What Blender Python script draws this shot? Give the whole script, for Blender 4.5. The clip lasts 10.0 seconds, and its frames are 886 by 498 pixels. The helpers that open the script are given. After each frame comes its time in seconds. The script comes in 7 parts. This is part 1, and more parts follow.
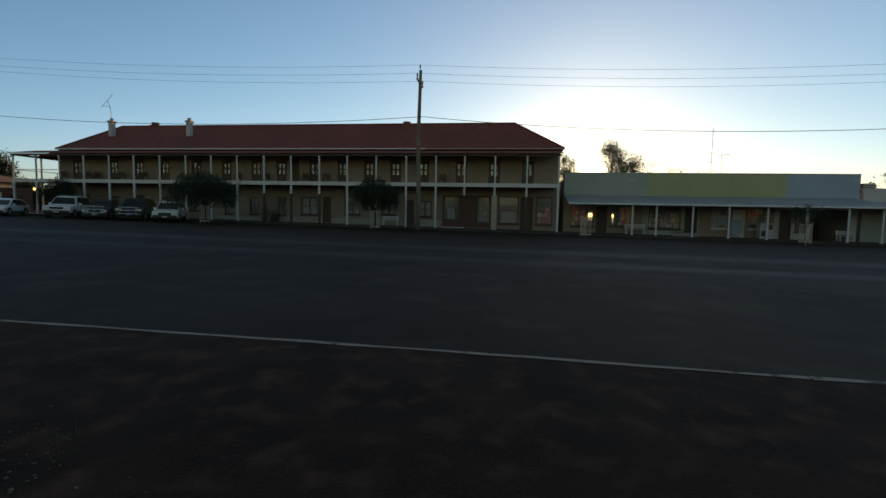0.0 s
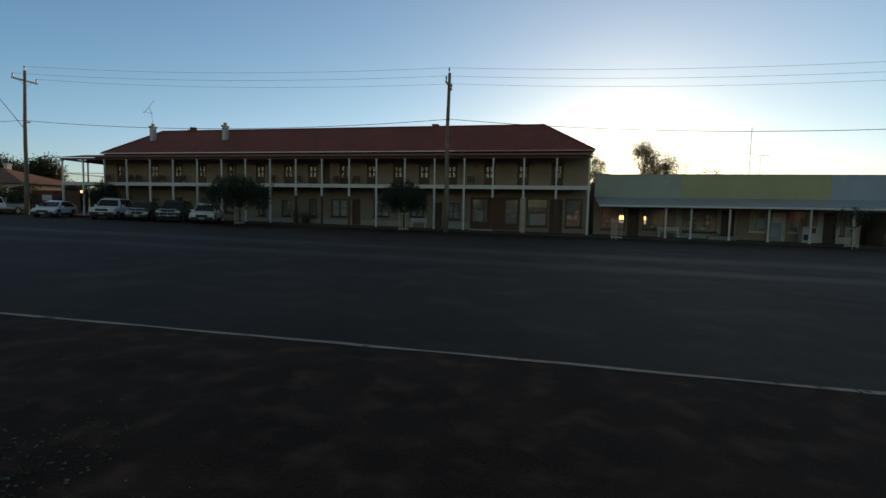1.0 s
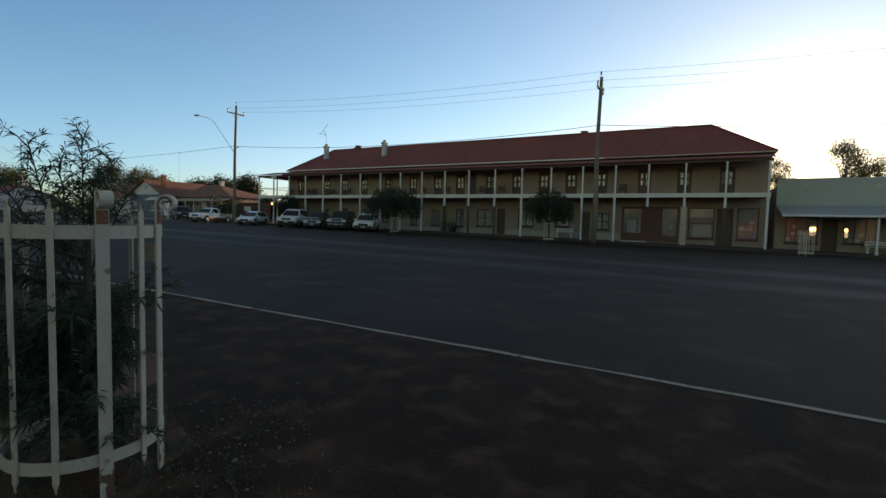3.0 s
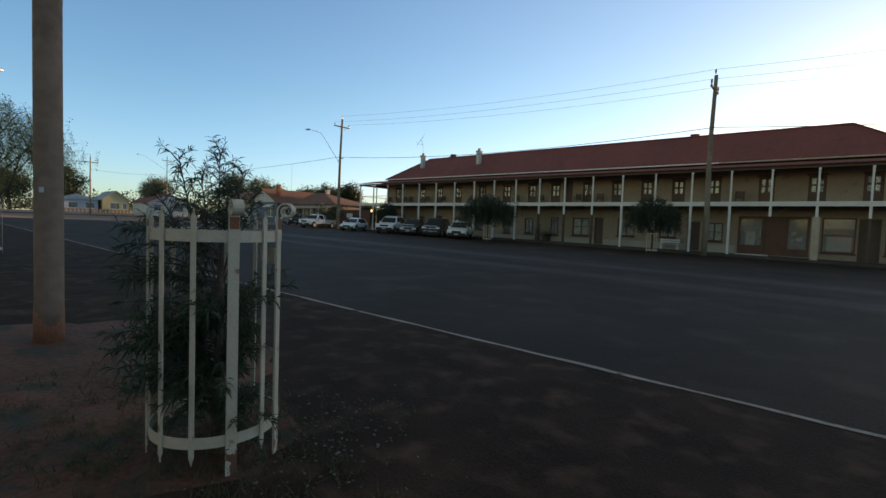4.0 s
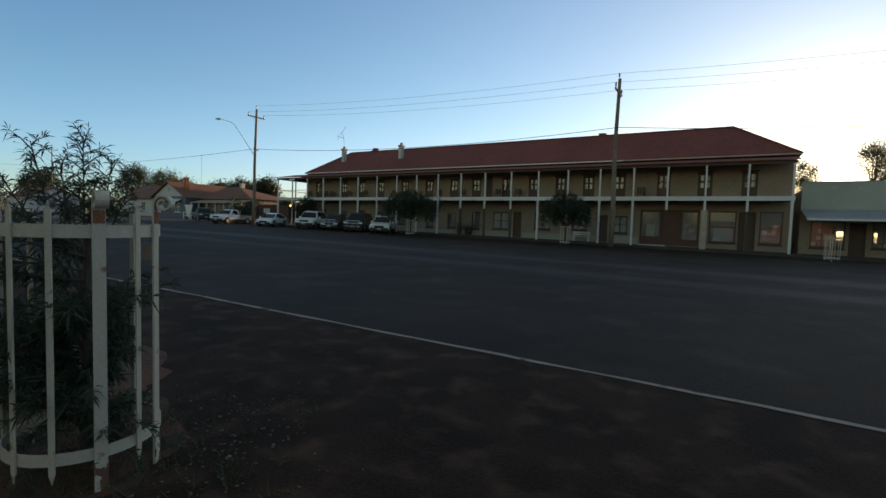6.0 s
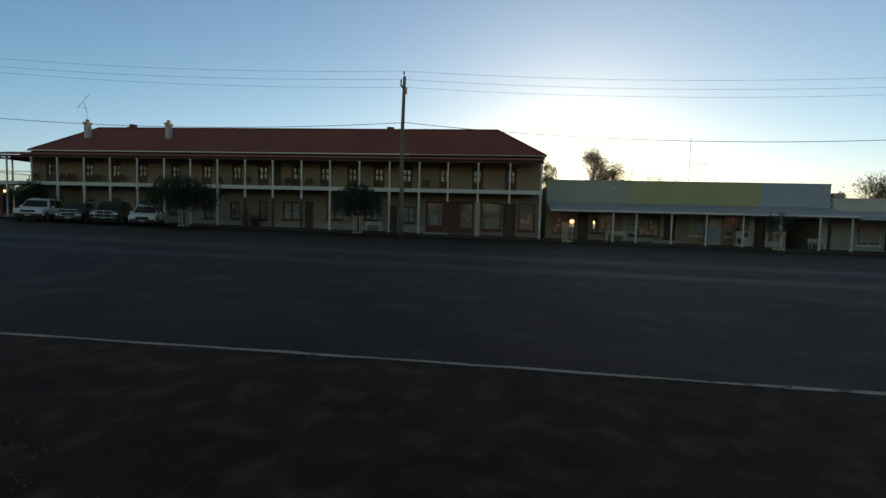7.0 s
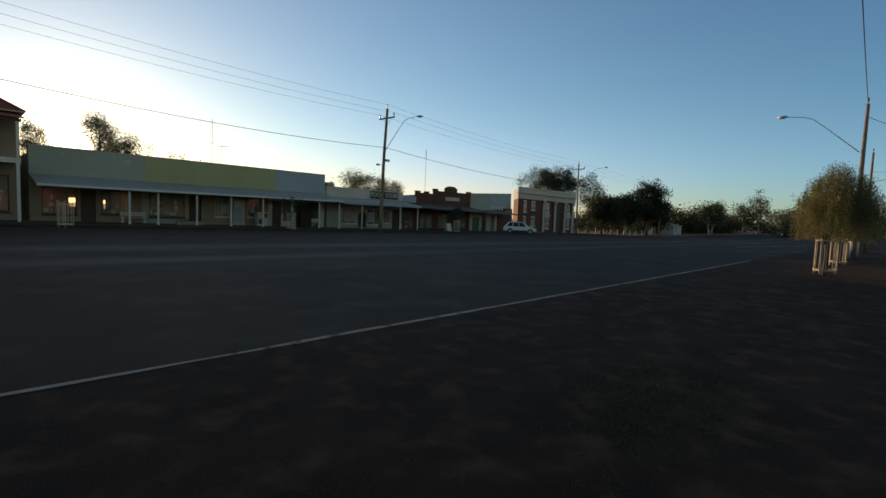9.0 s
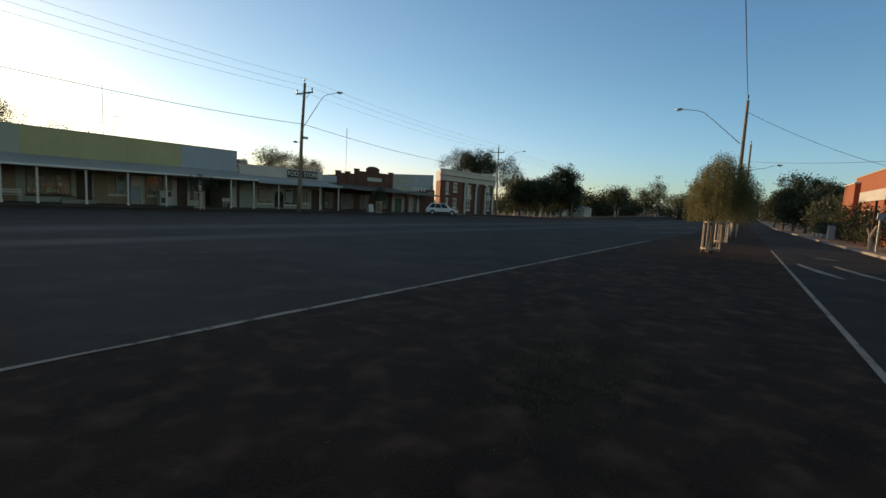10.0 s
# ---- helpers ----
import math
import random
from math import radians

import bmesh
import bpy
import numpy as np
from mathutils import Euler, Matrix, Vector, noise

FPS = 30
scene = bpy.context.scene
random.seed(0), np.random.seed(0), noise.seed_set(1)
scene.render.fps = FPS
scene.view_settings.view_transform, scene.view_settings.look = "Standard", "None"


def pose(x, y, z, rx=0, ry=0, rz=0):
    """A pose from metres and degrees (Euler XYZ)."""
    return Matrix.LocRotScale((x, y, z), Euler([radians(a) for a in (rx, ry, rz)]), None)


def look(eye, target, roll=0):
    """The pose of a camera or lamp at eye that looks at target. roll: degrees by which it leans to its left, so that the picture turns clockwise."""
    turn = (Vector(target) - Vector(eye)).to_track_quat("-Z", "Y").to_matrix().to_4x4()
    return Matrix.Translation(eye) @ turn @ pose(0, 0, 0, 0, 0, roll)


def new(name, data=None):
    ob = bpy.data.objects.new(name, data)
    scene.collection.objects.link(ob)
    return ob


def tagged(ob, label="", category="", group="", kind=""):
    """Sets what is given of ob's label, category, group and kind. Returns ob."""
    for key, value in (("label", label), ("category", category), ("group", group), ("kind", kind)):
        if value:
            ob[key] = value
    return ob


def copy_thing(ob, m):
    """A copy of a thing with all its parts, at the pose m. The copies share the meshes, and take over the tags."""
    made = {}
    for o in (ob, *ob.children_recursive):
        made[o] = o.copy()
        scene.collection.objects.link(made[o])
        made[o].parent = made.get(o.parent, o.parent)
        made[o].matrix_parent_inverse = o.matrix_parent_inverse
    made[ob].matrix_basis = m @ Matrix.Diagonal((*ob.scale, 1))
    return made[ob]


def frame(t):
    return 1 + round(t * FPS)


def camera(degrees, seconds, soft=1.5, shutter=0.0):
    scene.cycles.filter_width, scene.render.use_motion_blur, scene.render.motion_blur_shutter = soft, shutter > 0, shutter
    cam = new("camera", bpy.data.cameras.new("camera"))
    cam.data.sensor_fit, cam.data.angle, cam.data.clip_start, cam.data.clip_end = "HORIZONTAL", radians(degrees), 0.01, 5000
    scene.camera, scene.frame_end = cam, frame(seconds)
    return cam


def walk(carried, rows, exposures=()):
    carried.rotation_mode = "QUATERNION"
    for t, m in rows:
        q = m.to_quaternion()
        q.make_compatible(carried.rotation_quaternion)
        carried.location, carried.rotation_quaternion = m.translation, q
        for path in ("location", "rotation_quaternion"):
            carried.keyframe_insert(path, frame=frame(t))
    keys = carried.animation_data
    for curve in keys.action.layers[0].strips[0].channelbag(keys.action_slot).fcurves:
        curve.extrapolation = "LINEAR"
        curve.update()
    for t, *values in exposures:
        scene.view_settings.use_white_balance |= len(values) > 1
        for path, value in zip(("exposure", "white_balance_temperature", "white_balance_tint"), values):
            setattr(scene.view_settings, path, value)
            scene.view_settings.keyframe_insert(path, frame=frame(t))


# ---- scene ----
cam = camera(87.1, 10.0)

PATH = [
    (0, (0.787, 0.832, 1.433), (0.505, 2.806, 1.280), 1.10),
    (0.5, (0.785, 0.814, 1.445), (0.434, 2.778, 1.300), 1.20),
    (1, (0.754, 0.810, 1.457), (0.356, 2.764, 1.310), 1.20),
    (1.5, (0.721, 0.797, 1.467), (0.254, 2.736, 1.315), 1.50),
    (2, (0.694, 0.768, 1.470), (0.125, 2.680, 1.324), 1.60),
    (2.5, (0.662, 0.731, 1.472), (-0.103, 2.575, 1.339), 1.41),
    (4, (0.598, 0.678, 1.479), (-0.691, 2.203, 1.379), 2.15),
    (4.5, (0.598, 0.681, 1.480), (-0.777, 2.129, 1.388), 2.43),
    (5, (0.626, 0.705, 1.469), (-0.725, 2.176, 1.371), 2.25),
    (6.5, (0.806, 0.804, 1.477), (0.121, 2.679, 1.356), 1.53),
    (7, (0.811, 0.830, 1.487), (0.599, 2.815, 1.358), 1.50),
    (7.5, (0.808, 0.860, 1.498), (1.126, 2.831, 1.379), 1.80),
    (8, (0.851, 0.831, 1.483), (1.667, 2.653, 1.363), 2.19),
    (8.5, (0.863, 0.840, 1.452), (2.073, 2.429, 1.337), 2.30),
    (9, (0.924, 0.875, 1.450), (2.399, 2.218, 1.307), 2.20),
    (9.5, (0.928, 0.877, 1.443), (2.533, 2.055, 1.257), 2.30),
    (10, (0.935, 0.874, 1.437), (2.608, 1.949, 1.229), 2.80),
]
walk(cam, [(t, look(eye, target, roll)) for t, eye, target, roll in PATH],
     [(t, e + 0.48, k, g) for t, e, k, g in ((0, 0.0, 8000, 15), (1, 0.0, 8000, 15), (2, 0.18, 8000, 15), (2.5, 0.33, 8100, 16), (4, 0.75, 8500, 20), (5, 0.75, 8500, 20),
                                             (6.5, 0.25, 8150, 16), (7, 0.05, 8050, 15), (8, -0.03, 8000, 15), (9, -0.03, 8000, 15), (10, 0.25, 8000, 15))])

# ---- light ----
SUN_AZ, SUN_EL = 9.0, 6.2          # degrees right of +y, and above the horizon
sun_way = Vector((math.sin(radians(SUN_AZ)) * math.cos(radians(SUN_EL)), math.cos(radians(SUN_AZ)) * math.cos(radians(SUN_EL)), math.sin(radians(SUN_EL))))
world = bpy.data.worlds.new("sky")
scene.world = world
world.use_nodes = True
wn, wl = world.node_tree.nodes, world.node_tree.links
background = wn["Background"]
sky = wn.new("ShaderNodeTexSky")
sky.sky_type = "NISHITA"
sky.sun_disc = False
sky.sun_elevation, sky.sun_rotation = radians(SUN_EL), radians(SUN_AZ)
sky.air_density, sky.dust_density, sky.ozone_density = 1.0, 0.22, 2.9
background.inputs["Strength"].default_value = 0.15
# the sun's aureole in the haze
coord = wn.new("ShaderNodeTexCoord")
dot = wn.new("ShaderNodeVectorMath")
dot.operation = "DOT_PRODUCT"
wl.new(coord.outputs["Generated"], dot.inputs[0])
dot.inputs[1].default_value = sun_way
glow = None
for power, gain in ((5.0, 0.16), (25.0, 0.28), (200.0, 1.3), (3000.0, 22.0)):
    p = wn.new("ShaderNodeMath")
    p.operation, p.use_clamp = "MAXIMUM", False
    wl.new(dot.outputs["Value"], p.inputs[0])
    p.inputs[1].default_value = 0.0
    q = wn.new("ShaderNodeMath")
    q.operation = "POWER"
    wl.new(p.outputs[0], q.inputs[0])
    q.inputs[1].default_value = power
    g = wn.new("ShaderNodeMath")
    g.operation = "MULTIPLY"
    wl.new(q.outputs[0], g.inputs[0])
    g.inputs[1].default_value = gain
    if glow is None:
        glow = g
    else:
        a = wn.new("ShaderNodeMath")
        wl.new(glow.outputs[0], a.inputs[0])
        wl.new(g.outputs[0], a.inputs[1])
        glow = a
tint = wn.new("ShaderNodeVectorMath")
tint.operation = "SCALE"
tint.inputs[0].default_value = (1.0, 0.9, 0.68)
wl.new(glow.outputs[0], tint.inputs["Scale"])
both = wn.new("ShaderNodeVectorMath")
both.operation = "ADD"
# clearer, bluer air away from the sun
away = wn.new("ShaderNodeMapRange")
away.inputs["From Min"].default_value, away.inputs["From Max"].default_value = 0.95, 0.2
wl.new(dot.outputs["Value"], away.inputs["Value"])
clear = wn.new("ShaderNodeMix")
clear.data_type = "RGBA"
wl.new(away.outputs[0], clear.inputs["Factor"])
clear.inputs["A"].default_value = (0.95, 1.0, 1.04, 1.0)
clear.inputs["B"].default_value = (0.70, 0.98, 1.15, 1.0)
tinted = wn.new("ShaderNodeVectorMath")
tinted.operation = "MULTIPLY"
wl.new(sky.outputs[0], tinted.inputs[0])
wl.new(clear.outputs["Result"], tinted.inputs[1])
# warm tint added to the unseen sky overhead and opposite the sun, against blue shade
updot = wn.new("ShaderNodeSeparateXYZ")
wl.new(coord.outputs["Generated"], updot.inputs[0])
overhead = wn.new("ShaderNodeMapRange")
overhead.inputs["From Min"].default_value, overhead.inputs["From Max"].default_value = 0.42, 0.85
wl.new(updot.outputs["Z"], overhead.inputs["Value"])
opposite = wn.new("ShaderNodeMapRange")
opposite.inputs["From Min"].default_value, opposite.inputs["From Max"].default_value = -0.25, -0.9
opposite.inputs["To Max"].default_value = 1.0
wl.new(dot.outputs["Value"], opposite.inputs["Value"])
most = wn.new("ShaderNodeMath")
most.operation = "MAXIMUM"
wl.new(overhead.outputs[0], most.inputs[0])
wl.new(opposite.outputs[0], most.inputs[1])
unseen_warmth = wn.new("ShaderNodeMix")
unseen_warmth.data_type = "RGBA"
wl.new(most.outputs[0], unseen_warmth.inputs["Factor"])
unseen_warmth.inputs["A"].default_value = (1.0, 1.0, 1.0, 1.0)
unseen_warmth.inputs["B"].default_value = (2.0, 1.08, 0.58, 1.0)
warmed = wn.new("ShaderNodeVectorMath")
warmed.operation = "MULTIPLY"
wl.new(tinted.outputs[0], warmed.inputs[0])
wl.new(unseen_warmth.outputs["Result"], warmed.inputs[1])
# the low sky away from the sun loses its yellow
lowsky = wn.new("ShaderNodeMapRange")
lowsky.inputs["From Min"].default_value, lowsky.inputs["From Max"].default_value = 0.24, 0.0
lowsky.interpolation_type = "SMOOTHSTEP"
wl.new(updot.outputs["Z"], lowsky.inputs["Value"])
offsun = wn.new("ShaderNodeMapRange")
offsun.inputs["From Min"].default_value, offsun.inputs["From Max"].default_value = 0.975, 0.80
wl.new(dot.outputs["Value"], offsun.inputs["Value"])
cooling = wn.new("ShaderNodeMath")
cooling.operation = "MULTIPLY"
wl.new(lowsky.outputs[0], cooling.inputs[0])
wl.new(offsun.outputs[0], cooling.inputs[1])
cool = wn.new("ShaderNodeMix")
cool.data_type = "RGBA"
wl.new(cooling.outputs[0], cool.inputs["Factor"])
cool.inputs["A"].default_value = (1.0, 1.0, 1.0, 1.0)
turned = wn.new("ShaderNodeMapRange")
turned.inputs["From Min"].default_value, turned.inputs["From Max"].default_value = 0.75, 0.35
wl.new(dot.outputs["Value"], turned.inputs["Value"])
lowtint = wn.new("ShaderNodeMix")
lowtint.data_type = "RGBA"
wl.new(turned.outputs[0], lowtint.inputs["Factor"])
lowtint.inputs["A"].default_value = (1.05, 0.92, 1.16, 1.0)
lowtint.inputs["B"].default_value = (0.82, 0.91, 1.12, 1.0)
wl.new(lowtint.outputs["Result"], cool.inputs["B"])
cooled = wn.new("ShaderNodeVectorMath")
cooled.operation = "MULTIPLY"
wl.new(warmed.outputs[0], cooled.inputs[0])
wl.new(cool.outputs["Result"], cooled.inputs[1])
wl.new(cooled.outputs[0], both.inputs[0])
wl.new(tint.outputs[0], both.inputs[1])
# pale ground haze along the horizon
height = wn.new("ShaderNodeMapRange")
height.inputs["From Min"].default_value, height.inputs["From Max"].default_value = 0.0, 0.28
height.inputs["To Min"].default_value, height.inputs["To Max"].default_value = 1.0, 0.0
height.interpolation_type = "SMOOTHERSTEP"
wl.new(updot.outputs["Z"], height.inputs["Value"])
haze = wn.new("ShaderNodeVectorMath")
haze.operation = "SCALE"
haze.inputs[0].default_value = (0.16, 0.12, 0.28)
wl.new(height.outputs[0], haze.inputs["Scale"])
hazy = wn.new("ShaderNodeVectorMath")
wl.new(both.outputs[0], hazy.inputs[0])
wl.new(haze.outputs[0], hazy.inputs[1])
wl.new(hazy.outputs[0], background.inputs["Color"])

lamp = bpy.data.lights.new("sun", "SUN")
lamp.energy, lamp.angle, lamp.color = 3.0, radians(0.6), (1.0, 0.72, 0.42)
sun = new("sun", lamp)
sun.matrix_world = look(sun_way * 50, (0, 0, 0))


# ---- materials ----
def rgb(c):
    return (*c, 1.0)


def material(name, a, b=None, rough=0.8, metal=0.0, fine=30.0, coarse=1.5, bump=0.15, wear=None, wear_at=0.62, wear_soft=0.08, tight=0.15, ribs=None, spread=0.0):
    """Colour from a to b by coarse and fine noise; wear: a third colour in patches; ribs: (axis, width, depth) of corrugation; spread: by object."""
    m = bpy.data.materials.new(name)
    m.use_nodes = True
    n, l = m.node_tree.nodes, m.node_tree.links
    bsdf = n["Principled BSDF"]
    bsdf.inputs["Roughness"].default_value, bsdf.inputs["Metallic"].default_value = rough, metal
    tc = n.new("ShaderNodeTexCoord")
    geo = n.new("ShaderNodeNewGeometry")
    big, small = n.new("ShaderNodeTexNoise"), n.new("ShaderNodeTexNoise")
    for t, sc, det in ((big, coarse, 5.0), (small, fine, 3.0)):
        l.new(geo.outputs["Position"], t.inputs["Vector"])
        t.inputs["Scale"].default_value, t.inputs["Detail"].default_value = sc, det
    mean = n.new("ShaderNodeMath")
    mean.operation = "MULTIPLY_ADD"
    l.new(small.outputs["Fac"], mean.inputs[0])
    mean.inputs[1].default_value = 0.5
    half = n.new("ShaderNodeMath")
    half.operation = "MULTIPLY"
    l.new(big.outputs["Fac"], half.inputs[0])
    half.inputs[1].default_value = 0.5
    l.new(half.outputs[0], mean.inputs[2])
    ramp = n.new("ShaderNodeValToRGB")
    ramp.color_ramp.elements[0].position, ramp.color_ramp.elements[1].position = 0.5 - tight, 0.5 + tight
    ramp.color_ramp.elements[0].color, ramp.color_ramp.elements[1].color = rgb(a), rgb(b or a)
    l.new(mean.outputs[0], ramp.inputs["Fac"])
    colour = ramp.outputs["Color"]
    if wear:
        w = n.new("ShaderNodeTexNoise")
        l.new(geo.outputs["Position"], w.inputs["Vector"])
        w.inputs["Scale"].default_value, w.inputs["Detail"].default_value = coarse * 2.3, 8.0
        wr = n.new("ShaderNodeValToRGB")
        wr.color_ramp.elements[0].position, wr.color_ramp.elements[1].position = wear_at, wear_at + wear_soft
        l.new(w.outputs["Fac"], wr.inputs["Fac"])
        mix = n.new("ShaderNodeMix")
        mix.data_type = "RGBA"
        l.new(wr.outputs["Color"], mix.inputs["Factor"])
        l.new(colour, mix.inputs["A"])
        mix.inputs["B"].default_value = rgb(wear)
        colour = mix.outputs["Result"]
    if spread:
        info = n.new("ShaderNodeObjectInfo")
        hsv = n.new("ShaderNodeHueSaturation")
        k = n.new("ShaderNodeMath")
        k.operation = "MULTIPLY_ADD"
        l.new(info.outputs["Random"], k.inputs[0])
        k.inputs[1].default_value, k.inputs[2].default_value = spread, 1.0 - spread / 2
        l.new(k.outputs[0], hsv.inputs["Value"])
        l.new(colour, hsv.inputs["Color"])
        colour = hsv.outputs["Color"]
    l.new(colour, bsdf.inputs["Base Color"])
    bp = n.new("ShaderNodeBump")
    bp.inputs["Strength"].default_value, bp.inputs["Distance"].default_value = bump, 0.02
    l.new(small.outputs["Fac"], bp.inputs["Height"])
    normal = bp
    if ribs:
        axis, width, depth = ribs
        wave = n.new("ShaderNodeTexWave")
        wave.bands_direction = axis
        wave.inputs["Scale"].default_value = 0.314 / width
        l.new(geo.outputs["Position"], wave.inputs["Vector"])
        rb = n.new("ShaderNodeBump")
        rb.inputs["Strength"].default_value, rb.inputs["Distance"].default_value = 0.8, depth
        l.new(wave.outputs["Fac"], rb.inputs["Height"])
        l.new(bp.outputs["Normal"], rb.inputs["Normal"])
        normal = rb
    l.new(normal.outputs["Normal"], bsdf.inputs["Normal"])
    return m


def glass_material(name, colour, rough=0.04):
    m = bpy.data.materials.new(name)
    m.use_nodes = True
    n, l = m.node_tree.nodes, m.node_tree.links
    bsdf = n["Principled BSDF"]
    bsdf.inputs["Base Color"].default_value = rgb(colour)
    bsdf.inputs["Roughness"].default_value = rough
    bsdf.inputs["Transmission Weight"].default_value = 0.85
    bsdf.inputs["IOR"].default_value = 1.45
    t = n.new("ShaderNodeTexNoise")
    t.inputs["Scale"].default_value = 1.2
    b = n.new("ShaderNodeBump")
    b.inputs["Strength"].default_value, b.inputs["Distance"].default_value = 0.05, 0.02
    l.new(t.outputs["Fac"], b.inputs["Height"])
    l.new(b.outputs["Normal"], bsdf.inputs["Normal"])
    return m


def road_material(name, a, b, lanes, dirt, dirt_at, rough=0.75, coarse=0.35):
    """Asphalt: aggregate, patches, dirt drifts, and smoother lanes along x at the given y with their half width, sky
    sheen painted in as lighter colour.
    """
    m = material(name, a, b, rough, fine=55.0, coarse=coarse, bump=0.5, wear=dirt, wear_at=dirt_at, wear_soft=0.22, tight=0.07)
    n, l = m.node_tree.nodes, m.node_tree.links
    bsdf = n["Principled BSDF"]
    bsdf.inputs["Specular IOR Level"].default_value = 0.12
    colour = bsdf.inputs["Base Color"].links[0].from_socket
    geo = n.new("ShaderNodeNewGeometry")
    sep = n.new("ShaderNodeSeparateXYZ")
    l.new(geo.outputs["Position"], sep.inputs[0])
    stretched = n.new("ShaderNodeMapping")
    stretched.inputs["Scale"].default_value = (0.05, 0.6, 1.0)
    l.new(geo.outputs["Position"], stretched.inputs["Vector"])
    streak = n.new("ShaderNodeTexNoise")
    streak.inputs["Scale"].default_value, streak.inputs["Detail"].default_value = 1.6, 6.0
    l.new(stretched.outputs[0], streak.inputs["Vector"])
    total = None
    for y, wide in lanes:
        d = n.new("ShaderNodeMath")
        d.operation = "SUBTRACT"
        l.new(sep.outputs["Y"], d.inputs[0])
        d.inputs[1].default_value = y
        e = n.new("ShaderNodeMath")
        e.operation = "ABSOLUTE"
        l.new(d.outputs[0], e.inputs[0])
        f = n.new("ShaderNodeMapRange")
        f.inputs["From Min"].default_value, f.inputs["From Max"].default_value = wide, wide * 0.3
        l.new(e.outputs[0], f.inputs["Value"])
        if total is None:
            total = f
        else:
            g = n.new("ShaderNodeMath")
            g.operation = "MAXIMUM"
            l.new(total.outputs[0], g.inputs[0])
            l.new(f.outputs[0], g.inputs[1])
            total = g
    gain = n.new("ShaderNodeMath")
    gain.operation = "MULTIPLY"
    l.new(streak.outputs["Fac"], gain.inputs[1])
    if total is None:
        gain.inputs[0].default_value = 0.3
    else:
        l.new(total.outputs[0], gain.inputs[0])
    mix = n.new("ShaderNodeMix")
    mix.data_type = "RGBA"
    l.new(gain.outputs[0], mix.inputs["Factor"])
    l.new(colour, mix.inputs["A"])
    # lighter lane colour stands in for the sky's grazing sheen
    mix.inputs["B"].default_value = rgb((0.044, 0.036, 0.031))
    l.new(mix.outputs["Result"], bsdf.inputs["Base Color"])
    r = n.new("ShaderNodeMapRange")
    r.inputs["To Min"].default_value, r.inputs["To Max"].default_value = rough, rough - 0.22
    l.new(gain.outputs[0], r.inputs["Value"])
    l.new(r.outputs[0], bsdf.inputs["Roughness"])
    return m


def leaf_material(name, a, b):
    m = material(name, a, b, 0.6, fine=9.0, coarse=1.0, bump=0.0)
    n, l = m.node_tree.nodes, m.node_tree.links
    bsdf = n["Principled BSDF"]
    bsdf.inputs["Transmission Weight"].default_value = 0.0
    out = n["Material Output"]
    tr = n.new("ShaderNodeBsdfTranslucent")
    l.new(bsdf.inputs["Base Color"].links[0].from_socket, tr.inputs["Color"])
    mix = n.new("ShaderNodeMixShader")
    mix.inputs["Fac"].default_value = 0.4
    l.new(bsdf.outputs[0], mix.inputs[1])
    l.new(tr.outputs[0], mix.inputs[2])
    l.new(mix.outputs[0], out.inputs["Surface"])
    return m


ASPHALT = road_material("asphalt", (0.0215, 0.0132, 0.0096), (0.0415, 0.0259, 0.0192), [(15.2, 1.0), (19.7, 1.6)], (0.058, 0.041, 0.030), 0.52)
MEDIAN = road_material("worn_bitumen", (0.0215, 0.0102, 0.0067), (0.0460, 0.0224, 0.0147), [], (0.098, 0.049, 0.031), 0.50, 0.95, 1.3)
DUST = material("red_dust", (0.16, 0.085, 0.055), (0.24, 0.135, 0.09), 0.95, fine=18, coarse=0.4, bump=0.5, wear=(0.09, 0.085, 0.05), wear_at=0.6)
SOIL = material("red_soil", (0.080, 0.026, 0.0135), (0.155, 0.053, 0.029), 0.95, fine=25, coarse=1.3, bump=0.9, tight=0.09, wear=(0.032, 0.028, 0.016), wear_at=0.5, wear_soft=0.16)
CONCRETE = material("concrete_paving", (0.20, 0.18, 0.16), (0.30, 0.27, 0.24), 0.9, fine=20, coarse=0.7, bump=0.3, wear=(0.15, 0.11, 0.09))
FOOTPATH = material("dusty_bitumen_footpath", (0.042, 0.030, 0.024), (0.075, 0.055, 0.044), 0.92, fine=20, coarse=0.7, bump=0.35, wear=(0.10, 0.070, 0.052))
LINEPAINT = material("line_paint", (0.255, 0.188, 0.152), (0.385, 0.30, 0.25), 0.8, fine=25, coarse=1.5, bump=0.2, wear=(0.07, 0.058, 0.046), wear_at=0.58)
CREAM = material("cream_render", (0.245, 0.188, 0.140), (0.315, 0.246, 0.186), 0.9, fine=12, coarse=0.6, bump=0.25, wear=(0.21, 0.17, 0.12))
PLINTH = material("pale_plinth", (0.29, 0.265, 0.225), (0.35, 0.325, 0.275), 0.9, fine=14, coarse=0.8, bump=0.25)
ROOFRED = material("red_roof_iron", (0.16, 0.035, 0.028), (0.24, 0.055, 0.042), 0.8, fine=3, coarse=0.25, bump=0.1, wear=(0.14, 0.036, 0.03), wear_at=0.58, wear_soft=0.2, ribs=("X", 0.19, 0.03))
ROOFBROWN = material("orange_roof_tile", (0.15, 0.058, 0.036), (0.21, 0.082, 0.05), 0.8, fine=6, coarse=0.4, bump=0.3, ribs=("X", 0.3, 0.04))
IRONGREY = material("grey_roof_iron", (0.25, 0.265, 0.285), (0.33, 0.345, 0.36), 0.6, fine=4, coarse=0.4, bump=0.1, wear=(0.36, 0.33, 0.30), ribs=("X", 0.15, 0.02))
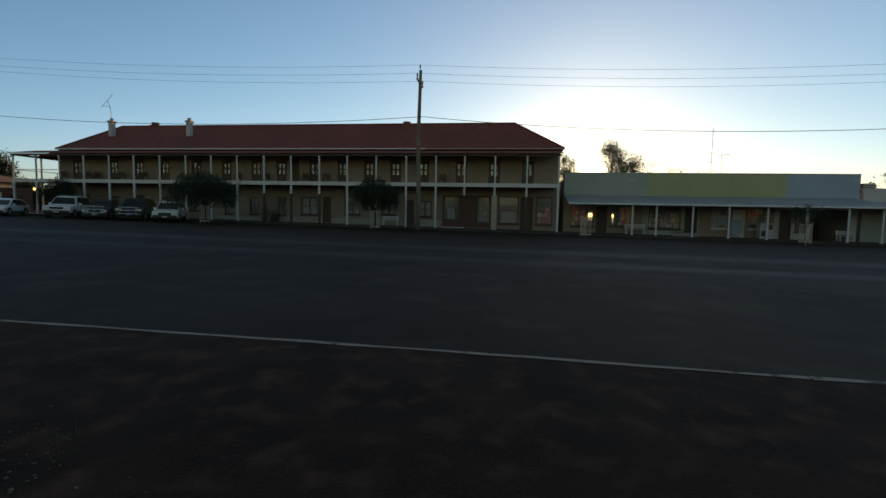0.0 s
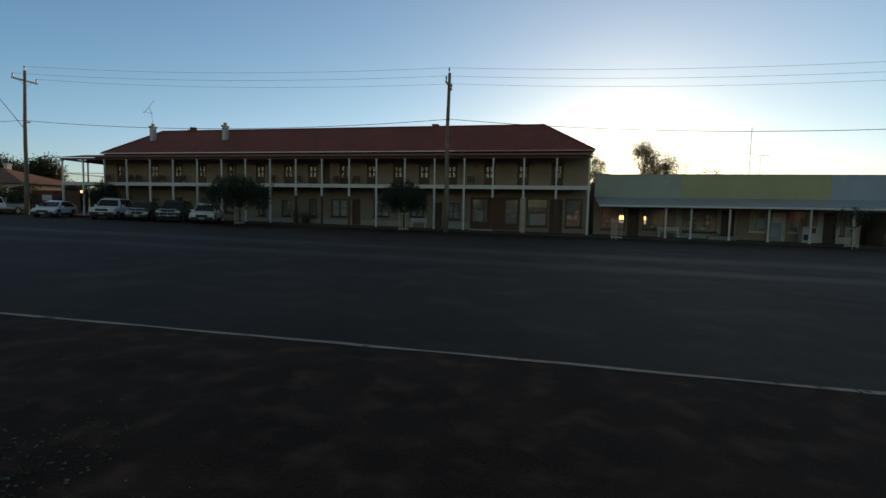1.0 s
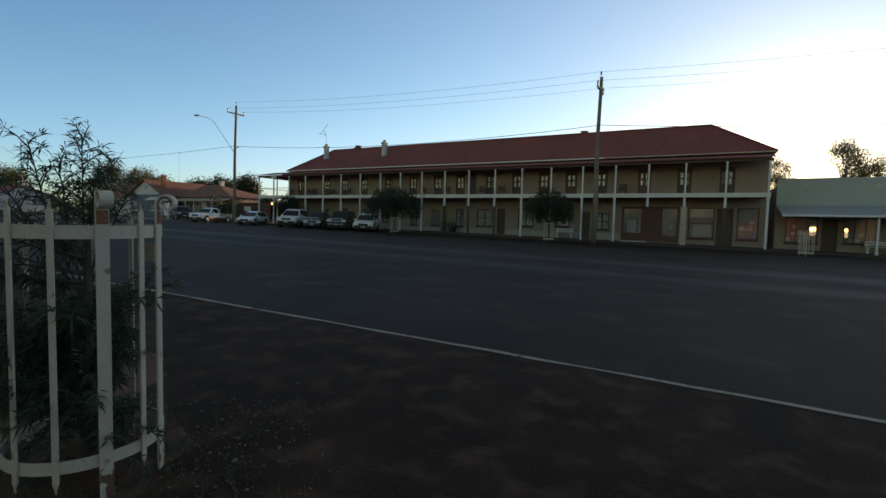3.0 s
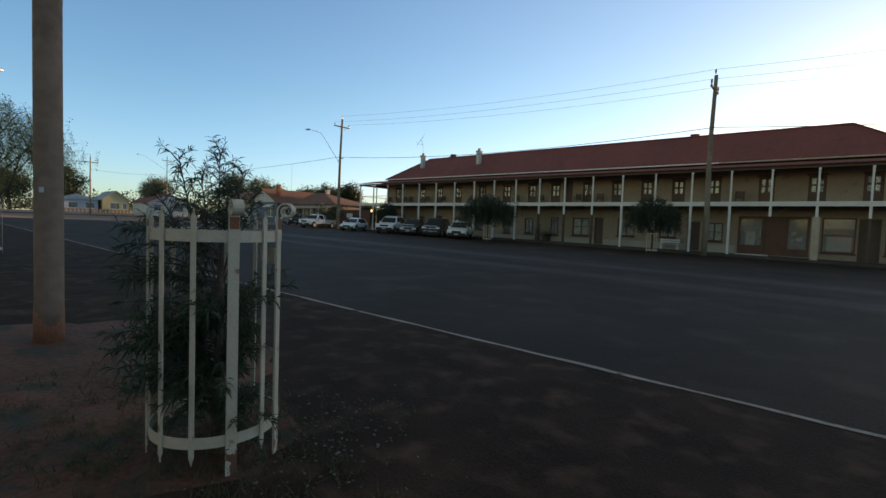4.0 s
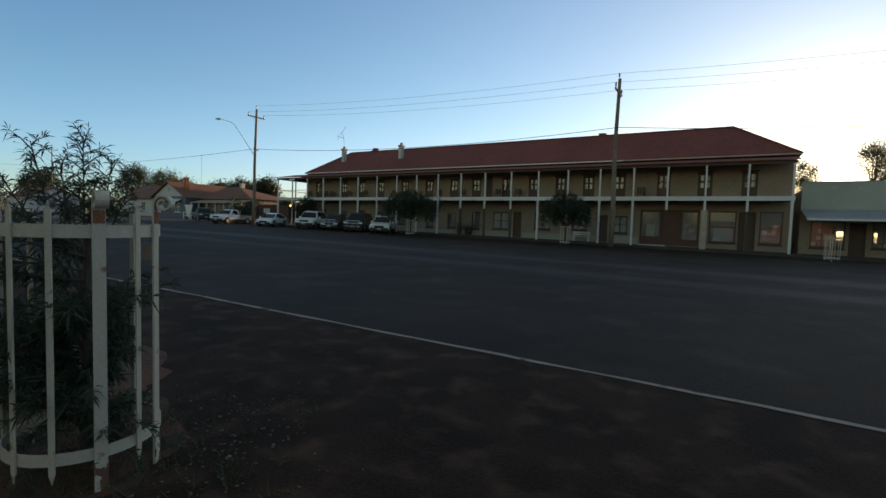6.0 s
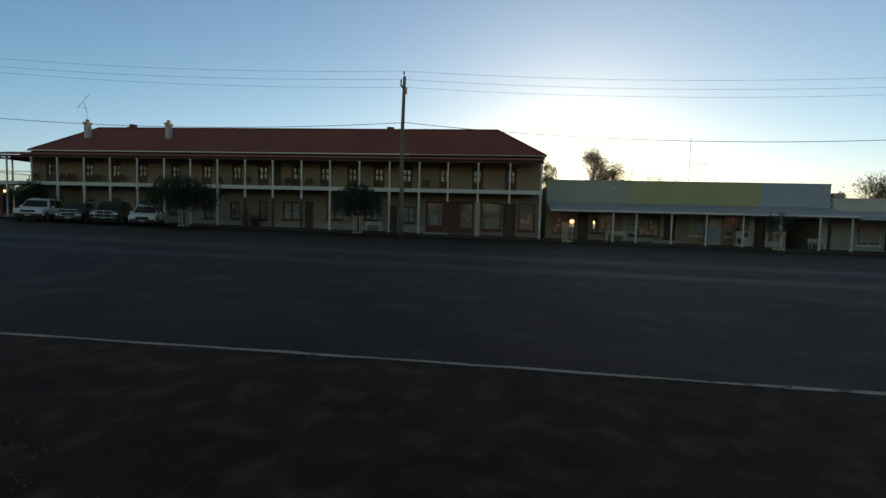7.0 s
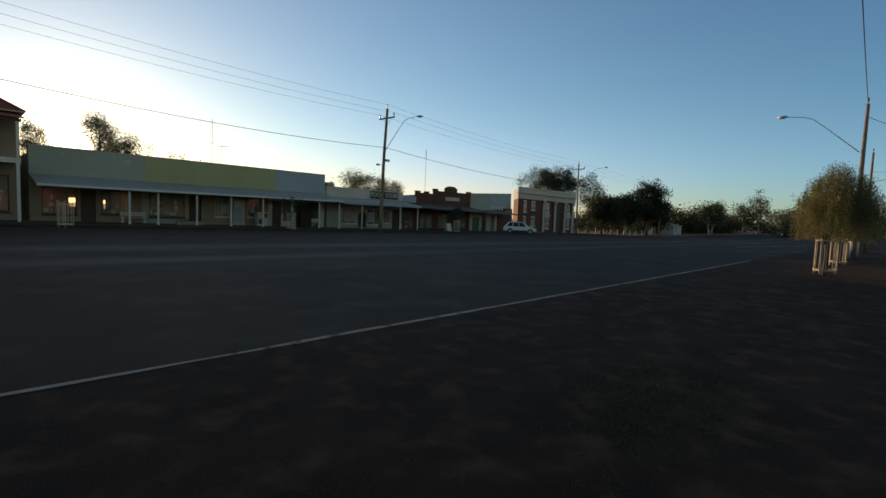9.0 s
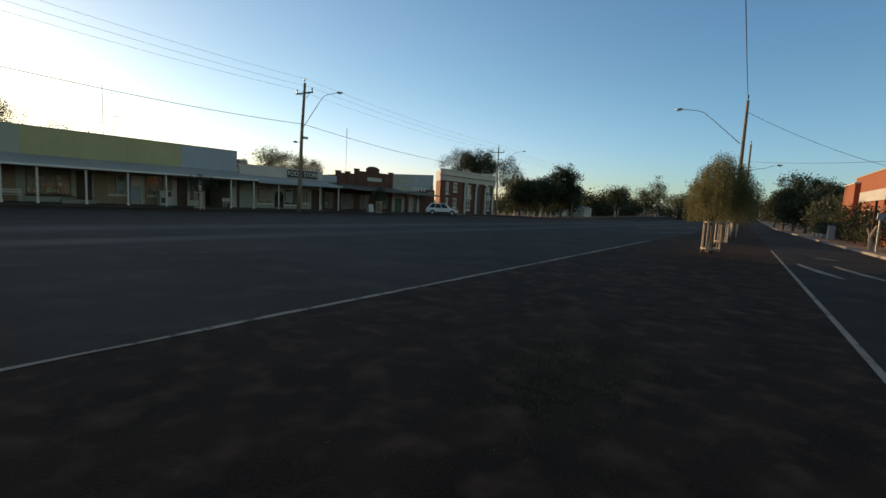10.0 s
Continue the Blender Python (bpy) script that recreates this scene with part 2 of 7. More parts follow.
WHITE = material("white_paint", (0.54, 0.525, 0.50), (0.64, 0.625, 0.60), 0.6, fine=22, coarse=2.0, bump=0.15, wear=(0.55, 0.52, 0.47), wear_at=0.66)
FLAKING = material("flaking_cream_paint", (0.50, 0.41, 0.30), (0.60, 0.50, 0.375), 0.6, fine=60, coarse=5.0, bump=0.1, wear=(0.28, 0.15, 0.085), wear_at=0.63)
FLAKED = material("flaked_paint_and_rust", (0.50, 0.42, 0.31), (0.60, 0.50, 0.38), 0.7, fine=60, coarse=9.0, bump=0.3, wear=(0.17, 0.075, 0.042), wear_at=0.47, wear_soft=0.04)
RUST = material("rusty_steel", (0.23, 0.080, 0.042), (0.34, 0.135, 0.072), 0.85, fine=60, coarse=6, bump=0.5)
DARKWOOD = material("dark_timber", (0.055, 0.03, 0.022), (0.09, 0.05, 0.035), 0.6, fine=20, coarse=2, bump=0.2)
REDWOOD = material("red_brown_timber", (0.085, 0.03, 0.021), (0.125, 0.045, 0.03), 0.55, fine=20, coarse=2, bump=0.2)
STONE = material("tan_stone_pier", (0.34, 0.27, 0.2), (0.44, 0.36, 0.27), 0.9, fine=14, coarse=2, bump=0.4)
GREENGREY = material("grey_green_paint", (0.28, 0.31, 0.275), (0.34, 0.37, 0.33), 0.8, fine=14, coarse=0.5, bump=0.15, wear=(0.44, 0.40, 0.34))
YELLOW = material("faded_yellow_paint", (0.33, 0.32, 0.18), (0.40, 0.385, 0.225), 0.8, fine=14, coarse=0.4, bump=0.15, wear=(0.42, 0.395, 0.27), wear_at=0.68)
BLUEGREY = material("pale_blue_paint", (0.26, 0.32, 0.385), (0.32, 0.38, 0.45), 0.8, fine=14, coarse=0.5, bump=0.15, wear=(0.44, 0.47, 0.5))
SLATE = material("slate_blue_paint", (0.085, 0.105, 0.135), (0.115, 0.14, 0.175), 0.85, fine=14, coarse=0.5, bump=0.2, wear=(0.16, 0.17, 0.18))
OFFWHITE = material("off_white_render", (0.41, 0.40, 0.385), (0.50, 0.49, 0.47), 0.85, fine=14, coarse=0.5, bump=0.2, wear=(0.52, 0.49, 0.44))
BRICK = material("red_brick", (0.105, 0.036, 0.023), (0.16, 0.056, 0.037), 0.85, fine=9, coarse=1.0, bump=0.5, wear=(0.15, 0.06, 0.045), ribs=("Z", 0.085, 0.015))
DARKBRICK = material("dark_brick", (0.085, 0.036, 0.027), (0.135, 0.058, 0.042), 0.85, fine=9, coarse=1.0, bump=0.5, ribs=("Z", 0.085, 0.015))
ORANGEBRICK = material("orange_brick", (0.26, 0.085, 0.04), (0.34, 0.115, 0.058), 0.85, fine=9, coarse=1.0, bump=0.5, ribs=("Z", 0.085, 0.015))
BLACK = material("black_paint", (0.012, 0.014, 0.014), (0.022, 0.025, 0.025), 0.5, bump=0.05)
# room colour darkened so that the openings read as shaded inside
INTERIOR = material("room_shade_plaster", (0.09, 0.07, 0.055), (0.14, 0.115, 0.09), 0.9)
DARKIRON = material("dark_weathered_iron", (0.075, 0.07, 0.07), (0.12, 0.112, 0.11), 0.6, fine=4, coarse=0.5, bump=0.1, wear=(0.11, 0.075, 0.055), ribs=("X", 0.15, 0.02))
CURTAIN = material("pale_curtain", (0.30, 0.28, 0.255), (0.40, 0.375, 0.34), 0.9, fine=6, coarse=3, bump=0.1, ribs=("X", 0.09, 0.03))
GLASS = glass_material("window_glass", (0.85, 0.9, 0.9))
CARGLASS = material("tinted_car_glass", (0.008, 0.010, 0.011), (0.014, 0.016, 0.017), 0.06, fine=3, coarse=1, bump=0.0)
POLEWOOD = material("weathered_pole_timber", (0.15, 0.115, 0.085), (0.25, 0.195, 0.145), 0.9, fine=18, coarse=1.2, bump=0.6, wear=(0.30, 0.22, 0.16), wear_at=0.66, ribs=("X", 0.05, 0.008))
POLEGREY = material("painted_pole", (0.18, 0.112, 0.078), (0.28, 0.182, 0.130), 0.9, fine=9, coarse=1.2, bump=0.25, tight=0.14, wear=(0.15, 0.085, 0.055), wear_at=0.56, wear_soft=0.15)
METAL = material("galvanised_metal", (0.32, 0.33, 0.34), (0.42, 0.43, 0.44), 0.45, 0.8, bump=0.1)
WIRE = material("wire", (0.03, 0.03, 0.03), (0.05, 0.05, 0.05), 0.6)
PORCELAIN = material("insulator_porcelain", (0.16, 0.15, 0.14), (0.22, 0.21, 0.19), 0.4)
CARWHITE = material("white_car_paint", (0.68, 0.68, 0.68), (0.74, 0.74, 0.74), 0.22, fine=4, coarse=1, bump=0.0, wear=(0.6, 0.57, 0.52), wear_at=0.7)
CARDARK = material("dark_car_paint", (0.012, 0.015, 0.016), (0.018, 0.021, 0.022), 0.25, fine=4, coarse=1, bump=0.0)
CARGREEN = material("dark_green_car_paint", (0.016, 0.024, 0.017), (0.022, 0.032, 0.023), 0.5, bump=0.0)
RUBBER = material("tyre_rubber", (0.018, 0.018, 0.018), (0.03, 0.03, 0.03), 0.85, bump=0.2)
CHROME = material("chrome", (0.55, 0.55, 0.56), (0.65, 0.65, 0.66), 0.15, 1.0, bump=0.0)
LENS = material("lamp_lens", (0.7, 0.7, 0.68), (0.8, 0.8, 0.78), 0.1, bump=0.0)
BARK = material("bark", (0.06, 0.045, 0.035), (0.13, 0.10, 0.08), 0.95, fine=25, coarse=3, bump=0.8)
PALEBARK = material("pale_bark", (0.38, 0.34, 0.29), (0.52, 0.48, 0.42), 0.9, fine=14, coarse=2, bump=0.4)
LEAFDARK = leaf_material("dark_leaves", (0.020, 0.032, 0.017), (0.043, 0.062, 0.030))
LEAFGUM = leaf_material("gum_leaves", (0.05, 0.065, 0.035), (0.10, 0.11, 0.06))
LEAFPEPPER = leaf_material("pepper_tree_leaves", (0.12, 0.13, 0.055), (0.22, 0.205, 0.09))
LEAFNEEDLE = leaf_material("needle_leaves", (0.035, 0.06, 0.032), (0.075, 0.105, 0.06))
GRASS = leaf_material("dry_grass", (0.05, 0.06, 0.024), (0.11, 0.105, 0.05))
PEBBLE = material("pale_pebbles", (0.07, 0.052, 0.042), (0.24, 0.20, 0.165), 0.9, fine=40, coarse=8, bump=0.4, spread=0.5)


# ---- building blocks ----
def gz(x):
    """Height of the gently falling street."""
    return -0.012 * max(-130.0, min(130.0, x))


ORIGIN = {}


def thing(name, at, label, category, group="", kind=""):
    ob = new(name)
    ob.empty_display_size = 0.2
    ob.location = at
    ORIGIN[ob] = Vector(at)
    return tagged(ob, label, category, group, kind)


def mesh_of(name, bm, mat, offset=None, smooth=False):
    bmesh.ops.recalc_face_normals(bm, faces=bm.faces)
    if offset is not None:
        bmesh.ops.translate(bm, verts=bm.verts, vec=-offset)
    me = bpy.data.meshes.new(name)
    bm.to_mesh(me)
    bm.free()
    me.materials.append(mat)
    if smooth:
        me.polygons.foreach_set("use_smooth", [True] * len(me.polygons))
    return me


def part(name, bm, mat, parent, label="", smooth=False):
    """Links a bmesh, built in the world's coordinates, as one mesh under a thing or a part."""
    ob = new(name, mesh_of(name, bm, mat, ORIGIN[parent], smooth))
    ob.parent = parent
    ORIGIN[ob] = ORIGIN[parent]
    return tagged(ob, label)


def single(name, bm, mat, at, label, category, group="", kind="", smooth=False):
    ob = new(name, mesh_of(name, bm, mat, Vector(at), smooth))
    ob.location = at
    ORIGIN[ob] = Vector(at)
    return tagged(ob, label, category, group, kind)


def box(bm, x0, x1, y0, y1, z0, z1):
    v = [bm.verts.new((x, y, z)) for x in (x0, x1) for y in (y0, y1) for z in (z0, z1)]
    for q in ((0, 1, 3, 2), (4, 6, 7, 5), (0, 4, 5, 1), (2, 3, 7, 6), (0, 2, 6, 4), (1, 5, 7, 3)):
        bm.faces.new([v[k] for k in q])
    return bm


def B(*boxes):
    bm = bmesh.new()
    for b in boxes:
        box(bm, *b)
    return bm


def soft(bm, width=0.01, segments=2):
    bmesh.ops.bevel(bm, geom=list(bm.edges), offset=width, segments=segments, affect="EDGES", profile=0.7)
    return bm


def hull(bm, points, quads):
    v = [bm.verts.new(p) for p in points]
    for q in quads:
        bm.faces.new([v[k] for k in q])
    return bm


def slab(bm, a, b, c, d, t):
    """A sheet with corners a b c d (in order) and thickness t downwards."""
    top = [Vector(p) for p in (a, b, c, d)]
    low = [p - Vector((0, 0, t)) for p in top]
    return hull(bm, top + low, [(0, 1, 2, 3), (7, 6, 5, 4), (0, 4, 5, 1), (1, 5, 6, 2), (2, 6, 7, 3), (3, 7, 4, 0)])


def tube(bm, points, radii, n=8, cap=True):
    points = [Vector(p) for p in points]
    if not hasattr(radii, "__len__"):
        radii = [radii] * len(points)
    rings = []
    for k, p in enumerate(points):
        way = (points[min(k + 1, len(points) - 1)] - points[max(k - 1, 0)]).normalized()
        side = way.cross(Vector((0, 0, 1)) if abs(way.z) < 0.9 else Vector((1, 0, 0))).normalized()
        up = side.cross(way)
        rings.append([bm.verts.new(p + radii[k] * (math.cos(2 * math.pi * a / n) * side + math.sin(2 * math.pi * a / n) * up)) for a in range(n)])
    for r, s2 in zip(rings, rings[1:]):
        for a in range(n):
            bm.faces.new((r[a], r[(a + 1) % n], s2[(a + 1) % n], s2[a]))
    if cap:
        bm.faces.new(rings[0][::-1])
        bm.faces.new(rings[-1])
    return bm


def T(points, radii, n=8):
    return tube(bmesh.new(), points, radii, n)


def wall_with_openings(bm, x0, x1, z0, z1, y0, y1, openings):
    """A wall along x from y0 to y1 with real holes (x0, x1, z0, z1)."""
    xs = sorted({x0, x1, *[v for o in openings for v in o[:2] if x0 < v < x1]})
    zs = sorted({z0, z1, *[v for o in openings for v in o[2:] if z0 < v < z1]})
    nx, nz = len(xs) - 1, len(zs) - 1

    def solid(i, k):
        if not (0 <= i < nx and 0 <= k < nz):
            return False
        cx, cz = (xs[i] + xs[i + 1]) / 2, (zs[k] + zs[k + 1]) / 2
        return not any(o[0] < cx < o[1] and o[2] < cz < o[3] for o in openings)

    made = {}

    def v(i, k, y):
        if (i, k, y) not in made:
            made[i, k, y] = bm.verts.new((xs[i], y, zs[k]))
        return made[i, k, y]

    for i in range(nx):
        for k in range(nz):
            if not solid(i, k):
                continue
            for y in (y0, y1):
                bm.faces.new((v(i, k, y), v(i + 1, k, y), v(i + 1, k + 1, y), v(i, k + 1, y)))
            for di, dk, a, b in ((-1, 0, (i, k), (i, k + 1)), (1, 0, (i + 1, k), (i + 1, k + 1)), (0, -1, (i, k), (i + 1, k)), (0, 1, (i, k + 1), (i + 1, k + 1))):
                if not solid(i + di, k + dk):
                    bm.faces.new((v(*a, y0), v(*b, y0), v(*b, y1), v(*a, y1)))
    return bm


def window(parent, x0, x1, z0, z1, y, frame_mat=DARKWOOD, nx=2, nz=2, curtain=False, sill=True, name="window", bar=0.06, low=0.0, label=""):
    """Frame with glazing bars, panes, sill; low: height of a solid panel below the glass. y: the wall's outer face."""
    d0, d1 = y + 0.06, y + 0.13
    o = [(x0, z0), (x1, z0), (x1, z1), (x0, z1)]
    n = [(x0 + bar, z0 + bar + low), (x1 - bar, z0 + bar + low), (x1 - bar, z1 - bar), (x0 + bar, z1 - bar)]
    pts = [(a, d, c) for ring in (o, n) for d in (d0, d1) for a, c in ring]
    faces = []
    for k in range(4):
        q = (k + 1) % 4
        faces += [(k, q, 8 + q, 8 + k), (4 + q, 4 + k, 12 + k, 12 + q), (q, k, 4 + k, 4 + q), (8 + k, 8 + q, 12 + q, 12 + k)]
    f = part(name, hull(bmesh.new(), pts, faces), frame_mat, parent, label)
    for k in range(1, nx):
        c = x0 + (x1 - x0) * k / nx
        part("mullion", B((c - bar * 0.4, c + bar * 0.4, d0 + 0.01, d1 - 0.01, z0 + bar + low, z1 - bar)), frame_mat, f)
    for k in range(1, nz):
        c = z0 + low + (z1 - z0 - low) * k / nz
        part("glazing_bar", B((x0 + bar, x1 - bar, d0 + 0.015, d1 - 0.015, c - bar * 0.3, c + bar * 0.3)), frame_mat, f)
    g = part("pane", B((x0 + bar, x1 - bar, y + 0.09, y + 0.098, z0 + bar + low, z1 - bar)), GLASS, f)
    g.visible_shadow = False
    if curtain:
        wide = (x1 - x0 - 2 * bar)
        for side in (0, 1):
            a = x0 + bar + side * wide * 0.56
            bm = bmesh.new()
            k = 10
            pts = [(a + wide * 0.44 * i / k, y + 0.2 + 0.025 * math.sin(i * 1.9 + x0)) for i in range(k + 1)]
            lo = [bm.verts.new((px, py, z0 + low)) for px, py in pts]
            hi = [bm.verts.new((px, py, z1 - bar)) for px, py in pts]
            for i in range(k):
                bm.faces.new((lo[i], lo[i + 1], hi[i + 1], hi[i]))
            part("curtain", bm, CURTAIN, f, "pale drawn curtain")
    if sill:
        part("sill", soft(B((x0 - 0.08, x1 + 0.08, y - 0.1, y + 0.06, z0 - 0.09, z0)), 0.01, 1), WHITE if frame_mat is WHITE else frame_mat, f)
    return f


def door(parent, x0, x1, z0, z1, y, mat, glazed=False):
    bm = B((x0, x0 + 0.08, y + 0.03, y + 0.16, z0, z1), (x1 - 0.08, x1, y + 0.03, y + 0.16, z0, z1), (x0 + 0.08, x1 - 0.08, y + 0.03, y + 0.16, z1 - 0.08, z1))
    d = part("door", bm, mat, parent)
    leaf = B((x0 + 0.083, x1 - 0.083, y + 0.1, y + 0.14, z0, z1 - 0.083))
    w = x1 - x0 - 0.166
    for k in range(2):
        for j in range(2):
            a, c = x0 + 0.083 + w * (0.1 + 0.45 * k), z0 + (z1 - z0) * (0.08 + 0.46 * j)
            box(leaf, a, a + w * 0.35, y + 0.085, y + 0.1, c, c + (z1 - z0) * 0.36)
    part("door_leaf", leaf, mat, d)
    part("handle", T([(x1 - 0.2, y + 0.1, z0 + 1.0), (x1 - 0.2, y + 0.04, z0 + 1.0), (x1 - 0.3, y + 0.04, z0 + 1.0)], 0.012, 6), CHROME, d)
    return d


# ---- ground and roads ----
STATIONS = (-2600, -600, -130, -100, -80, -60, -40, -20, 0, 20, 40, 60, 80, 100, 130, 600, 2600)


def sheet(name, x0, x1, y0, y1, lift, mat, label, thick=0.0, ys=None):
    bm = bmesh.new()
    xs = [x0] + [x for x in STATIONS if x0 < x < x1] + [x1]
    rows = ys or [y0, y1]
    grid = [[bm.verts.new((x, y, gz(x) + lift)) for y in rows] for x in xs]
    for a, b in zip(grid, grid[1:]):
        for j in range(len(rows) - 1):
            bm.faces.new((a[j], b[j], b[j + 1], a[j + 1]))
    if thick:
        geom = bmesh.ops.extrude_face_region(bm, geom=list(bm.faces))
        bmesh.ops.translate(bm, verts=[v for v in geom["geom"] if isinstance(v, bmesh.types.BMVert)], vec=(0, 0, -thick))
    return tagged(new(name, mesh_of(name, bm, mat)), label, kind="structure")


sheet("ground", -2600, 2600, -2600, 2600, -0.03, DUST, "dry reddish dusty ground", ys=[-2600, -400, -60, 0, 60, 400, 2600])
sheet("road", -60, 400, 5.5, 38.1, 0.0, ASPHALT, "wide dark asphalt main street")
sheet("median", -60, 400, -0.45, 5.5, 0.0, MEDIAN, "dark worn bitumen median with dusty patches")
sheet("service_road", -60, 400, -5.1, -0.45, 0.0, ASPHALT, "narrow asphalt service road")
sheet("pavement", -56, 92, 38.1, 42.6, 0.12, FOOTPATH, "dark dusty footpath with a low kerb before the buildings", 0.3)
sheet("pavement_south", 30, 300, -10, -5.1, 0.13, material("paved_verge", (0.30, 0.15, 0.09), (0.40, 0.22, 0.14), 0.9, fine=12, coarse=0.6, bump=0.4), "reddish paved verge with a pale kerb", 0.3)
sheet("kerb", 30, 300, -5.1, -4.94, 0.14, CONCRETE, "pale concrete kerb", 0.3)
sheet("kerb_north", -56, 92, 37.95, 38.1, 0.125, FOOTPATH, "dark worn kerb", 0.3)
sheet("cross_road", -98, -86, -60, 120, -0.01, ASPHALT, "dark asphalt cross street")


def stripe(points, width, lift=0.006):
    """A painted stripe along points in the plan."""
    bm = bmesh.new()
    rows = []
    for k, (x, y) in enumerate(points):
        a, b = points[max(k - 1, 0)], points[min(k + 1, len(points) - 1)]
        d = Vector((b[0] - a[0], b[1] - a[1], 0)).normalized()
        w = width[k] if hasattr(width, "__len__") else width
        s2 = Vector((-d.y, d.x, 0)) * w / 2
        rows.append([bm.verts.new((x + e * s2.x, y + e * s2.y, gz(x + e * s2.x) + lift)) for e in (-1, 1)])
    for a, b in zip(rows, rows[1:]):
        bm.faces.new((a[0], b[0], b[1], a[1]))
    return bm


rng = random.Random(4)
for a, b in ((-58, 3.6), (3.62, 31)):
    n = int((b - a) * 2)
    pts = [(a + (b - a) * k / n, 5.545 + 0.012 * max(-12.0, min(0.0, a + (b - a) * k / n)) + rng.uniform(-0.012, 0.012)) for k in range(n + 1)]
    tagged(new("lane_line", mesh_of("lane_line", stripe(pts, [0.075 + (0.02 if a > 0 else 0) + rng.uniform(-0.025, 0.02) for _ in pts]), LINEPAINT)), "worn white painted line along the street", kind="structure")
tagged(new("lane_line", mesh_of("lane_line", stripe([(k, -0.42) for k in range(-20, 32)], 0.085), LINEPAINT)), "white painted edge line of the service road", kind="structure")
for px, py in ((22.4, -0.9), (22.9, -2.0)):
    bm = stripe([(px, py), (px - 1.2, py - 0.12), (px - 3.0, py - 0.38), (px - 4.6, py - 0.7)], [0.12, 0.24, 0.3, 0.12])
    tagged(new("road_arrow", mesh_of("road_arrow", bm, LINEPAINT)), "curved white road marking", kind="structure")
for a, b in (((45.5, 8.8), (55.6, 4.95)), ((59.8, 11.4), (92.0, 7.7)), ((74.0, 14.2), (102.0, 13.7))):
    pts = [(a[0] + (b[0] - a[0]) * k / 8, a[1] + (b[1] - a[1]) * k / 8) for k in range(9)]
    tagged(new("road_marking", mesh_of("road_marking", stripe(pts, [0.2 + 0.12 * math.sin(k * 2.1) for k in range(9)]), LINEPAINT)), "faded white line slanting across the road", kind="structure")
tagged(new("road_marking", mesh_of("road_marking", stripe([(27.6, -1.9), (26.9, -2.6)], 0.25), LINEPAINT)), "short white road marking", kind="structure")


# ---- hotel ----
WALL_Y, POST_Y = 42.3, 39.67
HOTEL_POSTS = [-46.57, -44.05, -41.5, -38.89, -36.22, -33.65, -31.01, -28.41, -25.92, -23.4, -20.84, -18.31, -15.72, -13.2, -10.63, -8.02, -5.48, -3.07, -0.56, 2.03, 4.55]


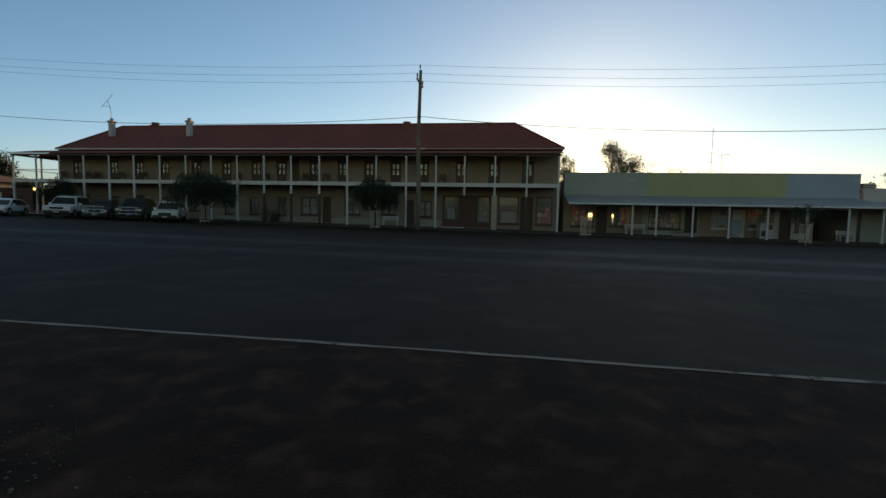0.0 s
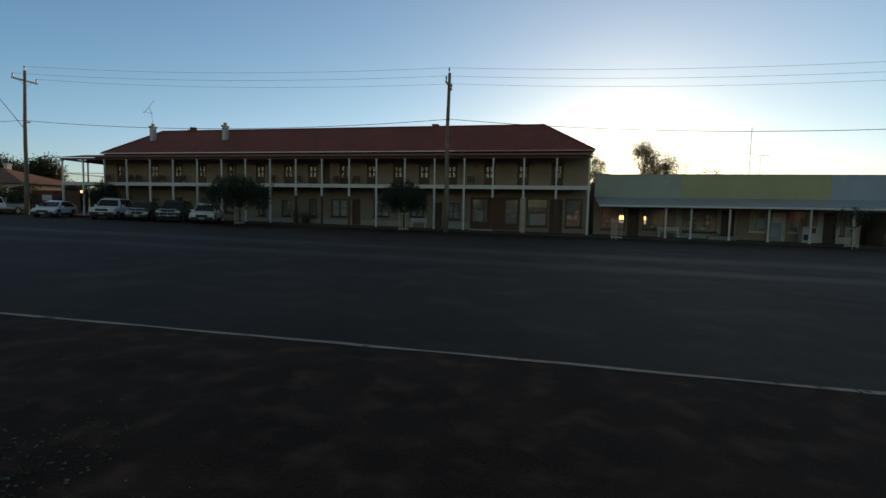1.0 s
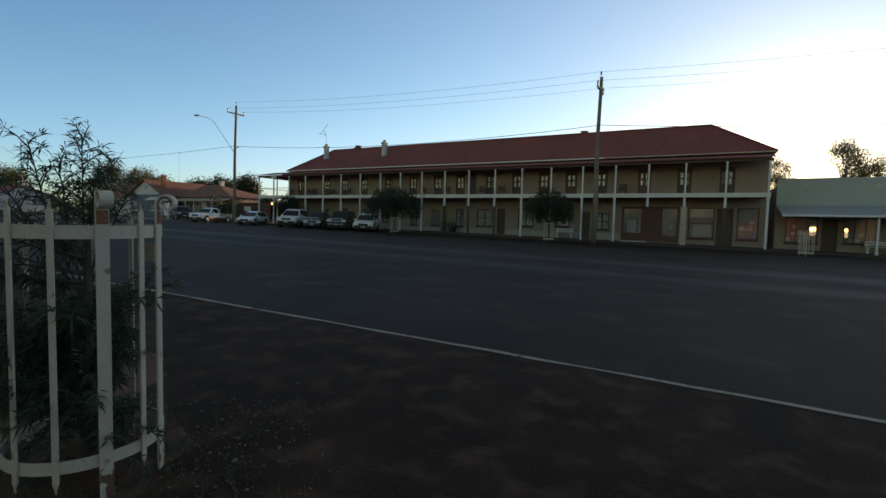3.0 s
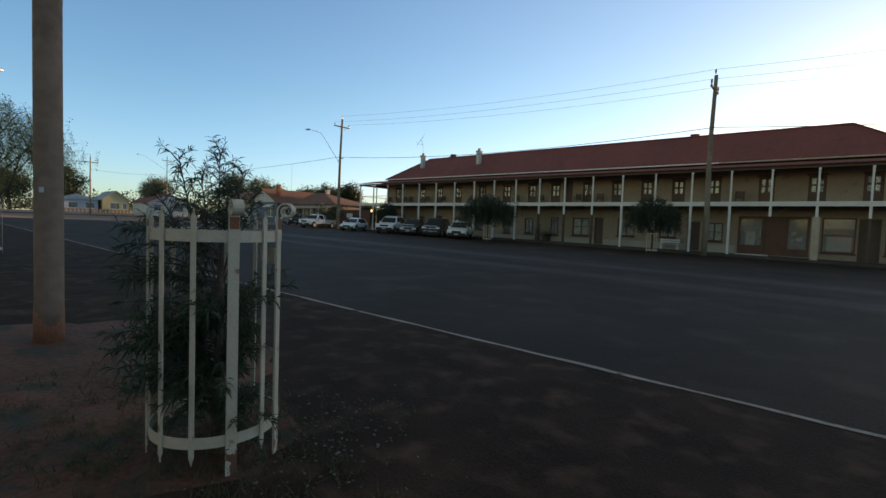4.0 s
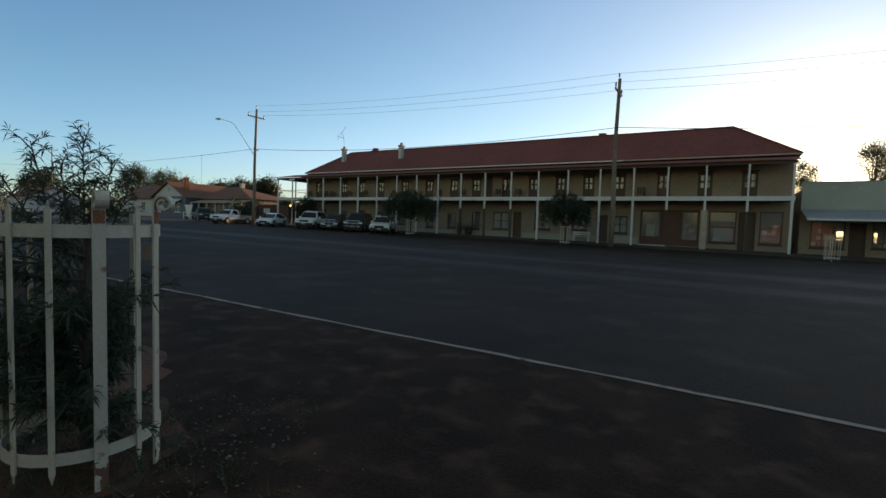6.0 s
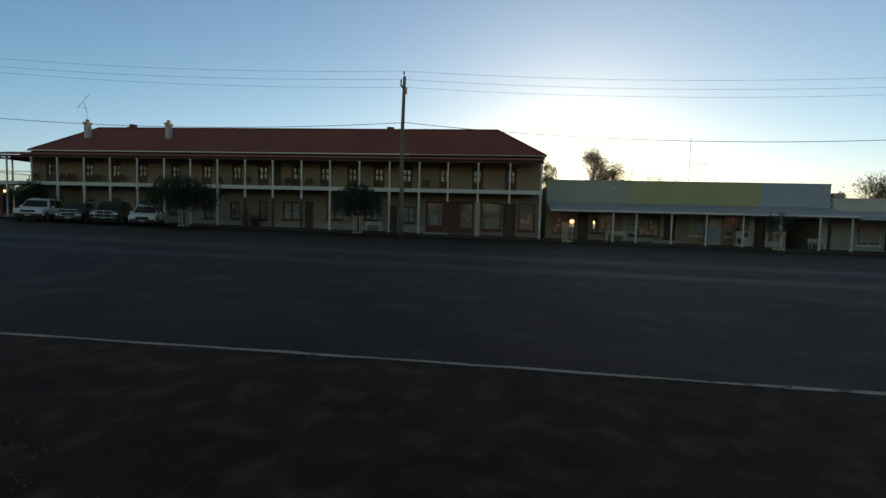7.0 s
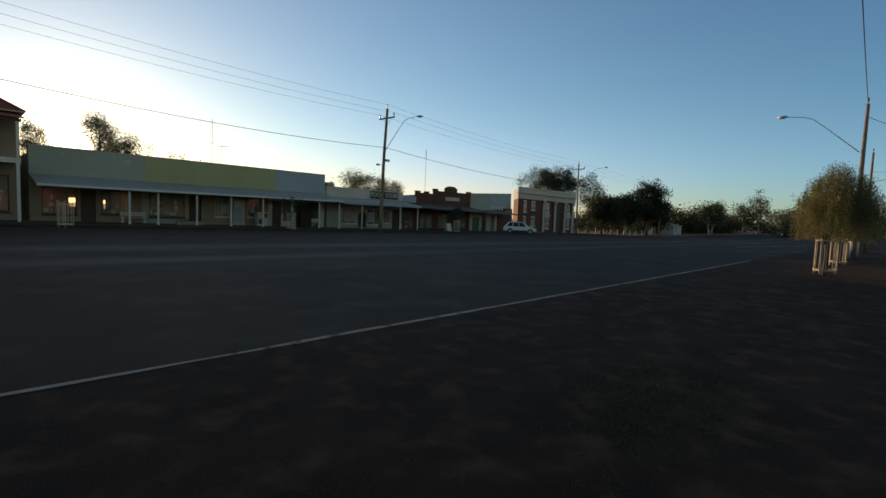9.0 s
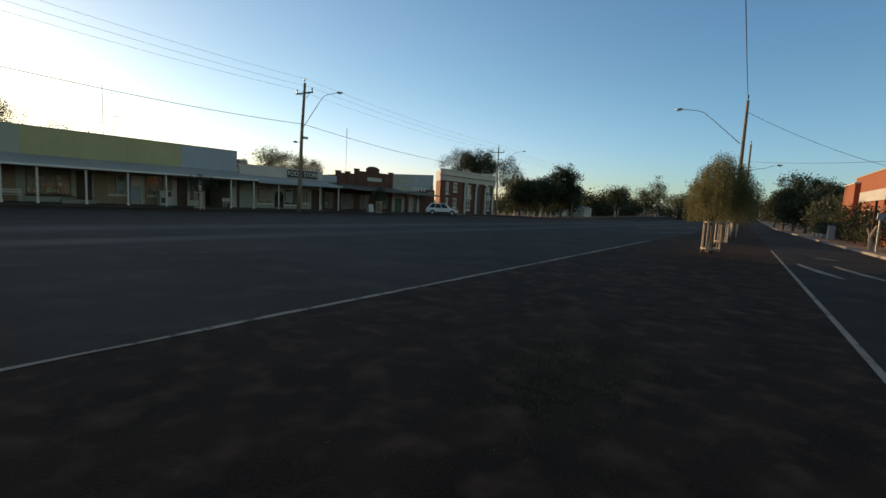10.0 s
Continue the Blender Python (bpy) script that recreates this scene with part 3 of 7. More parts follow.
def hotel():
    h = thing("hotel_building", (-20, WALL_Y, gz(-20)), "two-storey cream rendered hotel with red iron roof and white-posted verandahs", "hotel")
    x0, x1 = -44.4, 4.9
    doors_up = [-42.3, -38.2, -35.4, -32.6, -29.25, -26.1, -23.1, -20.55, -17.3, -14.6, -12.05, -9.6, -7.04, -3.64, -0.72, 2.18]
    ups = [(c - 0.5, c + 0.5, 4.0, 5.95) for c in doors_up] + [(-19.45, -18.8, 4.0, 6.15)]
    lows = [(-26.4, -25.5, 0.95, 2.3), (-23.8, -22.85, 1.0, 2.55), (-20.95, -20.1, 0.95, 2.7), (-18.65, -17.0, 1.05, 2.7), (-14.4, -12.9, 1.15, 2.75),
            (-10.9, -9.6, 1.2, 2.45), (-7.45, -6.25, 1.05, 2.5), (-38.7, -37.7, 1.3, 2.5), (-33.3, -32.3, 1.3, 2.5), (-30.1, -29.1, 1.2, 2.45)]
    low_doors = [(-16.5, -15.7, 0.35, 2.75), (-8.75, -7.85, 0.25, 2.55), (-35.9, -34.9, 0.55, 2.65), (-42.0, -41.0, 0.65, 2.75)]
    fronts = [(-5.25, -0.95, 0.2, 3.05), (-0.3, 1.5, 0.6, 3.0), (1.62, 2.72, 0.1, 2.95), (2.95, 4.35, 0.6, 3.0)]
    bm = wall_with_openings(bmesh.new(), x0, x1, -0.3, 7.05, WALL_Y, WALL_Y + 0.3, ups + lows + low_doors + fronts)
    part("front_wall", bm, CREAM, h, "cream rendered front wall")
    part("side_wall", B((x0, x0 + 0.3, WALL_Y + 0.3, 50, -0.3, 7.05)), CREAM, h)
    part("side_wall", B((x1 - 0.3, x1, WALL_Y + 0.3, 50, -0.3, 7.05)), CREAM, h)
    part("back_wall", B((x0, x1, 50, 50.3, -0.3, 7.05)), CREAM, h)
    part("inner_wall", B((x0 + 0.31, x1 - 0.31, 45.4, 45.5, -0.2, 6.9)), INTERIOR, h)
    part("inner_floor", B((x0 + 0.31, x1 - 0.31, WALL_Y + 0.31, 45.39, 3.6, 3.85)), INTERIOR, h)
    for a, b in ((-28.9, -22.0), (-22.0, -16.6), (-15.6, -8.8), (-7.7, -5.4)):
        part("plinth", B((a, b, WALL_Y - 0.025, WALL_Y - 0.003, -0.2, 0.8)), PLINTH, h, "paler painted base of the wall")
    for c in doors_up:
        window(h, c - 0.5, c + 0.5, 4.0, 5.95, WALL_Y, REDWOOD if c == -3.64 else DARKWOOD, 2, 2, c not in (-42.3, -32.6, -23.1, -17.3, -3.64, 2.18), False, "french_door", 0.19, 0.62, "dark timber french door with pale curtains")
        part("head_trim", B((c - 0.58, c + 0.58, WALL_Y - 0.03, WALL_Y - 0.003, 5.95, 6.07)), DARKWOOD, h)
    door(h, -19.45, -18.8, 4.0, 6.15, WALL_Y, DARKWOOD)
    for o in lows:
        window(h, *o, WALL_Y, DARKWOOD, 2, 2, o[1] - o[0] > 1.0, True, bar=0.09, label="dark framed sash window")
    for o in low_doors:
        door(h, *o, WALL_Y, DARKWOOD)
    # timber shop front under the balcony
    f = part("shopfront", B((-5.25, -5.1, WALL_Y - 0.04, WALL_Y + 0.12, 0.2, 3.05), (-3.75, -3.6, WALL_Y - 0.04, WALL_Y + 0.12, 0.2, 3.05), (-2.3, -2.15, WALL_Y - 0.04, WALL_Y + 0.12, 0.2, 3.05),
                            (-1.1, -0.95, WALL_Y - 0.04, WALL_Y + 0.12, 0.2, 3.05), (-5.1, -3.75, WALL_Y, WALL_Y + 0.12, 0.2, 0.9), (-2.15, -1.1, WALL_Y, WALL_Y + 0.12, 0.2, 0.7),
                            (-5.1, -1.1, WALL_Y, WALL_Y + 0.12, 2.86, 3.05)), REDWOOD, h, "red-brown timber shopfront")
    for a, b, c in ((-5.1, -3.75, 0.9), (-2.15, -1.1, 0.7)):
        part("pane", B((a, b, WALL_Y + 0.05, WALL_Y + 0.058, c, 2.86)), GLASS, f).visible_shadow = False
    part("door_leaf", B((-3.6, -2.3, WALL_Y + 0.06, WALL_Y + 0.11, 0.2, 2.86), (-3.45, -3.0, WALL_Y + 0.045, WALL_Y + 0.06, 0.5, 1.4), (-2.9, -2.45, WALL_Y + 0.045, WALL_Y + 0.06, 0.5, 1.4),
                        (-3.45, -3.0, WALL_Y + 0.045, WALL_Y + 0.06, 1.6, 2.7), (-2.9, -2.45, WALL_Y + 0.045, WALL_Y + 0.06, 1.6, 2.7)), REDWOOD, f, "closed red-brown panelled door")
    part("notice", B((-4.75, -4.15, WALL_Y + 0.03, WALL_Y + 0.045, 1.0, 1.9)), CURTAIN, f, "pale notice in the window")
    for o in (fronts[1], fronts[3]):
        window(h, *o, WALL_Y, REDWOOD, 1, 2, False, True, "shop_window", 0.09, label="large shop window in a timber frame")
    door(h, 1.62, 2.72, 0.1, 2.95, WALL_Y, DARKWOOD)
    part("display_board", B((0.0, 1.3, WALL_Y + 0.5, WALL_Y + 0.54, 0.7, 1.7)), CURTAIN, h, "pale display board behind the glass")
    part("upper_board", B((-0.2, 1.4, WALL_Y + 0.3, WALL_Y + 0.33, 2.25, 2.9)), STONE, h, "tan board behind the upper part of the glass")
    part("door_step", soft(B((-5.2, -3.2, WALL_Y - 1.2, WALL_Y - 0.6, -0.1, gz(-4) + 0.2)), 0.02, 1), OFFWHITE, h, "pale low step before the shopfront")
    # roof
    e0, e1, ya, yb, ze, zr = -44.15, 5.15, 41.75, 50.5, 7.1, 10.02
    ym = (ya + yb) / 2
    bm = hull(bmesh.new(), [(e0, ya, ze), (e1, ya, ze), (e1, yb, ze), (e0, yb, ze), (-40.6, ym, zr), (0.95, ym, zr), (e0, ya, ze - 0.07), (e1, ya, ze - 0.07), (e1, yb, ze - 0.07), (e0, yb, ze - 0.07)],
              [(0, 1, 5, 4), (2, 3, 4, 5), (1, 2, 5), (3, 0, 4), (0, 6, 7, 1), (1, 7, 8, 2), (2, 8, 9, 3), (3, 9, 6, 0), (6, 9, 8, 7)])
    roof = part("roof", bm, ROOFRED, h, "red painted corrugated iron hip roof")
    part("ridge_cap", T([(-40.6, ym, zr + 0.02), (0.95, ym, zr + 0.02)], 0.09, 6), ROOFRED, roof)
    for a, b in (((-40.6, ym, zr), (e0, ya, ze)), ((0.95, ym, zr), (e1, ya, ze)), ((0.95, ym, zr), (e1, yb, ze))):
        part("hip_cap", T([Vector(a) + Vector((0, 0, 0.02)), Vector(b) + Vector((0, 0, 0.02))], 0.08, 6), ROOFRED, roof)
    part("gutter", soft(B((e0, -6.7, ya - 0.12, ya, ze - 0.1, ze + 0.01)), 0.02, 1), WHITE, roof, "white painted gutter")
    part("gutter", soft(B((-6.66, e1, ya - 0.12, ya, ze - 0.1, ze + 0.005)), 0.02, 1), STONE, roof, "weathered brown gutter")
    # verandah roof, corrugated
    for a, b in ((-46.85, -27.0), (-26.99, -9.5), (-9.49, 4.85)):
        part("verandah_roof", slab(bmesh.new(), (a, 39.35, 6.42), (b, 39.35, 6.42), (b, 42.28, 6.98), (a, 42.28, 6.98), 0.05), ROOFRED, h, "dull red verandah roof sheet")
    part("verandah_roof", slab(bmesh.new(), (-46.85, 42.29, 6.42), (-44.42, 42.29, 6.98), (-44.42, 50, 6.98), (-46.85, 50, 6.42), 0.05), ROOFRED, h)
    part("verandah_beam", B((-46.75, 4.75, POST_Y - 0.06, POST_Y + 0.06, 6.18, 6.36)), DARKWOOD, h)
    part("verandah_beam", B((-46.75, -46.63, POST_Y + 0.07, 50, 6.18, 6.36)), DARKWOOD, h)
    # balcony
    part("deck", B((-46.7, 4.7, POST_Y + 0.08, WALL_Y - 0.01, 3.78, 3.93)), DARKWOOD, h, "balcony floor of dark boards")
    part("deck", B((-46.6, -44.45, WALL_Y, 50, 3.78, 3.93)), DARKWOOD, h)
    for a, b in ((-46.7, -33.65), (-33.645, -20.85), (-20.845, -8.05), (-8.045, 4.7)):
        part("deck_fascia", B((a, b, POST_Y - 0.05, POST_Y + 0.079, 3.66, 3.79), (a, b, POST_Y - 0.08, POST_Y + 0.079, 3.85, 3.97), (a, b, POST_Y - 0.02, POST_Y + 0.079, 3.79, 3.85)), WHITE, h, "white painted balcony beam")
    for k in range(17):
        c = -44.6 + 3.0 * k
        if c < 4.6:
            part("joist", B((c - 0.04, c + 0.04, POST_Y + 0.08, WALL_Y - 0.01, 3.62, 3.779)), DARKWOOD, h)
    dark = {-20.84, -18.31, -15.72, 2.03}
    short = {-3.07, -0.56}
    for x in HOTEL_POSTS:
        w = 0.055
        p = part("post", B((x - w, x + w, POST_Y - w, POST_Y + w, 3.97, 6.18), (x - w - 0.03, x + w + 0.03, POST_Y - w - 0.03, POST_Y + w + 0.03, 6.06, 6.16)), WHITE, h, "slim white upper verandah post")
        v = 0.075
        if x in dark:
            part("post_head", B((x - v, x + v, POST_Y - v, POST_Y + v, 2.9, 3.66)), WHITE, p)
            part("post_foot", B((x - v, x + v, POST_Y - v, POST_Y + v, gz(x) + 0.12, 2.9)), DARKWOOD, p, "dark painted lower post")
        elif x in short:
            part("post_head", B((x - v, x + v, POST_Y - v, POST_Y + v, 2.95, 3.66)), WHITE, p)
            if x == -0.56:
                part("pier", soft(B((x - 0.2, x + 0.2, POST_Y - 0.2, POST_Y + 0.2, gz(x) + 0.1, 2.95)), 0.03), STONE, p, "tan pier under a short white post")
        else:
            part("post_foot", B((x - v, x + v, POST_Y - v, POST_Y + v, gz(x) + 0.12, 3.66), (x - v - 0.03, x + v + 0.03, POST_Y - v - 0.03, POST_Y + v + 0.03, 3.5, 3.6)), WHITE, p)
    for x in (-46.57,):
        for y in (42.4, 45.2, 48.0):
            part("post", B((x - 0.055, x + 0.055, y - 0.055, y + 0.055, gz(x) + 0.02, 6.18)), WHITE, h)
    for a, b in zip(HOTEL_POSTS[:3], HOTEL_POSTS[1:3]):
        part("rail", B((a + 0.06, b - 0.06, POST_Y - 0.02, POST_Y + 0.02, 4.82, 4.88)), WHITE, h)
        part("mesh_panel", B(*[(a + 0.06 + (b - a - 0.12) * k / 12 - 0.006, a + 0.06 + (b - a - 0.12) * k / 12 + 0.006, POST_Y - 0.006, POST_Y + 0.006, 3.97, 4.82) for k in range(1, 12)]), METAL, h)
    part("rail", B((-46.6, -46.55, POST_Y + 0.06, 50, 4.82, 4.88)), WHITE, h)
    # chimneys
    for x, y, ztop, zb, mat in ((-39.9, 44.05, 10.45, 8.6, OFFWHITE), (-31.2, 44.05, 10.4, 8.6, OFFWHITE), (-38.2, 48.0, 10.75, 9.0, DARKBRICK), (-9.9, 48.0, 10.6, 9.0, DARKBRICK)):
        r = 0.2 if mat is OFFWHITE else 0.45
        c = part("chimney", soft(B((x - r, x + r, y - 0.26, y + 0.26, zb, ztop - 0.45)), 0.02, 1), mat, h, "rendered chimney stack" if mat is OFFWHITE else "dark brick chimney stack")
        part("chimney_cap", soft(B((x - r - 0.06, x + r + 0.06, y - 0.33, y + 0.33, ztop - 0.45, ztop - 0.25)), 0.02, 1), STONE if mat is OFFWHITE else DARKBRICK, c)
        part("chimney_pot", T([(x, y, ztop - 0.26), (x, y, ztop - 0.1), (x, y, ztop)], [r * 0.85, r * 0.8, r * 0.9], 12), STONE if mat is OFFWHITE else DARKBRICK, c)
    return h


hotel()
bm = T([(-39.9, 44.05, 10.43), (-40.0, 44.05, 11.5), (-40.3, 44.05, 12.2)], 0.025, 6)
tube(bm, [(-41.0, 44.05, 11.6), (-39.7, 44.05, 12.9)], 0.02, 5)
tube(bm, [(-40.9, 44.05, 11.8), (-39.9, 44.05, 11.5)], 0.018, 5)
tube(bm, [(-41.1, 44.05, 12.1), (-40.9, 44.05, 11.3)], 0.018, 5)
single("tv_antenna", bm, METAL, (-39.9, 44.05, 10.43), "bent grey television antenna on a chimney", "antenna")


def planter(x, w, plant_h, seed):
    t = thing("planter", (x, 41.7, gz(x) + 0.12), "dark tub with a bushy plant against the hotel wall", "planter")
    bm = bmesh.new()
    tube(bm, [(x, 41.7, gz(x) + 0.12), (x, 41.7, gz(x) + 0.55)], [w * 0.7, w], 12)
    part("tub", bm, DARKWOOD, t)
    r = random.Random(seed)
    bm = bmesh.new()
    for _ in range(260):
        c = Vector((x + r.gauss(0, w * 0.7), 41.7 + r.gauss(0, w * 0.5), gz(x) + 0.6 + abs(r.gauss(0, plant_h * 0.5))))
        leaf(bm, c, r, 0.16, 0.05)
    part("foliage", bm, LEAFDARK, t)


def leaf(bm, c, r, long, wide, droop=0.0):
    a = Vector((r.gauss(0, 1), r.gauss(0, 1), r.gauss(0, 0.7) - droop)).normalized()
    s2 = a.cross(Vector((r.gauss(0, 1), r.gauss(0, 1), r.gauss(0, 1)))).normalized() * wide / 2
    v = [bm.verts.new(p) for p in (c, c + a * long * 0.5 + s2, c + a * long, c + a * long * 0.5 - s2)]
    bm.faces.new(v)


# added glowing piece that stands in for warm sun glints at the corner
lantern = thing("wall_lantern", (-45.9, 41.0, 3.5), "small glowing stand-in for warm sun glints under the hotel verandah", "lantern")
part("bracket", T([(-45.9, 41.0, 3.78), (-45.9, 41.0, 3.2)], 0.012, 6), METAL, lantern)
GLOW = bpy.data.materials.new("sun_glint_glow")
GLOW.use_nodes = True
GLOW.node_tree.nodes["Principled BSDF"].inputs["Emission Color"].default_value = (1.0, 0.55, 0.2, 1.0)
GLOW.node_tree.nodes["Principled BSDF"].inputs["Emission Strength"].default_value = 1.6
part("glass", T([(-45.9, 41.0, 2.92), (-45.9, 41.0, 3.05), (-45.9, 41.0, 3.18)], [0.07, 0.11, 0.08], 10), GLOW, lantern, "amber glow in place of sun glints")
part("cap", T([(-45.9, 41.0, 3.18), (-45.9, 41.0, 3.26)], [0.13, 0.04], 10), METAL, lantern)
planter(-21.0, 0.4, 0.6, 1)
planter(-22.0, 0.25, 1.4, 2)


def balcony_chair(x, turn):
    """A slatted timber chair on the upper verandah."""
    c = thing("balcony_chair", (0, 0, 0), "dark slatted timber chair on the upper verandah", "chair", "balcony chairs")
    for k in range(4):
        part("seat_slat", B((-0.25, 0.25, -0.24 + 0.125 * k, -0.14 + 0.125 * k, 0.42, 0.45)), DARKWOOD, c)
    for k in range(4):
        part("back_slat", B((-0.24 + 0.13 * k, -0.15 + 0.13 * k, 0.24, 0.27, 0.46, 0.95)), DARKWOOD, c)
    for ex in (-1, 1):
        part("front_leg", B((ex * 0.24 - 0.025, ex * 0.24 + 0.025, -0.25, -0.2, 0, 0.64)), DARKWOOD, c)
        part("back_leg", B((ex * 0.28 - 0.025, ex * 0.28 + 0.025, 0.2, 0.25, 0, 0.98)), DARKWOOD, c)
        part("arm", B((ex * 0.26 - 0.035, ex * 0.26 + 0.035, -0.26, 0.26, 0.641, 0.67)), DARKWOOD, c)
    c.matrix_basis = pose(x, 41.6, 3.93, 0, 0, turn)


for x, turn in ((-43.4, 10), (-40.6, -12), (-39.6, 8), (-36.9, 5), (-34.4, -8), (-30.2, 12), (-24.6, -6), (-21.8, 8), (-18.0, -10), (-15.9, 6), (-5.2, 4)):
    balcony_chair(x, turn)


# ---- shops ----
def bench(x, y, length, mat, label):
    z = gz(x) + 0.12
    b = thing("bench", (x, y, z), label, "bench", "street benches")
    for k in range(3):
        part("slat", soft(B((x - length / 2, x + length / 2, y - 0.2 + 0.14 * k, y - 0.09 + 0.14 * k, z + 0.42, z + 0.46)), 0.006, 1), mat, b)
    for k in range(2):
        part("back_slat", soft(B((x - length / 2, x + length / 2, y + 0.22, y + 0.26, z + 0.55 + 0.16 * k, z + 0.66 + 0.16 * k)), 0.006, 1), mat, b)
    for e in (-1, 1):
        c = x + e * (length / 2 - 0.12)
        part("leg", B((c - 0.03, c + 0.03, y - 0.2, y - 0.14, z, z + 0.42), (c - 0.03, c + 0.03, y + 0.2, y + 0.26, z, z + 0.86), (c - 0.03, c + 0.03, y - 0.14, y + 0.2, z + 0.36, z + 0.42)), mat, b)


def shop_row():
    sx0, sx1, y = 5.35, 28.3, 42.6
    s2 = thing("shop_row_building", (16, y, gz(16)), "low row of shops with a long painted parapet and verandah", "shop")
    holes = [(6.0, 7.9, 0.5, 2.45), (8.1, 9.0, -0.1, 2.3), (9.3, 11.1, 0.6, 2.4), (12.4, 15.0, 0.45, 2.35), (15.3, 16.3, -0.2, 2.3), (17.4, 18.6, 0.6, 2.3), (19.0, 20.0, -0.3, 2.2), (20.2, 21.6, 0.6, 2.3), (22.6, 23.5, -0.3, 2.2), (23.75, 24.6, 0.45, 2.2), (24.9, 27.7, -0.3, 2.25)]
    xs = (sx0, 11.9, 16.6, 22.2, sx1)
    for k, m in enumerate((CREAM, GREENGREY, CREAM, OFFWHITE)):
        part("front_wall", wall_with_openings(bmesh.new(), xs[k] + 0.002, xs[k + 1] - 0.002, -0.6, 3.2, y, y + 0.25, holes), m, s2)
    part("side_wall", B((sx1 - 0.25, sx1, y + 0.25, 54, -0.6, 4.6)), OFFWHITE, s2)
    part("side_wall", B((sx0, sx0 + 0.25, y + 0.25, 54, -0.6, 4.6)), OFFWHITE, s2)
    part("back_wall", wall_with_openings(bmesh.new(), sx0, sx1, -0.6, 3.6, 54, 54.2, [(9.2, 9.85, 0.3, 1.75), (11.5, 12.1, 0.1, 1.68)]), OFFWHITE, s2, "back wall with two narrow openings")
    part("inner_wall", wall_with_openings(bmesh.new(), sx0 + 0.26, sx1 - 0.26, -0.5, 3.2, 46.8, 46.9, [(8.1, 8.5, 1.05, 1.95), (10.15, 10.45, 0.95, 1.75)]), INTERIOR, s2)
    part("roof", slab(bmesh.new(), (sx0, y + 0.3, 4.3), (sx1, y + 0.3, 4.3), (sx1, 54.2, 3.6), (sx0, 54.2, 3.6), 0.06), IRONGREY, s2)
    for a, b, m, lab in ((sx0, 12.15, GREENGREY, "grey-green painted parapet boarding"), (12.155, 22.95, YELLOW, "faded yellow parapet boarding"), (22.955, sx1, BLUEGREY, "pale blue parapet boarding")):
        par = part("parapet", B((a, b, y - 0.02, y + 0.2, 3.2, 5.12)), m, s2, lab)
        part("capping", B((a, b, y - 0.06, y + 0.24, 5.12, 5.18)), IRONGREY, par)
        k = a + 1.2
        while k < b - 0.2:
            part("cover_strip", B((k - 0.02, k + 0.02, y - 0.032, y - 0.0205, 3.3, 5.1)), m, par)
            k += 1.8
    for a, b, m in ((sx0, 12.2, IRONGREY), (12.21, 20.2, IRONGREY), (20.21, 28.35, IRONGREY)):
        part("awning", slab(bmesh.new(), (a, 39.35, 2.50), (b, 39.35, 2.50), (b, y - 0.03, 3.22), (a, y - 0.03, 3.22), 0.04), m, s2, "pale grey corrugated verandah roof")
        part("awning_gutter", soft(B((a, b, 39.24, 39.35, 2.36, 2.5)), 0.015, 1), WHITE, s2)
    part("awning_beam", B((sx0 + 0.1, sx1, POST_Y - 0.05, POST_Y + 0.05, 2.36, 2.48)), WHITE, s2)
    for x in (10.38, 12.18, 14.87, 17.5, 20.24, 22.95, 25.8, 28.1):
        part("post", B((x - 0.055, x + 0.055, POST_Y - 0.055, POST_Y + 0.055, gz(x) + 0.12, 2.36), (x - 0.08, x + 0.08, POST_Y - 0.08, POST_Y + 0.08, gz(x) + 0.12, gz(x) + 0.3)), WHITE, s2, "white verandah post")
    for o in holes:
        if o[0] == 24.9:
            part("door_frame", B((24.9, 24.98, y - 0.02, y + 0.1, -0.2, 2.25), (27.62, 27.7, y - 0.02, y + 0.1, -0.2, 2.25), (24.98, 27.62, y - 0.02, y + 0.1, 2.15, 2.25)), DARKWOOD, s2, "dark frame of the open entrance")
        elif o[2] < 0.0:
            door(s2, o[0], o[1], gz(o[0]) + 0.12, o[3], y, WHITE if o[0] == 19.0 else DARKWOOD)
        else:
            window(s2, *o, y, WHITE if o[0] in (17.4, 20.2) else DARKWOOD, 3 if o[1] - o[0] > 1.5 else 2, 1, o[0] in (17.4,), True, "shop_window", label="shop window with a timber frame")
    part("pale_panel", B((16.45, 17.2, y - 0.03, y - 0.003, -0.1, 2.2)), CREAM, s2)
    part("poster", B((18.0, 18.55, y + 0.02, y + 0.035, 0.9, 1.7)), BLUEGREY, s2, "blue poster on the glass")
    part("poster", B((20.5, 20.9, y + 0.02, y + 0.035, 1.0, 1.6)), CURTAIN, s2)


shop_row()
bench(11.2, 41.9, 1.7, WHITE, "white slatted bench on the shop verandah")
bench(-9.9, 41.7, 1.5, WHITE, "white slatted bench under the hotel verandah")
bench(27.1, 41.9, 1.2, WHITE, "white low bench beside a shop window")
cab = thing("ice_cabinet", (21.2, 42.0, gz(21.2) + 0.12), "pale cabinet with a dark glazed door under the awning", "cabinet")
zc = gz(21.2) + 0.12
part("body", soft(B((20.75, 21.75, 41.7, 42.3, zc, zc + 1.25)), 0.03, 2), OFFWHITE, cab)
part("door", soft(B((20.85, 21.3, 41.67, 41.697, zc + 0.2, zc + 0.65)), 0.01, 1), BLACK, cab, "dark glazed door")
part("door", soft(B((21.38, 21.66, 41.67, 41.697, zc + 0.75, zc + 1.15)), 0.01, 1), REDWOOD, cab, "dull red panel")
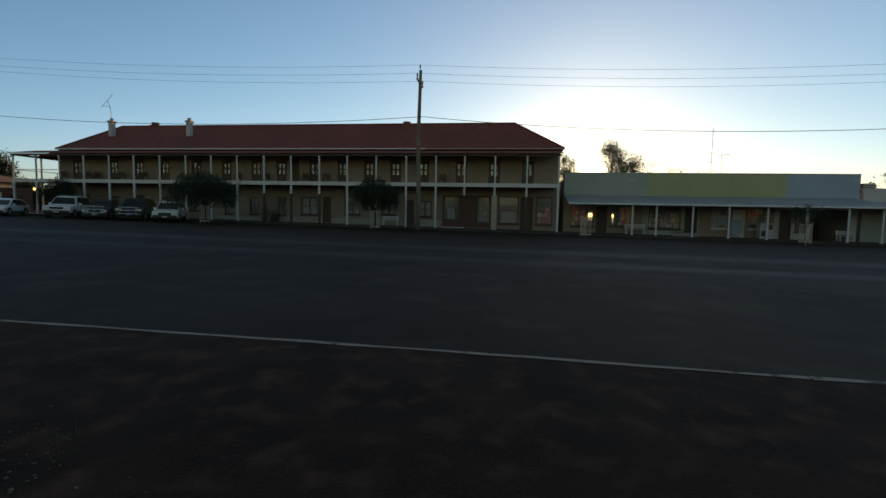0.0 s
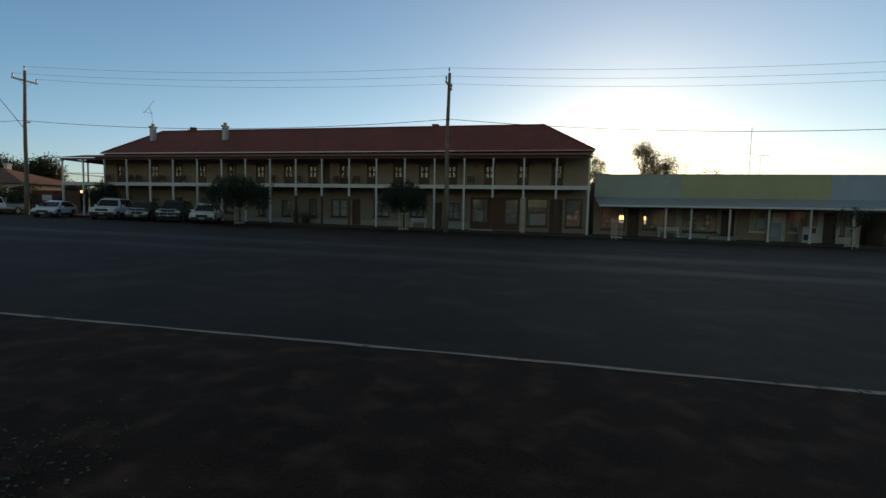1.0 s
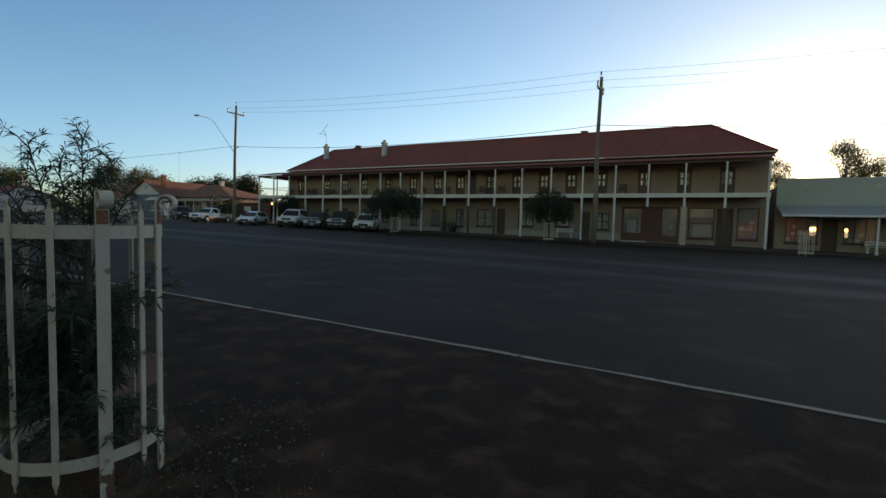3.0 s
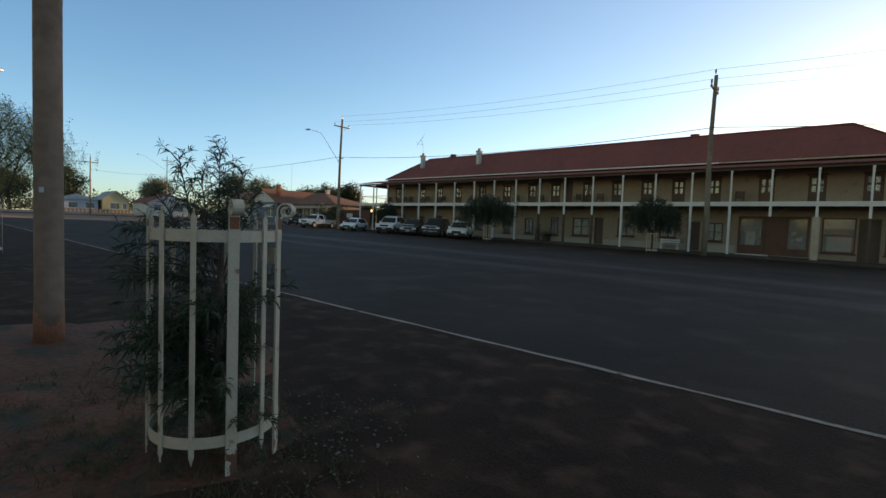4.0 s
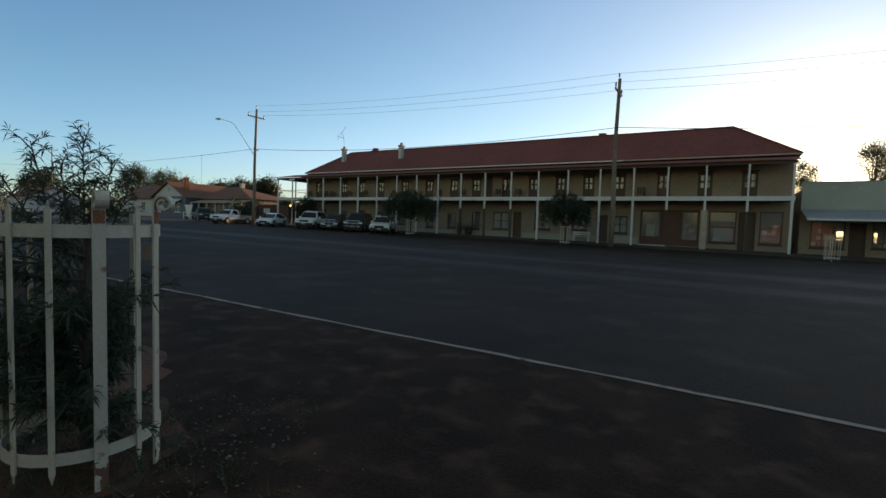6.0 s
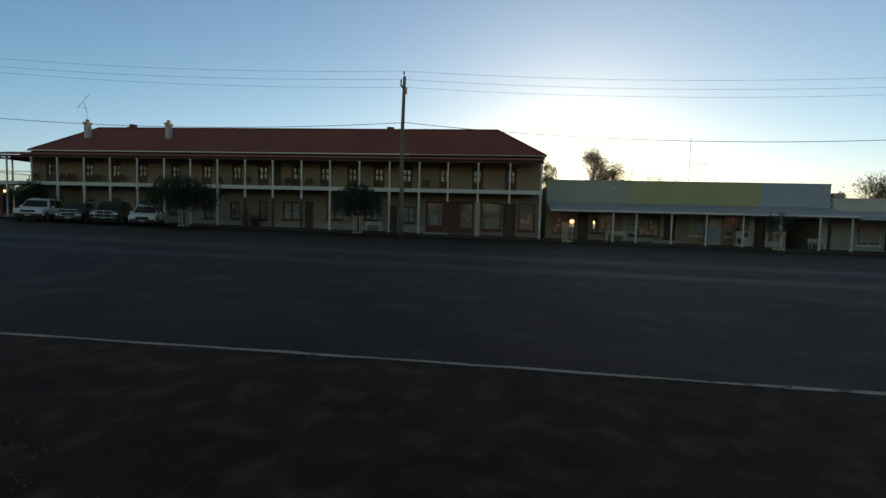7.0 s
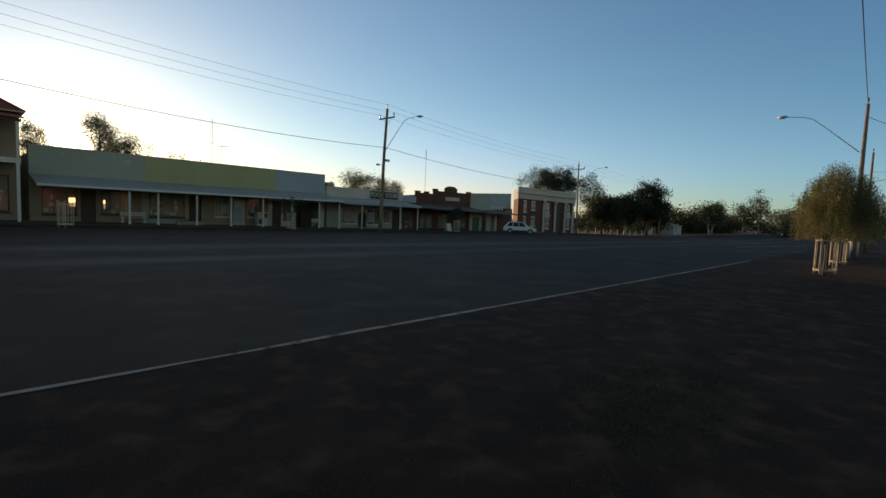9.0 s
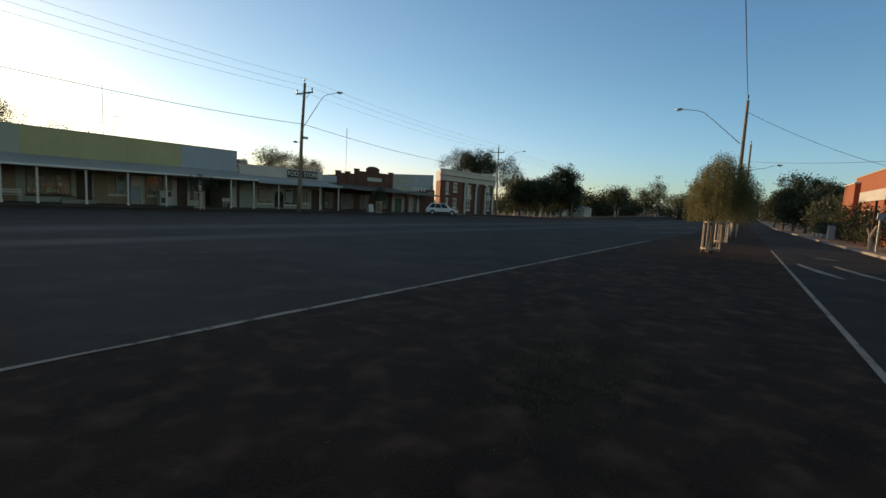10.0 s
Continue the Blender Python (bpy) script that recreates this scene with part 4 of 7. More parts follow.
low = thing("planter_box", (14.6, 40.3, gz(14.6) + 0.12), "low pale planter trough with dry plants at the verandah edge", "planter")
zl = gz(14.6) + 0.12
part("trough", soft(B((13.6, 15.6, 40.1, 40.5, zl, zl + 0.3)), 0.03, 1), CONCRETE, low)
bm = bmesh.new()
lr = random.Random(51)
for _ in range(240):
    leaf(bm, Vector((lr.uniform(13.65, 15.55), lr.uniform(40.12, 40.48), zl + 0.28 + abs(lr.gauss(0, 0.09)))), lr, 0.14, 0.035)
part("plants", bm, LEAFGUM, low)["kind"] = "stuff"
single("notice_board", soft(B((18.7, 19.5, 42.1, 42.16, gz(19) + 0.4, gz(19) + 1.6), (18.75, 18.8, 42.1, 42.16, gz(19) + 0.12, gz(19) + 0.4), (19.4, 19.45, 42.1, 42.16, gz(19) + 0.12, gz(19) + 0.4)), 0.01, 1), BLUEGREY, (19.1, 42.13, gz(19) + 0.12), "pale blue notice board on short legs", "board")


def text_part(word, x, y, z, size, mat, parent, face=0.0):
    """A word standing in the xz plane, facing -y, as mesh."""
    cu = bpy.data.curves.new("word", "FONT")
    cu.body, cu.size, cu.extrude = word, size, 0.01
    cu.align_x, cu.align_y = "CENTER", "CENTER"
    tmp = bpy.data.objects.new("word", cu)
    scene.collection.objects.link(tmp)
    me = bpy.data.meshes.new_from_object(tmp.evaluated_get(bpy.context.evaluated_depsgraph_get()))
    bpy.data.objects.remove(tmp)
    me.transform(Matrix.Translation(Vector((x, y, z)) - ORIGIN[parent]) @ pose(0, 0, 0, 90, 0, 0))
    me.materials.clear()
    me.materials.append(mat)
    ob = new("lettering", me)
    ob.parent = parent
    ORIGIN[ob] = ORIGIN[parent]
    return ob


def food_store():
    a0, a1, y = 28.6, 39.2, 42.6
    f = thing("food_store_building", (34, y, gz(34)), "white low food store with awning and black sign", "shop")
    holes = [(30.6, 32.4, 0.2, 1.9), (33.9, 35.9, 0.1, 1.9), (37.6, 38.9, -0.6, 1.9), (36.4, 37.2, 0.3, 1.8)]
    part("front_wall", wall_with_openings(bmesh.new(), a0, a1, -0.9, 2.6, y, y + 0.25, holes), GREENGREY, f)
    part("parapet", B((a0, a1, y - 0.02, y + 0.25, 2.6, 3.95)), OFFWHITE, f, "off-white rendered parapet")
    part("capping", B((a0 - 0.05, a1 + 0.05, y - 0.07, y + 0.3, 3.95, 4.05)), OFFWHITE, f)
    part("side_wall", B((a1 - 0.25, a1, y + 0.26, 53, -0.9, 3.6)), OFFWHITE, f)
    part("side_wall", B((a0, a0 + 0.25, y + 0.26, 53, -0.9, 3.6)), OFFWHITE, f)
    part("back_wall", B((a0, a1, 53, 53.2, -0.9, 3.4)), OFFWHITE, f)
    part("roof", slab(bmesh.new(), (a0, y + 0.3, 3.7), (a1, y + 0.3, 3.7), (a1, 53.2, 3.3), (a0, 53.2, 3.3), 0.06), IRONGREY, f)
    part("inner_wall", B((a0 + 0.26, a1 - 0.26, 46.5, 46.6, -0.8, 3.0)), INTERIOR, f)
    part("awning", slab(bmesh.new(), (28.4, 39.4, 2.5), (a1, 39.4, 2.42), (a1, y - 0.03, 2.98), (28.4, y - 0.03, 2.98), 0.05), IRONGREY, f, "grey corrugated street awning")
    part("awning_fascia", B((28.4, a1, 39.3, 39.39, 2.22, 2.5)), BLUEGREY, f)
    for x in (30.9, 36.2, 38.95):
        part("post", B((x - 0.05, x + 0.05, POST_Y - 0.05, POST_Y + 0.05, gz(x) + 0.12, 2.4)), WHITE, f)
    for o in holes[:2] + holes[3:]:
        window(f, *o, y, WHITE, 2, 1, False, True, "shop_window", label="white framed shop window")
    part("poster", B((30.75, 32.25, y + 0.01, y + 0.03, 0.4, 1.7)), CURTAIN, f, "pale poster filling the window")
    part("poster", B((34.1, 35.0, y + 0.01, y + 0.03, 0.4, 1.5)), BLUEGREY, f)
    bm = bmesh.new()
    tube(bm, [(33.2, y - 0.05, 1.0), (33.2, y - 0.01, 1.0)], 0.55, 20)
    box(bm, 32.65, 33.75, y - 0.05, y - 0.01, -0.2, 1.0)
    part("arched_sign", bm, BLACK, f, "black arched sign on the wall")
    door(f, 37.6, 38.9, gz(38) + 0.12, 1.9, y, DARKWOOD)
    part("wall_panel", B((38.91, 39.18, y - 0.03, y - 0.003, -0.3, 0.2)), WHITE, f)
    sign = part("sign_board", soft(B((34.2, 38.4, y - 0.12, y - 0.03, 3.1, 3.92)), 0.02, 1), BLACK, f, "black sign board with white letters")
    text_part("FOOD STORE", 36.3, y - 0.13, 3.5, 0.69, WHITE, sign)
    v = part("roof_vent", B((29.1, 29.9, 43.4, 44.0, 3.7, 4.5)), DARKWOOD, f)
    for k in range(4):
        part("louvre", B((29.05, 29.95, 43.33, 43.4, 3.85 + 0.17 * k, 3.93 + 0.17 * k)), METAL, v)


food_store()


def plain_shop(name, a0, a1, y, label):
    return thing(name, ((a0 + a1) / 2, y, gz((a0 + a1) / 2)), label, "shop")


def small_shops():
    y = 42.6
    g = plain_shop("grey_shop_building", 39.25, 41.45, y, "narrow grey-blue shop with a dark shaded front")
    part("front_wall", wall_with_openings(bmesh.new(), 39.25, 41.45, -0.9, 2.9, y, y + 0.25, [(39.6, 41.1, -0.3, 1.8)]), DARKBRICK, g)
    part("parapet", B((39.25, 41.45, y - 0.02, y + 0.25, 2.9, 3.7)), BLUEGREY, g)
    part("shell", B((39.25, 41.45, 49.8, 50, -0.9, 3.3)), BLUEGREY, g)
    part("roof", slab(bmesh.new(), (39.25, y + 0.26, 3.4), (41.45, y + 0.26, 3.4), (41.45, 50, 3.3), (39.25, 50, 3.3), 0.05), IRONGREY, g)
    part("awning", slab(bmesh.new(), (39.25, 39.5, 2.35), (41.45, 39.5, 2.33), (41.45, y - 0.03, 2.75), (39.25, y - 0.03, 2.78), 0.12), DARKIRON, g)
    window(g, 39.6, 41.1, -0.3, 1.8, y, DARKWOOD, 2, 1)

    b = plain_shop("brick_shop_building", 41.5, 52.05, y, "dark brick shop with a stepped parapet and pediment")
    holes = [(42.2, 44.6, -0.3, 1.7), (45.6, 47.4, -0.3, 1.7), (47.7, 48.8, -0.7, 1.8), (49.2, 51.4, -0.3, 1.7)]
    part("front_wall", wall_with_openings(bmesh.new(), 41.5, 52.05, -1.0, 3.0, y, y + 0.3, holes), DARKBRICK, b)
    par = part("parapet", B((41.5, 45.0, y - 0.02, y + 0.3, 3.0, 4.2), (45.001, 52.05, y - 0.02, y + 0.3, 3.0, 4.52)), DARKBRICK, b, "dark brick parapet")
    part("parapet_capping", B((45.3, 52.1, y - 0.07, y + 0.34, 4.521, 4.62)), DARKBRICK, par)
    for x, w, z in ((41.8, 0.28, 4.3), (43.4, 0.25, 4.3), (45.0, 0.28, 4.75), (51.75, 0.28, 4.75)):
        part("pier", B((x - w, x + w, y - 0.08, y + 0.34, 3.0, z), (x - w - 0.06, x + w + 0.06, y - 0.13, y + 0.38, z, z + 0.12)), DARKBRICK, par)
    part("pediment", B((46.95, 49.1, y - 0.09, y + 0.36, 4.63, 5.12), (47.25, 48.8, y - 0.08, y + 0.35, 5.12, 5.28), (47.6, 48.45, y - 0.07, y + 0.34, 5.28, 5.36)), DARKBRICK, par)
    part("sign_panel", B((46.8, 49.6, y - 0.09, y - 0.03, 3.45, 3.92)), OFFWHITE, par, "pale blank sign panel")
    part("shell", B((41.5, 41.8, y + 0.31, 52, -1.0, 3.8), (51.7, 52.0, y + 0.31, 52, -1.0, 3.8), (41.8, 51.7, 51.8, 52, -1.0, 3.8)), DARKBRICK, b)
    part("roof", slab(bmesh.new(), (41.5, y + 0.31, 3.9), (52.0, y + 0.31, 3.9), (52.0, 52, 3.7), (41.5, 52, 3.7), 0.05), IRONGREY, b)
    part("awning", slab(bmesh.new(), (41.5, 39.5, 2.3), (52.05, 39.5, 2.2), (52.05, y - 0.03, 2.75), (41.5, y - 0.03, 2.85), 0.16), DARKIRON, b, "flat dark street awning")
    for o in (holes[0], holes[1], holes[3]):
        window(b, *o, y, DARKWOOD, 2, 1)
    door(b, 47.7, 48.8, gz(48) + 0.12, 1.8, y, REDWOOD)
    for x in (45.0, 51.7):
        part("post", B((x - 0.16, x + 0.16, POST_Y - 0.16, POST_Y + 0.16, gz(x) + 0.12, 2.05)), DARKBRICK, b)

    w = plain_shop("white_shop_building", 52.1, 62.4, y, "small white shop with a dark rear block and white lettering")
    holes = [(52.7, 54.3, -0.8, 1.4), (54.7, 55.6, -0.4, 1.7), (57.0, 58.0, -0.6, 1.7), (60.9, 61.7, -0.8, 1.4)]
    part("front_wall", wall_with_openings(bmesh.new(), 52.1, 58.6, -1.1, 2.3, y, y + 0.25, holes), OFFWHITE, w)
    part("front_wall", wall_with_openings(bmesh.new(), 58.605, 62.6, -1.1, 2.9, y, y + 0.25, holes), DARKBRICK, w, "dark brick end of the front")
    part("parapet", B((52.1, 56.4, y - 0.02, y + 0.24, 2.3, 4.6)), GREENGREY, w, "pale green-grey parapet")
    part("rear_block", hull(bmesh.new(), [(52.9, 43.2, 2.4), (63.0, 43.2, 2.4), (63.0, 43.2, 5.33), (52.9, 43.2, 4.78), (52.9, 43.4, 2.4), (63.0, 43.4, 2.4), (63.0, 43.4, 5.33), (52.9, 43.4, 4.78)], [(0, 1, 2, 3), (7, 6, 5, 4), (0, 4, 5, 1), (1, 5, 6, 2), (2, 6, 7, 3), (3, 7, 4, 0)]), BLUEGREY, w, "grey-blue wall rising behind the front")
    part("rear_roof", slab(bmesh.new(), (52.9, 43.41, 4.6), (63.0, 43.41, 5.1), (63.0, 51.7, 4.9), (52.9, 51.7, 4.4), 0.06), IRONGREY, w)
    part("shell", B((52.1, 52.35, y + 0.26, 52, -1.1, 3.8), (62.41, 62.6, y + 0.26, 52, -1.1, 3.7), (52.35, 62.41, 51.8, 52, -1.1, 3.9)), OFFWHITE, w)
    part("awning", slab(bmesh.new(), (52.1, 39.6, 2.1), (60.0, 39.6, 2.0), (60.0, y - 0.03, 2.45), (52.1, y - 0.03, 2.5), 0.1), DARKIRON, w)
    sp = part("sign_panel", B((53.2, 55.6, y - 0.08, y - 0.03, 3.2, 4.1)), BLUEGREY, w)
    for k, (a, l2) in enumerate(((53.4, 0.9), (54.4, 0.9))):
        part("sign_bar", B((a, a + l2, y - 0.1, y - 0.081, 3.5, 3.8)), YELLOW, sp, "yellow bar of unreadable lettering")
    for k in range(5):
        a = 56.6 + k * 0.72
        part("letter_bar", B((a, a + 0.36, y - 0.1, y - 0.03, 2.62, 3.1 + 0.12 * (k % 2))), WHITE, w, "white bar of unreadable lettering")
    part("wall_sign", B((60.8, 62.2, y - 0.06, y - 0.003, 2.3, 2.6)), CREAM, w, "small cream sign")
    door(w, 52.7, 54.3, gz(53) + 0.12, 1.4, y, material("green_paint", (0.05, 0.11, 0.07), (0.07, 0.14, 0.09), 0.6))
    for o in holes[1:3]:
        window(w, *o, y, DARKWOOD, 1, 2)
    door(w, 60.9, 61.7, gz(61) + 0.12, 1.4, y, DARKWOOD)


small_shops()


def bank():
    b = thing("bank_building", (73, 43, gz(73)), "two-storey red brick corner building with white cornice and columns", "bank")
    y = 43.0
    base = -1.1
    holes = [(64.9, 65.9, 2.5, 4.5), (67.3, 68.6, 2.9, 4.5), (67.3, 68.6, 0.2, 1.9), (64.9, 65.9, 0.2, 1.9)]
    part("front_wall", wall_with_openings(bmesh.new(), 63.8, 70.4, base, 4.7, y, y + 0.35, holes), BRICK, b, "red brick wall")
    portico = [(72.4, 73.8, 2.6, 4.4), (72.4, 73.8, -0.2, 1.6), (76.2, 78.1, -1.0, 3.9), (80.2, 81.6, 2.6, 4.4), (80.2, 81.6, -0.2, 1.6)]
    part("front_wall", wall_with_openings(bmesh.new(), 70.41, 82.8, base, 4.7, y + 0.25, y + 0.55, portico), BRICK, b)
    def slant(z0, z1, grow=0.0):
        return hull(bmesh.new(), [(63.8 - grow, y + 0.36, z) for z in (z0, z1)] + [(64.15, y + 0.36, z) for z in (z0, z1)] + [(70.35, 48.4, z) for z in (z0, z1)] + [(70.0 - grow, 48.4, z) for z in (z0, z1)],
                    [(0, 1, 3, 2), (2, 3, 5, 4), (4, 5, 7, 6), (6, 7, 1, 0), (1, 7, 5, 3), (0, 2, 4, 6)])

    part("side_wall", slant(base, 4.7), BRICK, b)
    part("side_wall", B((82.45, 82.8, y + 0.56, 48.4, base, 4.7)), BRICK, b)
    part("back_wall", B((70.36, 82.44, 48.1, 48.4, base, 5.5)), BRICK, b)
    part("inner_wall", B((68.6, 82.4, 47, 47.1, base, 5.4)), INTERIOR, b)
    part("roof", B((70.4, 82.44, y + 0.61, 48.09, 5.56, 5.74)), IRONGREY, b)
    ent = part("entablature", B((63.7, 82.9, y - 0.12, y + 0.35, 4.71, 5.55)), OFFWHITE, b, "white rendered entablature")
    part("cornice", soft(B((63.4, 83.2, y - 0.45, y + 0.35, 5.551, 5.75)), 0.03, 1), OFFWHITE, ent)
    part("parapet", B((63.8, 82.8, y - 0.05, y + 0.35, 5.751, 6.45)), OFFWHITE, ent)
    part("capping", B((63.65, 82.95, y - 0.15, y + 0.45, 6.451, 6.6)), OFFWHITE, ent)
    part("side_entablature", slant(4.71, 6.44, 0.08), OFFWHITE, b)
    for o in holes:
        window(b, *o, y, WHITE, 2, 2, False, True, bar=0.16, label="white framed sash window")
    for o in portico[:2] + portico[3:]:
        window(b, *o, y + 0.25, WHITE, 2, 2, False, True, bar=0.14)
    door(b, 76.2, 78.1, -0.85, 3.9, y + 0.25, DARKWOOD)
    for x in (71.3, 75.3, 79.0, 82.1):
        bm = T([(x, y, base + 0.1), (x, y, base + 0.5), (x, y, 4.2)], [0.3, 0.24, 0.2], 14)
        box(bm, x - 0.32, x + 0.32, y - 0.32, y + 0.2, base + 0.05, base + 0.35)
        box(bm, x - 0.3, x + 0.3, y - 0.3, y + 0.2, 4.2, 4.7)
        part("column", bm, OFFWHITE, b, "white column", True)
    for x in (73.1, 80.9):
        part("wall_panel", B((x - 0.85, x + 0.85, y + 0.18, y + 0.245, 1.75, 2.45)), OFFWHITE, b)
    b.location.x += 1.5
    part("step", B((75.0, 79.4, y - 0.6, y + 0.24, base, -0.85)), CONCRETE, b)


bank()

# board, bin and white posts on the footpath
t = thing("sandwich_board", (43.6, 39.0, gz(43.6) + 0.12), "small white sandwich board on the footpath", "sign")
for e in (-1, 1):
    part("panel", slab(bmesh.new(), (43.2, 39.0 + e * 0.25, gz(43.6) + 0.12), (44.0, 39.0 + e * 0.25, gz(43.6) + 0.12), (44.0, 39.0 + e * 0.03, gz(43.6) + 1.05), (43.2, 39.0 + e * 0.03, gz(43.6) + 1.05), 0.03), WHITE, t)
for k in range(8):
    x = 84.5 + 3.4 * k
    single("bollard", soft(T([(x, 38.6, gz(x) - 0.05), (x, 38.6, gz(x) + 1.05), (x, 38.6, gz(x) + 1.12)], [0.09, 0.09, 0.05], 10), 0.008, 1), WHITE, (x, 38.6, gz(x)), "short white painted timber bollard by the kerb", "bollard", "bollards along the kerb")


# shelves of goods behind the shop windows
GOODS = [material("carton_" + n, c, tuple(v * 1.25 for v in c), 0.7, fine=12, coarse=4) for n, c in (("red", (0.32, 0.05, 0.03)), ("cream", (0.48, 0.42, 0.3)), ("green", (0.08, 0.2, 0.1)), ("tan", (0.3, 0.2, 0.11)), ("white", (0.55, 0.54, 0.5)))]


def display(x0, x1, y, z, rows, seed):
    r = random.Random(seed)
    t = thing("display_shelf", ((x0 + x1) / 2, y, z), "timber display shelf behind a shop window", "shelf", "shop displays")
    for x in (x0, x1 - 0.04):
        part("upright", B((x, x + 0.04, y, y + 0.4, z, z + 0.45 * rows + 0.1)), DARKWOOD, t)
    for k in range(rows):
        zk = z + 0.25 + 0.45 * k
        part("shelf", B((x0 + 0.041, x1 - 0.041, y, y + 0.4, zk, zk + 0.03)), DARKWOOD, t)
        x = x0 + 0.08
        while x < x1 - 0.35:
            w, h = r.uniform(0.14, 0.34), r.uniform(0.15, 0.36)
            if r.random() < 0.75:
                single("carton", soft(B((x, x + w, y + 0.05, y + 0.3, zk + 0.03, zk + 0.03 + h)), 0.008, 1), r.choice(GOODS), (x + w / 2, y + 0.17, zk + 0.03), "small carton of goods on a shop shelf", "box", "goods on display")
            x += w + r.uniform(0.03, 0.2)


for k, (a, b, y, z, n) in enumerate(((-4.95, -4.0, 43.1, 0.1, 4), (-2.1, -1.15, 43.1, 0.1, 4), (3.1, 4.25, 43.1, 0.1, 4), (6.1, 7.25, 43.3, -0.1, 4), (9.8, 11.0, 43.3, -0.1, 3), (12.6, 14.9, 43.3, -0.1, 4), (20.3, 21.5, 43.3, -0.2, 4), (34.0, 35.8, 43.4, -0.4, 3), (39.7, 41.0, 43.3, -0.45, 3))):
    display(a, b, y, z, n, k)


# ---- poles and wires ----
def power_pole(x, y, top, lean, lamp=None, arm_z=None, r=0.17, label="weathered timber power pole with crossarm", cross=True, low=None):
    z = gz(x)
    p = thing("power_pole", (x, y, z), label, "power pole", "power poles")
    tip = (x + lean, y, top)
    k = 6
    pts = [Vector((x + lean * (i / k) + 0.04 * math.sin(i * 1.3), y, z - 0.1 + (top - z) * i / k)) for i in range(k + 1)]
    part("pole", T(pts, [r * (1 - 0.42 * i / k) for i in range(k + 1)], 12), POLEWOOD, p, smooth=True)
    if cross:
        c = part("crossarm", soft(B((x + lean - 0.06, x + lean + 0.06, y - 1.15, y + 1.15, top - 1.1, top - 0.97)), 0.01, 1), POLEWOOD, p)
        for e in (-1.05, 1.05):
            part("insulator", T([(x + lean, y + e, top - 0.97), (x + lean, y + e, top - 0.75), (x + lean, y + e, top - 0.6)], [0.03, 0.07, 0.035], 8), PORCELAIN, c)
        part("brace", T([(x + lean + 0.07, y - 0.7, top - 1.05), (x + lean + 0.1, y, top - 1.6), (x + lean + 0.07, y + 0.7, top - 1.05)], 0.018, 5), METAL, p)
    part("top_insulator", T([(x + lean, y, top), (x + lean, y, top + 0.2), (x + lean, y, top + 0.32)], [0.03, 0.07, 0.03], 8), PORCELAIN, p)
    if low:
        part("bracket", B((x + lean * 0.7 - 0.05, x + lean * 0.7 + 0.6, y - 0.06, y + 0.06, low - 0.06, low + 0.06)), METAL, p)
    if lamp:
        (rx, ry, rz), (ex, ey, ez), (hx, hy, hz) = lamp
        arm = part("lamp_arm", T([(rx, ry, rz), Vector((rx, ry, rz)).lerp(Vector((ex, ey, ez)), 0.7) - Vector((0, 0, 0.05)), Vector((ex, ey, ez)) + Vector((0, 0, -0.12)), Vector((ex, ey, ez)).lerp(Vector((hx, hy, hz)), 0.35), (hx, hy, hz)], [0.035, 0.028, 0.026, 0.024, 0.024], 6), METAL, p, "long bent lamp arm")
        d = Vector((hx - ex, hy - ey, 0)).normalized()
        bm = T([(hx, hy, hz + 0.02), Vector((hx, hy, hz + 0.05)) + d * 0.2, Vector((hx, hy, hz + 0.03)) + d * 0.62], [0.045, 0.1, 0.055], 8)
        part("lamp_head", bm, METAL, arm, "grey street lamp head", True)
        part("lens", T([Vector((hx, hy, hz - 0.05)) + d * 0.18, Vector((hx, hy, hz - 0.06)) + d * 0.48], [0.055, 0.045], 8), LENS, arm)
    return p


power_pole(-6.38, 36.6, 12.35, 0.04, low=None, r=0.2)
power_pole(-47.75, 37.0, 14.3, 0.45, ((-47.6, 36.9, 8.9), (-48.7, 35.0, 12.35), (-49.7, 34.1, 12.65)), r=0.2, low=9.4)
power_pole(31.1, 37.0, 11.9, 0.5, ((31.4, 36.9, 7.6), (32.4, 35.3, 10.7), (33.0, 34.2, 10.95)), r=0.2)
bl = thing("bracket_lamp", (31.3, 36.85, 6.2), "small grey lamp on a short bracket fixed to a pole", "lamp")
part("bracket", T([(31.3, 36.85, 6.2), (30.9, 36.6, 6.2), (30.3, 36.4, 6.12)], 0.025, 6), METAL, bl)
part("lamp_head", T([(30.35, 36.42, 6.12), (30.15, 36.36, 6.14), (29.85, 36.28, 6.1)], [0.05, 0.11, 0.07], 8), METAL, bl, smooth=True)
part("junction_box", soft(B((31.48, 31.95, 36.75, 36.95, 6.6, 6.82)), 0.02, 1), METAL, bl, "grey junction box")
power_pole(75.5, 38.0, 11.2, -0.5, ((75.3, 37.9, 7.5), (77.4, 36.2, 10.3), (79.0, 35.2, 10.75)))
power_pole(118.0, 38.0, 10.6, 0.2)
power_pole(44.0, 1.6, 10.3, 0.4, ((44.2, 1.8, 6.9), (44.2, 4.5, 9.55), (44.2, 6.0, 9.75)), cross=False, label="sunlit timber pole with a long lamp arm")
power_pole(70.0, 1.2, 10.2, 0.2, ((70.1, 1.2, 6.9), (70.1, -0.6, 7.3), (70.1, -1.6, 7.5)), cross=False, label="timber pole with a short lamp arm")
power_pole(-100.0, 23.2, 11.3, 0.0, r=0.15, low=9.0)
power_pole(-132.0, 46.5, 16.5, 0.0, ((-132, 46.3, 13.0), (-132, 42.0, 15.8), (-132, 40.3, 16.2)), r=0.15)
